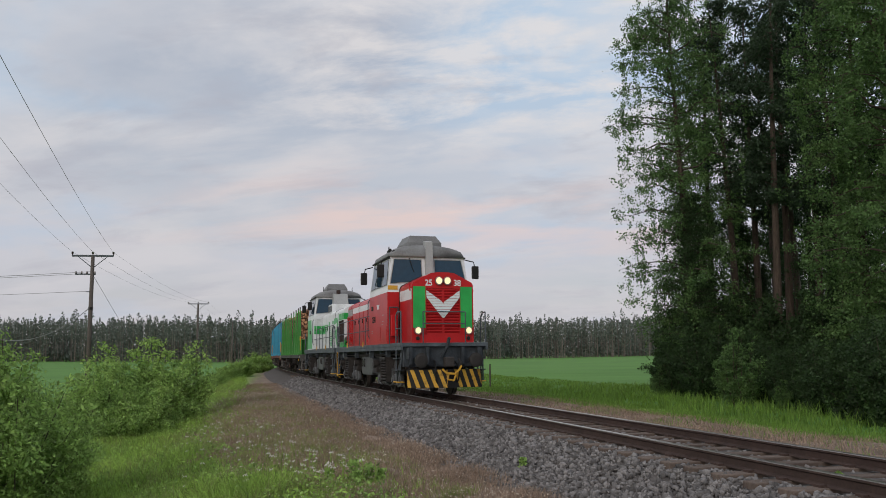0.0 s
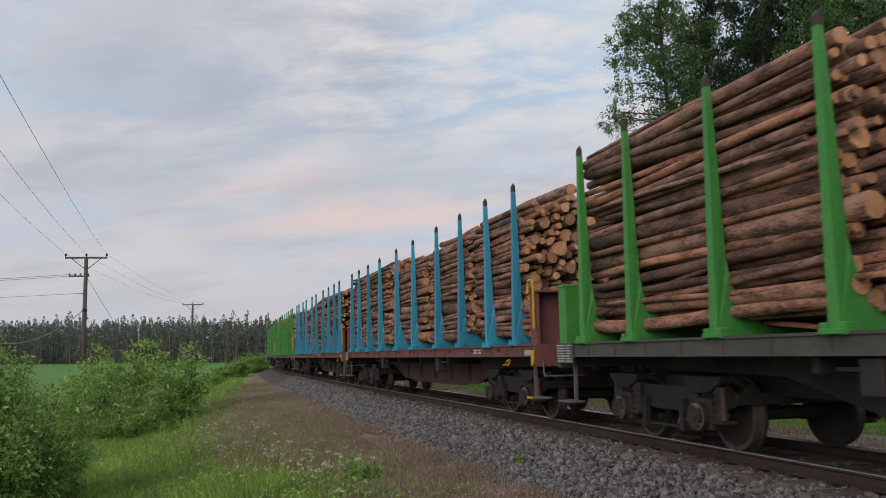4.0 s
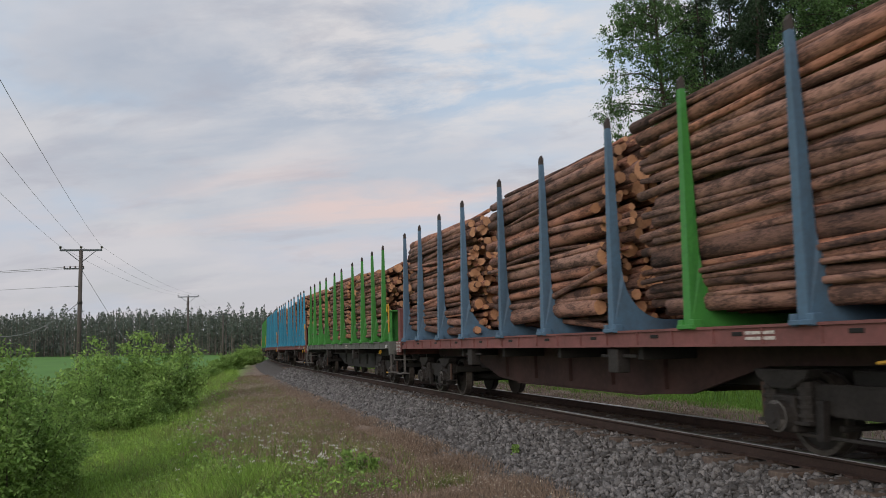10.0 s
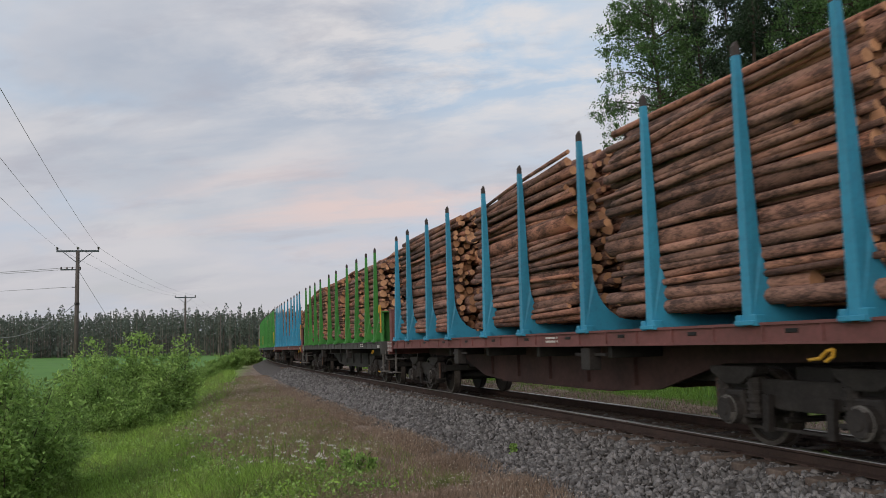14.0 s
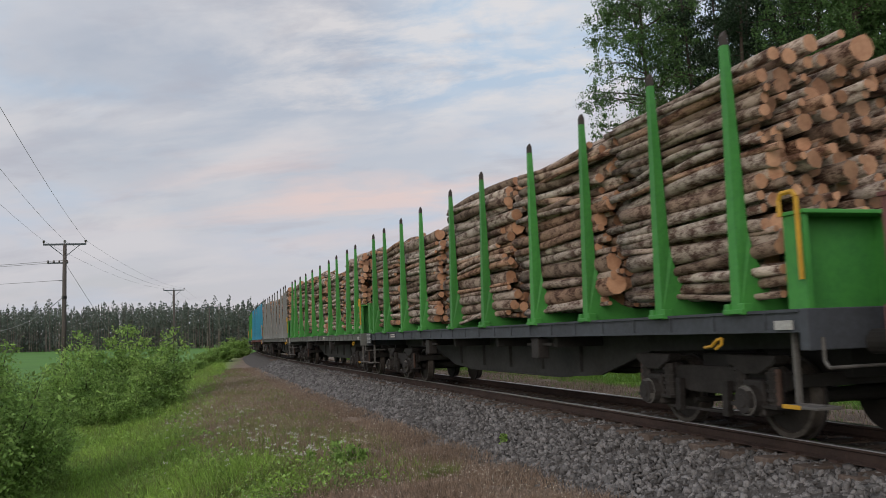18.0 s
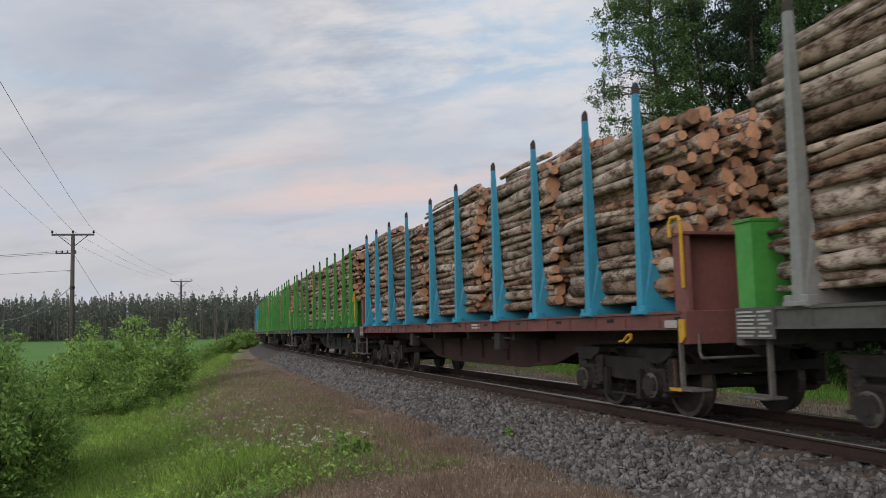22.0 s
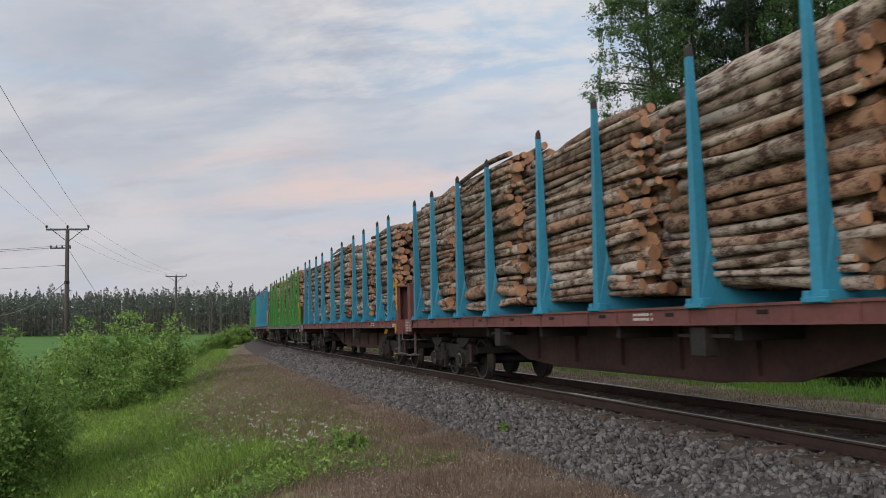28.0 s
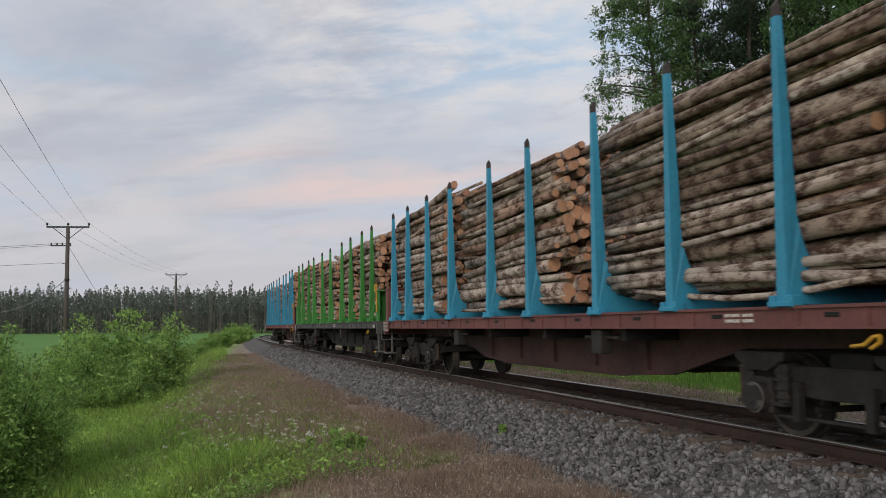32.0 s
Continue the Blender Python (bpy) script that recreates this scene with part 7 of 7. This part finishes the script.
# ---------------------------------------------------------------- power line
def make_pole(x, y, top, turn, full):
    z0 = float(ground_z(x, y)[0])
    p = new("power_pole")
    tagged(p, "weathered wooden power pole with a steel crossarm and insulators", "power pole", "power poles")
    p.matrix_basis = Matrix.LocRotScale((x, y, z0), Euler((0, 0, turn)), None)
    h = top - z0
    part("pole", cyl(B(), (0, 0, -0.3), (0, 0, h), 0.15, 0.105, n=14), p, mat=M["wood"], smooth=True)
    part("crossarm", box(B(), -1.2, 1.2, -0.05, 0.05, h - 0.06, h + 0.05, 0.01), p, mat=M["deckgrey"])
    for sx in (-1, 1):
        part("brace", pipe(B(), [(sx * 0.85, 0, h - 0.04), (0, 0.06, h - 0.75)], 0.022, 6), p, mat=M["deckgrey"])
    for x_ in (-1.17, 0, 1.17):
        ins = cyl(B(), (x_, 0, h + 0.04), (x_, 0, h + 0.20), 0.03, n=10)
        for k in range(3):
            cyl(ins, (x_, 0, h + 0.11 + k * 0.05), (x_, 0, h + 0.145 + k * 0.05), 0.085, 0.05, n=12)
        part("insulator", ins, p, mat=M["ceramic"])
    if full:
        part("side_arm", box(B(), -0.95, 0.2, -0.04, 0.04, h - 1.16, h - 1.08, 0.008), p, mat=M["deckgrey"])
        for x_ in (-0.92, -0.6, -0.3, 0.15):
            part("insulator", cyl(B(), (x_, 0, h - 1.08), (x_, 0, h - 0.95), 0.06, 0.035, n=10), p, mat=M["ceramic"])
        part("bracket", box(B(), -0.3, 0, -0.03, 0.03, h - 2.2, h - 2.15), p, mat=M["deckgrey"])
        part("clamp", cyl(B(), (0, 0, h - 3.25), (0, 0, h - 3.1), 0.15, n=14), p, mat=M["dark"])
    return z0, h


def wire(pts, r=0.012, sag=0.0, n=14):
    a, b = Vector(pts[0]), Vector(pts[1])
    path = [a.lerp(b, i / n) - Vector((0, 0, 4 * sag * (i / n) * (1 - i / n))) for i in range(n + 1)]
    return pipe(B(), path, r, 5)


LINE = [(-0.6, -10.0), (-21.1, 50.0), (-29.6, 101.0), (-38.2, 152.0)]
TOPS = [7.0, 7.42, 7.7, 7.6]
lt = math.atan2(51.0, -8.5) - math.pi / 2
lines = new("power_line")
tagged(lines, "thin overhead power wires between wooden poles", "power line", kind="structure")
for i, ((x, y), z) in enumerate(zip(LINE, TOPS)):
    make_pole(x, y, z, lt, i == 1)
for k, ((a, za), (b, zb)) in enumerate(zip(zip(LINE, TOPS), list(zip(LINE, TOPS))[1:])):
    for o, drop in ((-1.17, 0.1), (0, 0.4), (1.17, 0.85)):
        part("wire", wire([(a[0] + o * math.cos(lt), a[1] + o * math.sin(lt), za + 0.22 - (drop if k == 0 else 0)), (b[0] + o * math.cos(lt), b[1] + o * math.sin(lt), zb + 0.22)], 0.006, 0.55), lines, mat=M["wire"])
px_, py_ = LINE[1]
for dz, o in ((-1.0, -0.9), (-1.08, -0.5), (-0.96, 0.0)):
    part("wire", wire([(px_ + o, py_, 7.42 + dz), (px_ - 45, py_ + 6, 7.3 + dz)], 0.012, 0.3), lines, mat=M["wire"])
part("wire", wire([(px_ - 0.3, py_, 7.42 - 2.15), (px_ - 45, py_ + 6, 5.1)], 0.012, 0.2), lines, mat=M["wire"])
part("cable", wire([(px_, py_ - 0.15, 7.42 - 3.15), (px_ - 9, py_ + 2, 3.7)], 0.022, 1.6), lines, mat=M["wire"])
part("guy_wire", wire([(px_ + 0.1, py_, 7.42 - 1.25), (px_ + 4.0, py_ + 3.2, -1.9)], 0.012, 0.0, 2), lines, mat=M["wire"])


def make_marker():
    x, y = at(866, 52)
    p = new("marker_post")
    tagged(p, "thin dark marker post standing in the field", "post")
    put(p, x, y, 0.3, 1.0, 0.15)
    part("shaft", box(B(), -0.04, 0.04, -0.04, 0.04, 0, 1.6, 0.008), p, mat=M["wood"])
    part("cap", box(B(), -0.05, 0.05, -0.05, 0.05, 1.6, 1.63, 0.006), p, mat=M["dark"])


make_marker()


# ---------------------------------------------------------------- movement
def motions():
    for thing, c, pivot in VEHICLES:
        walk(thing, [(float(t), on_track(c, t, pivot)) for t in range(33)])


motions()
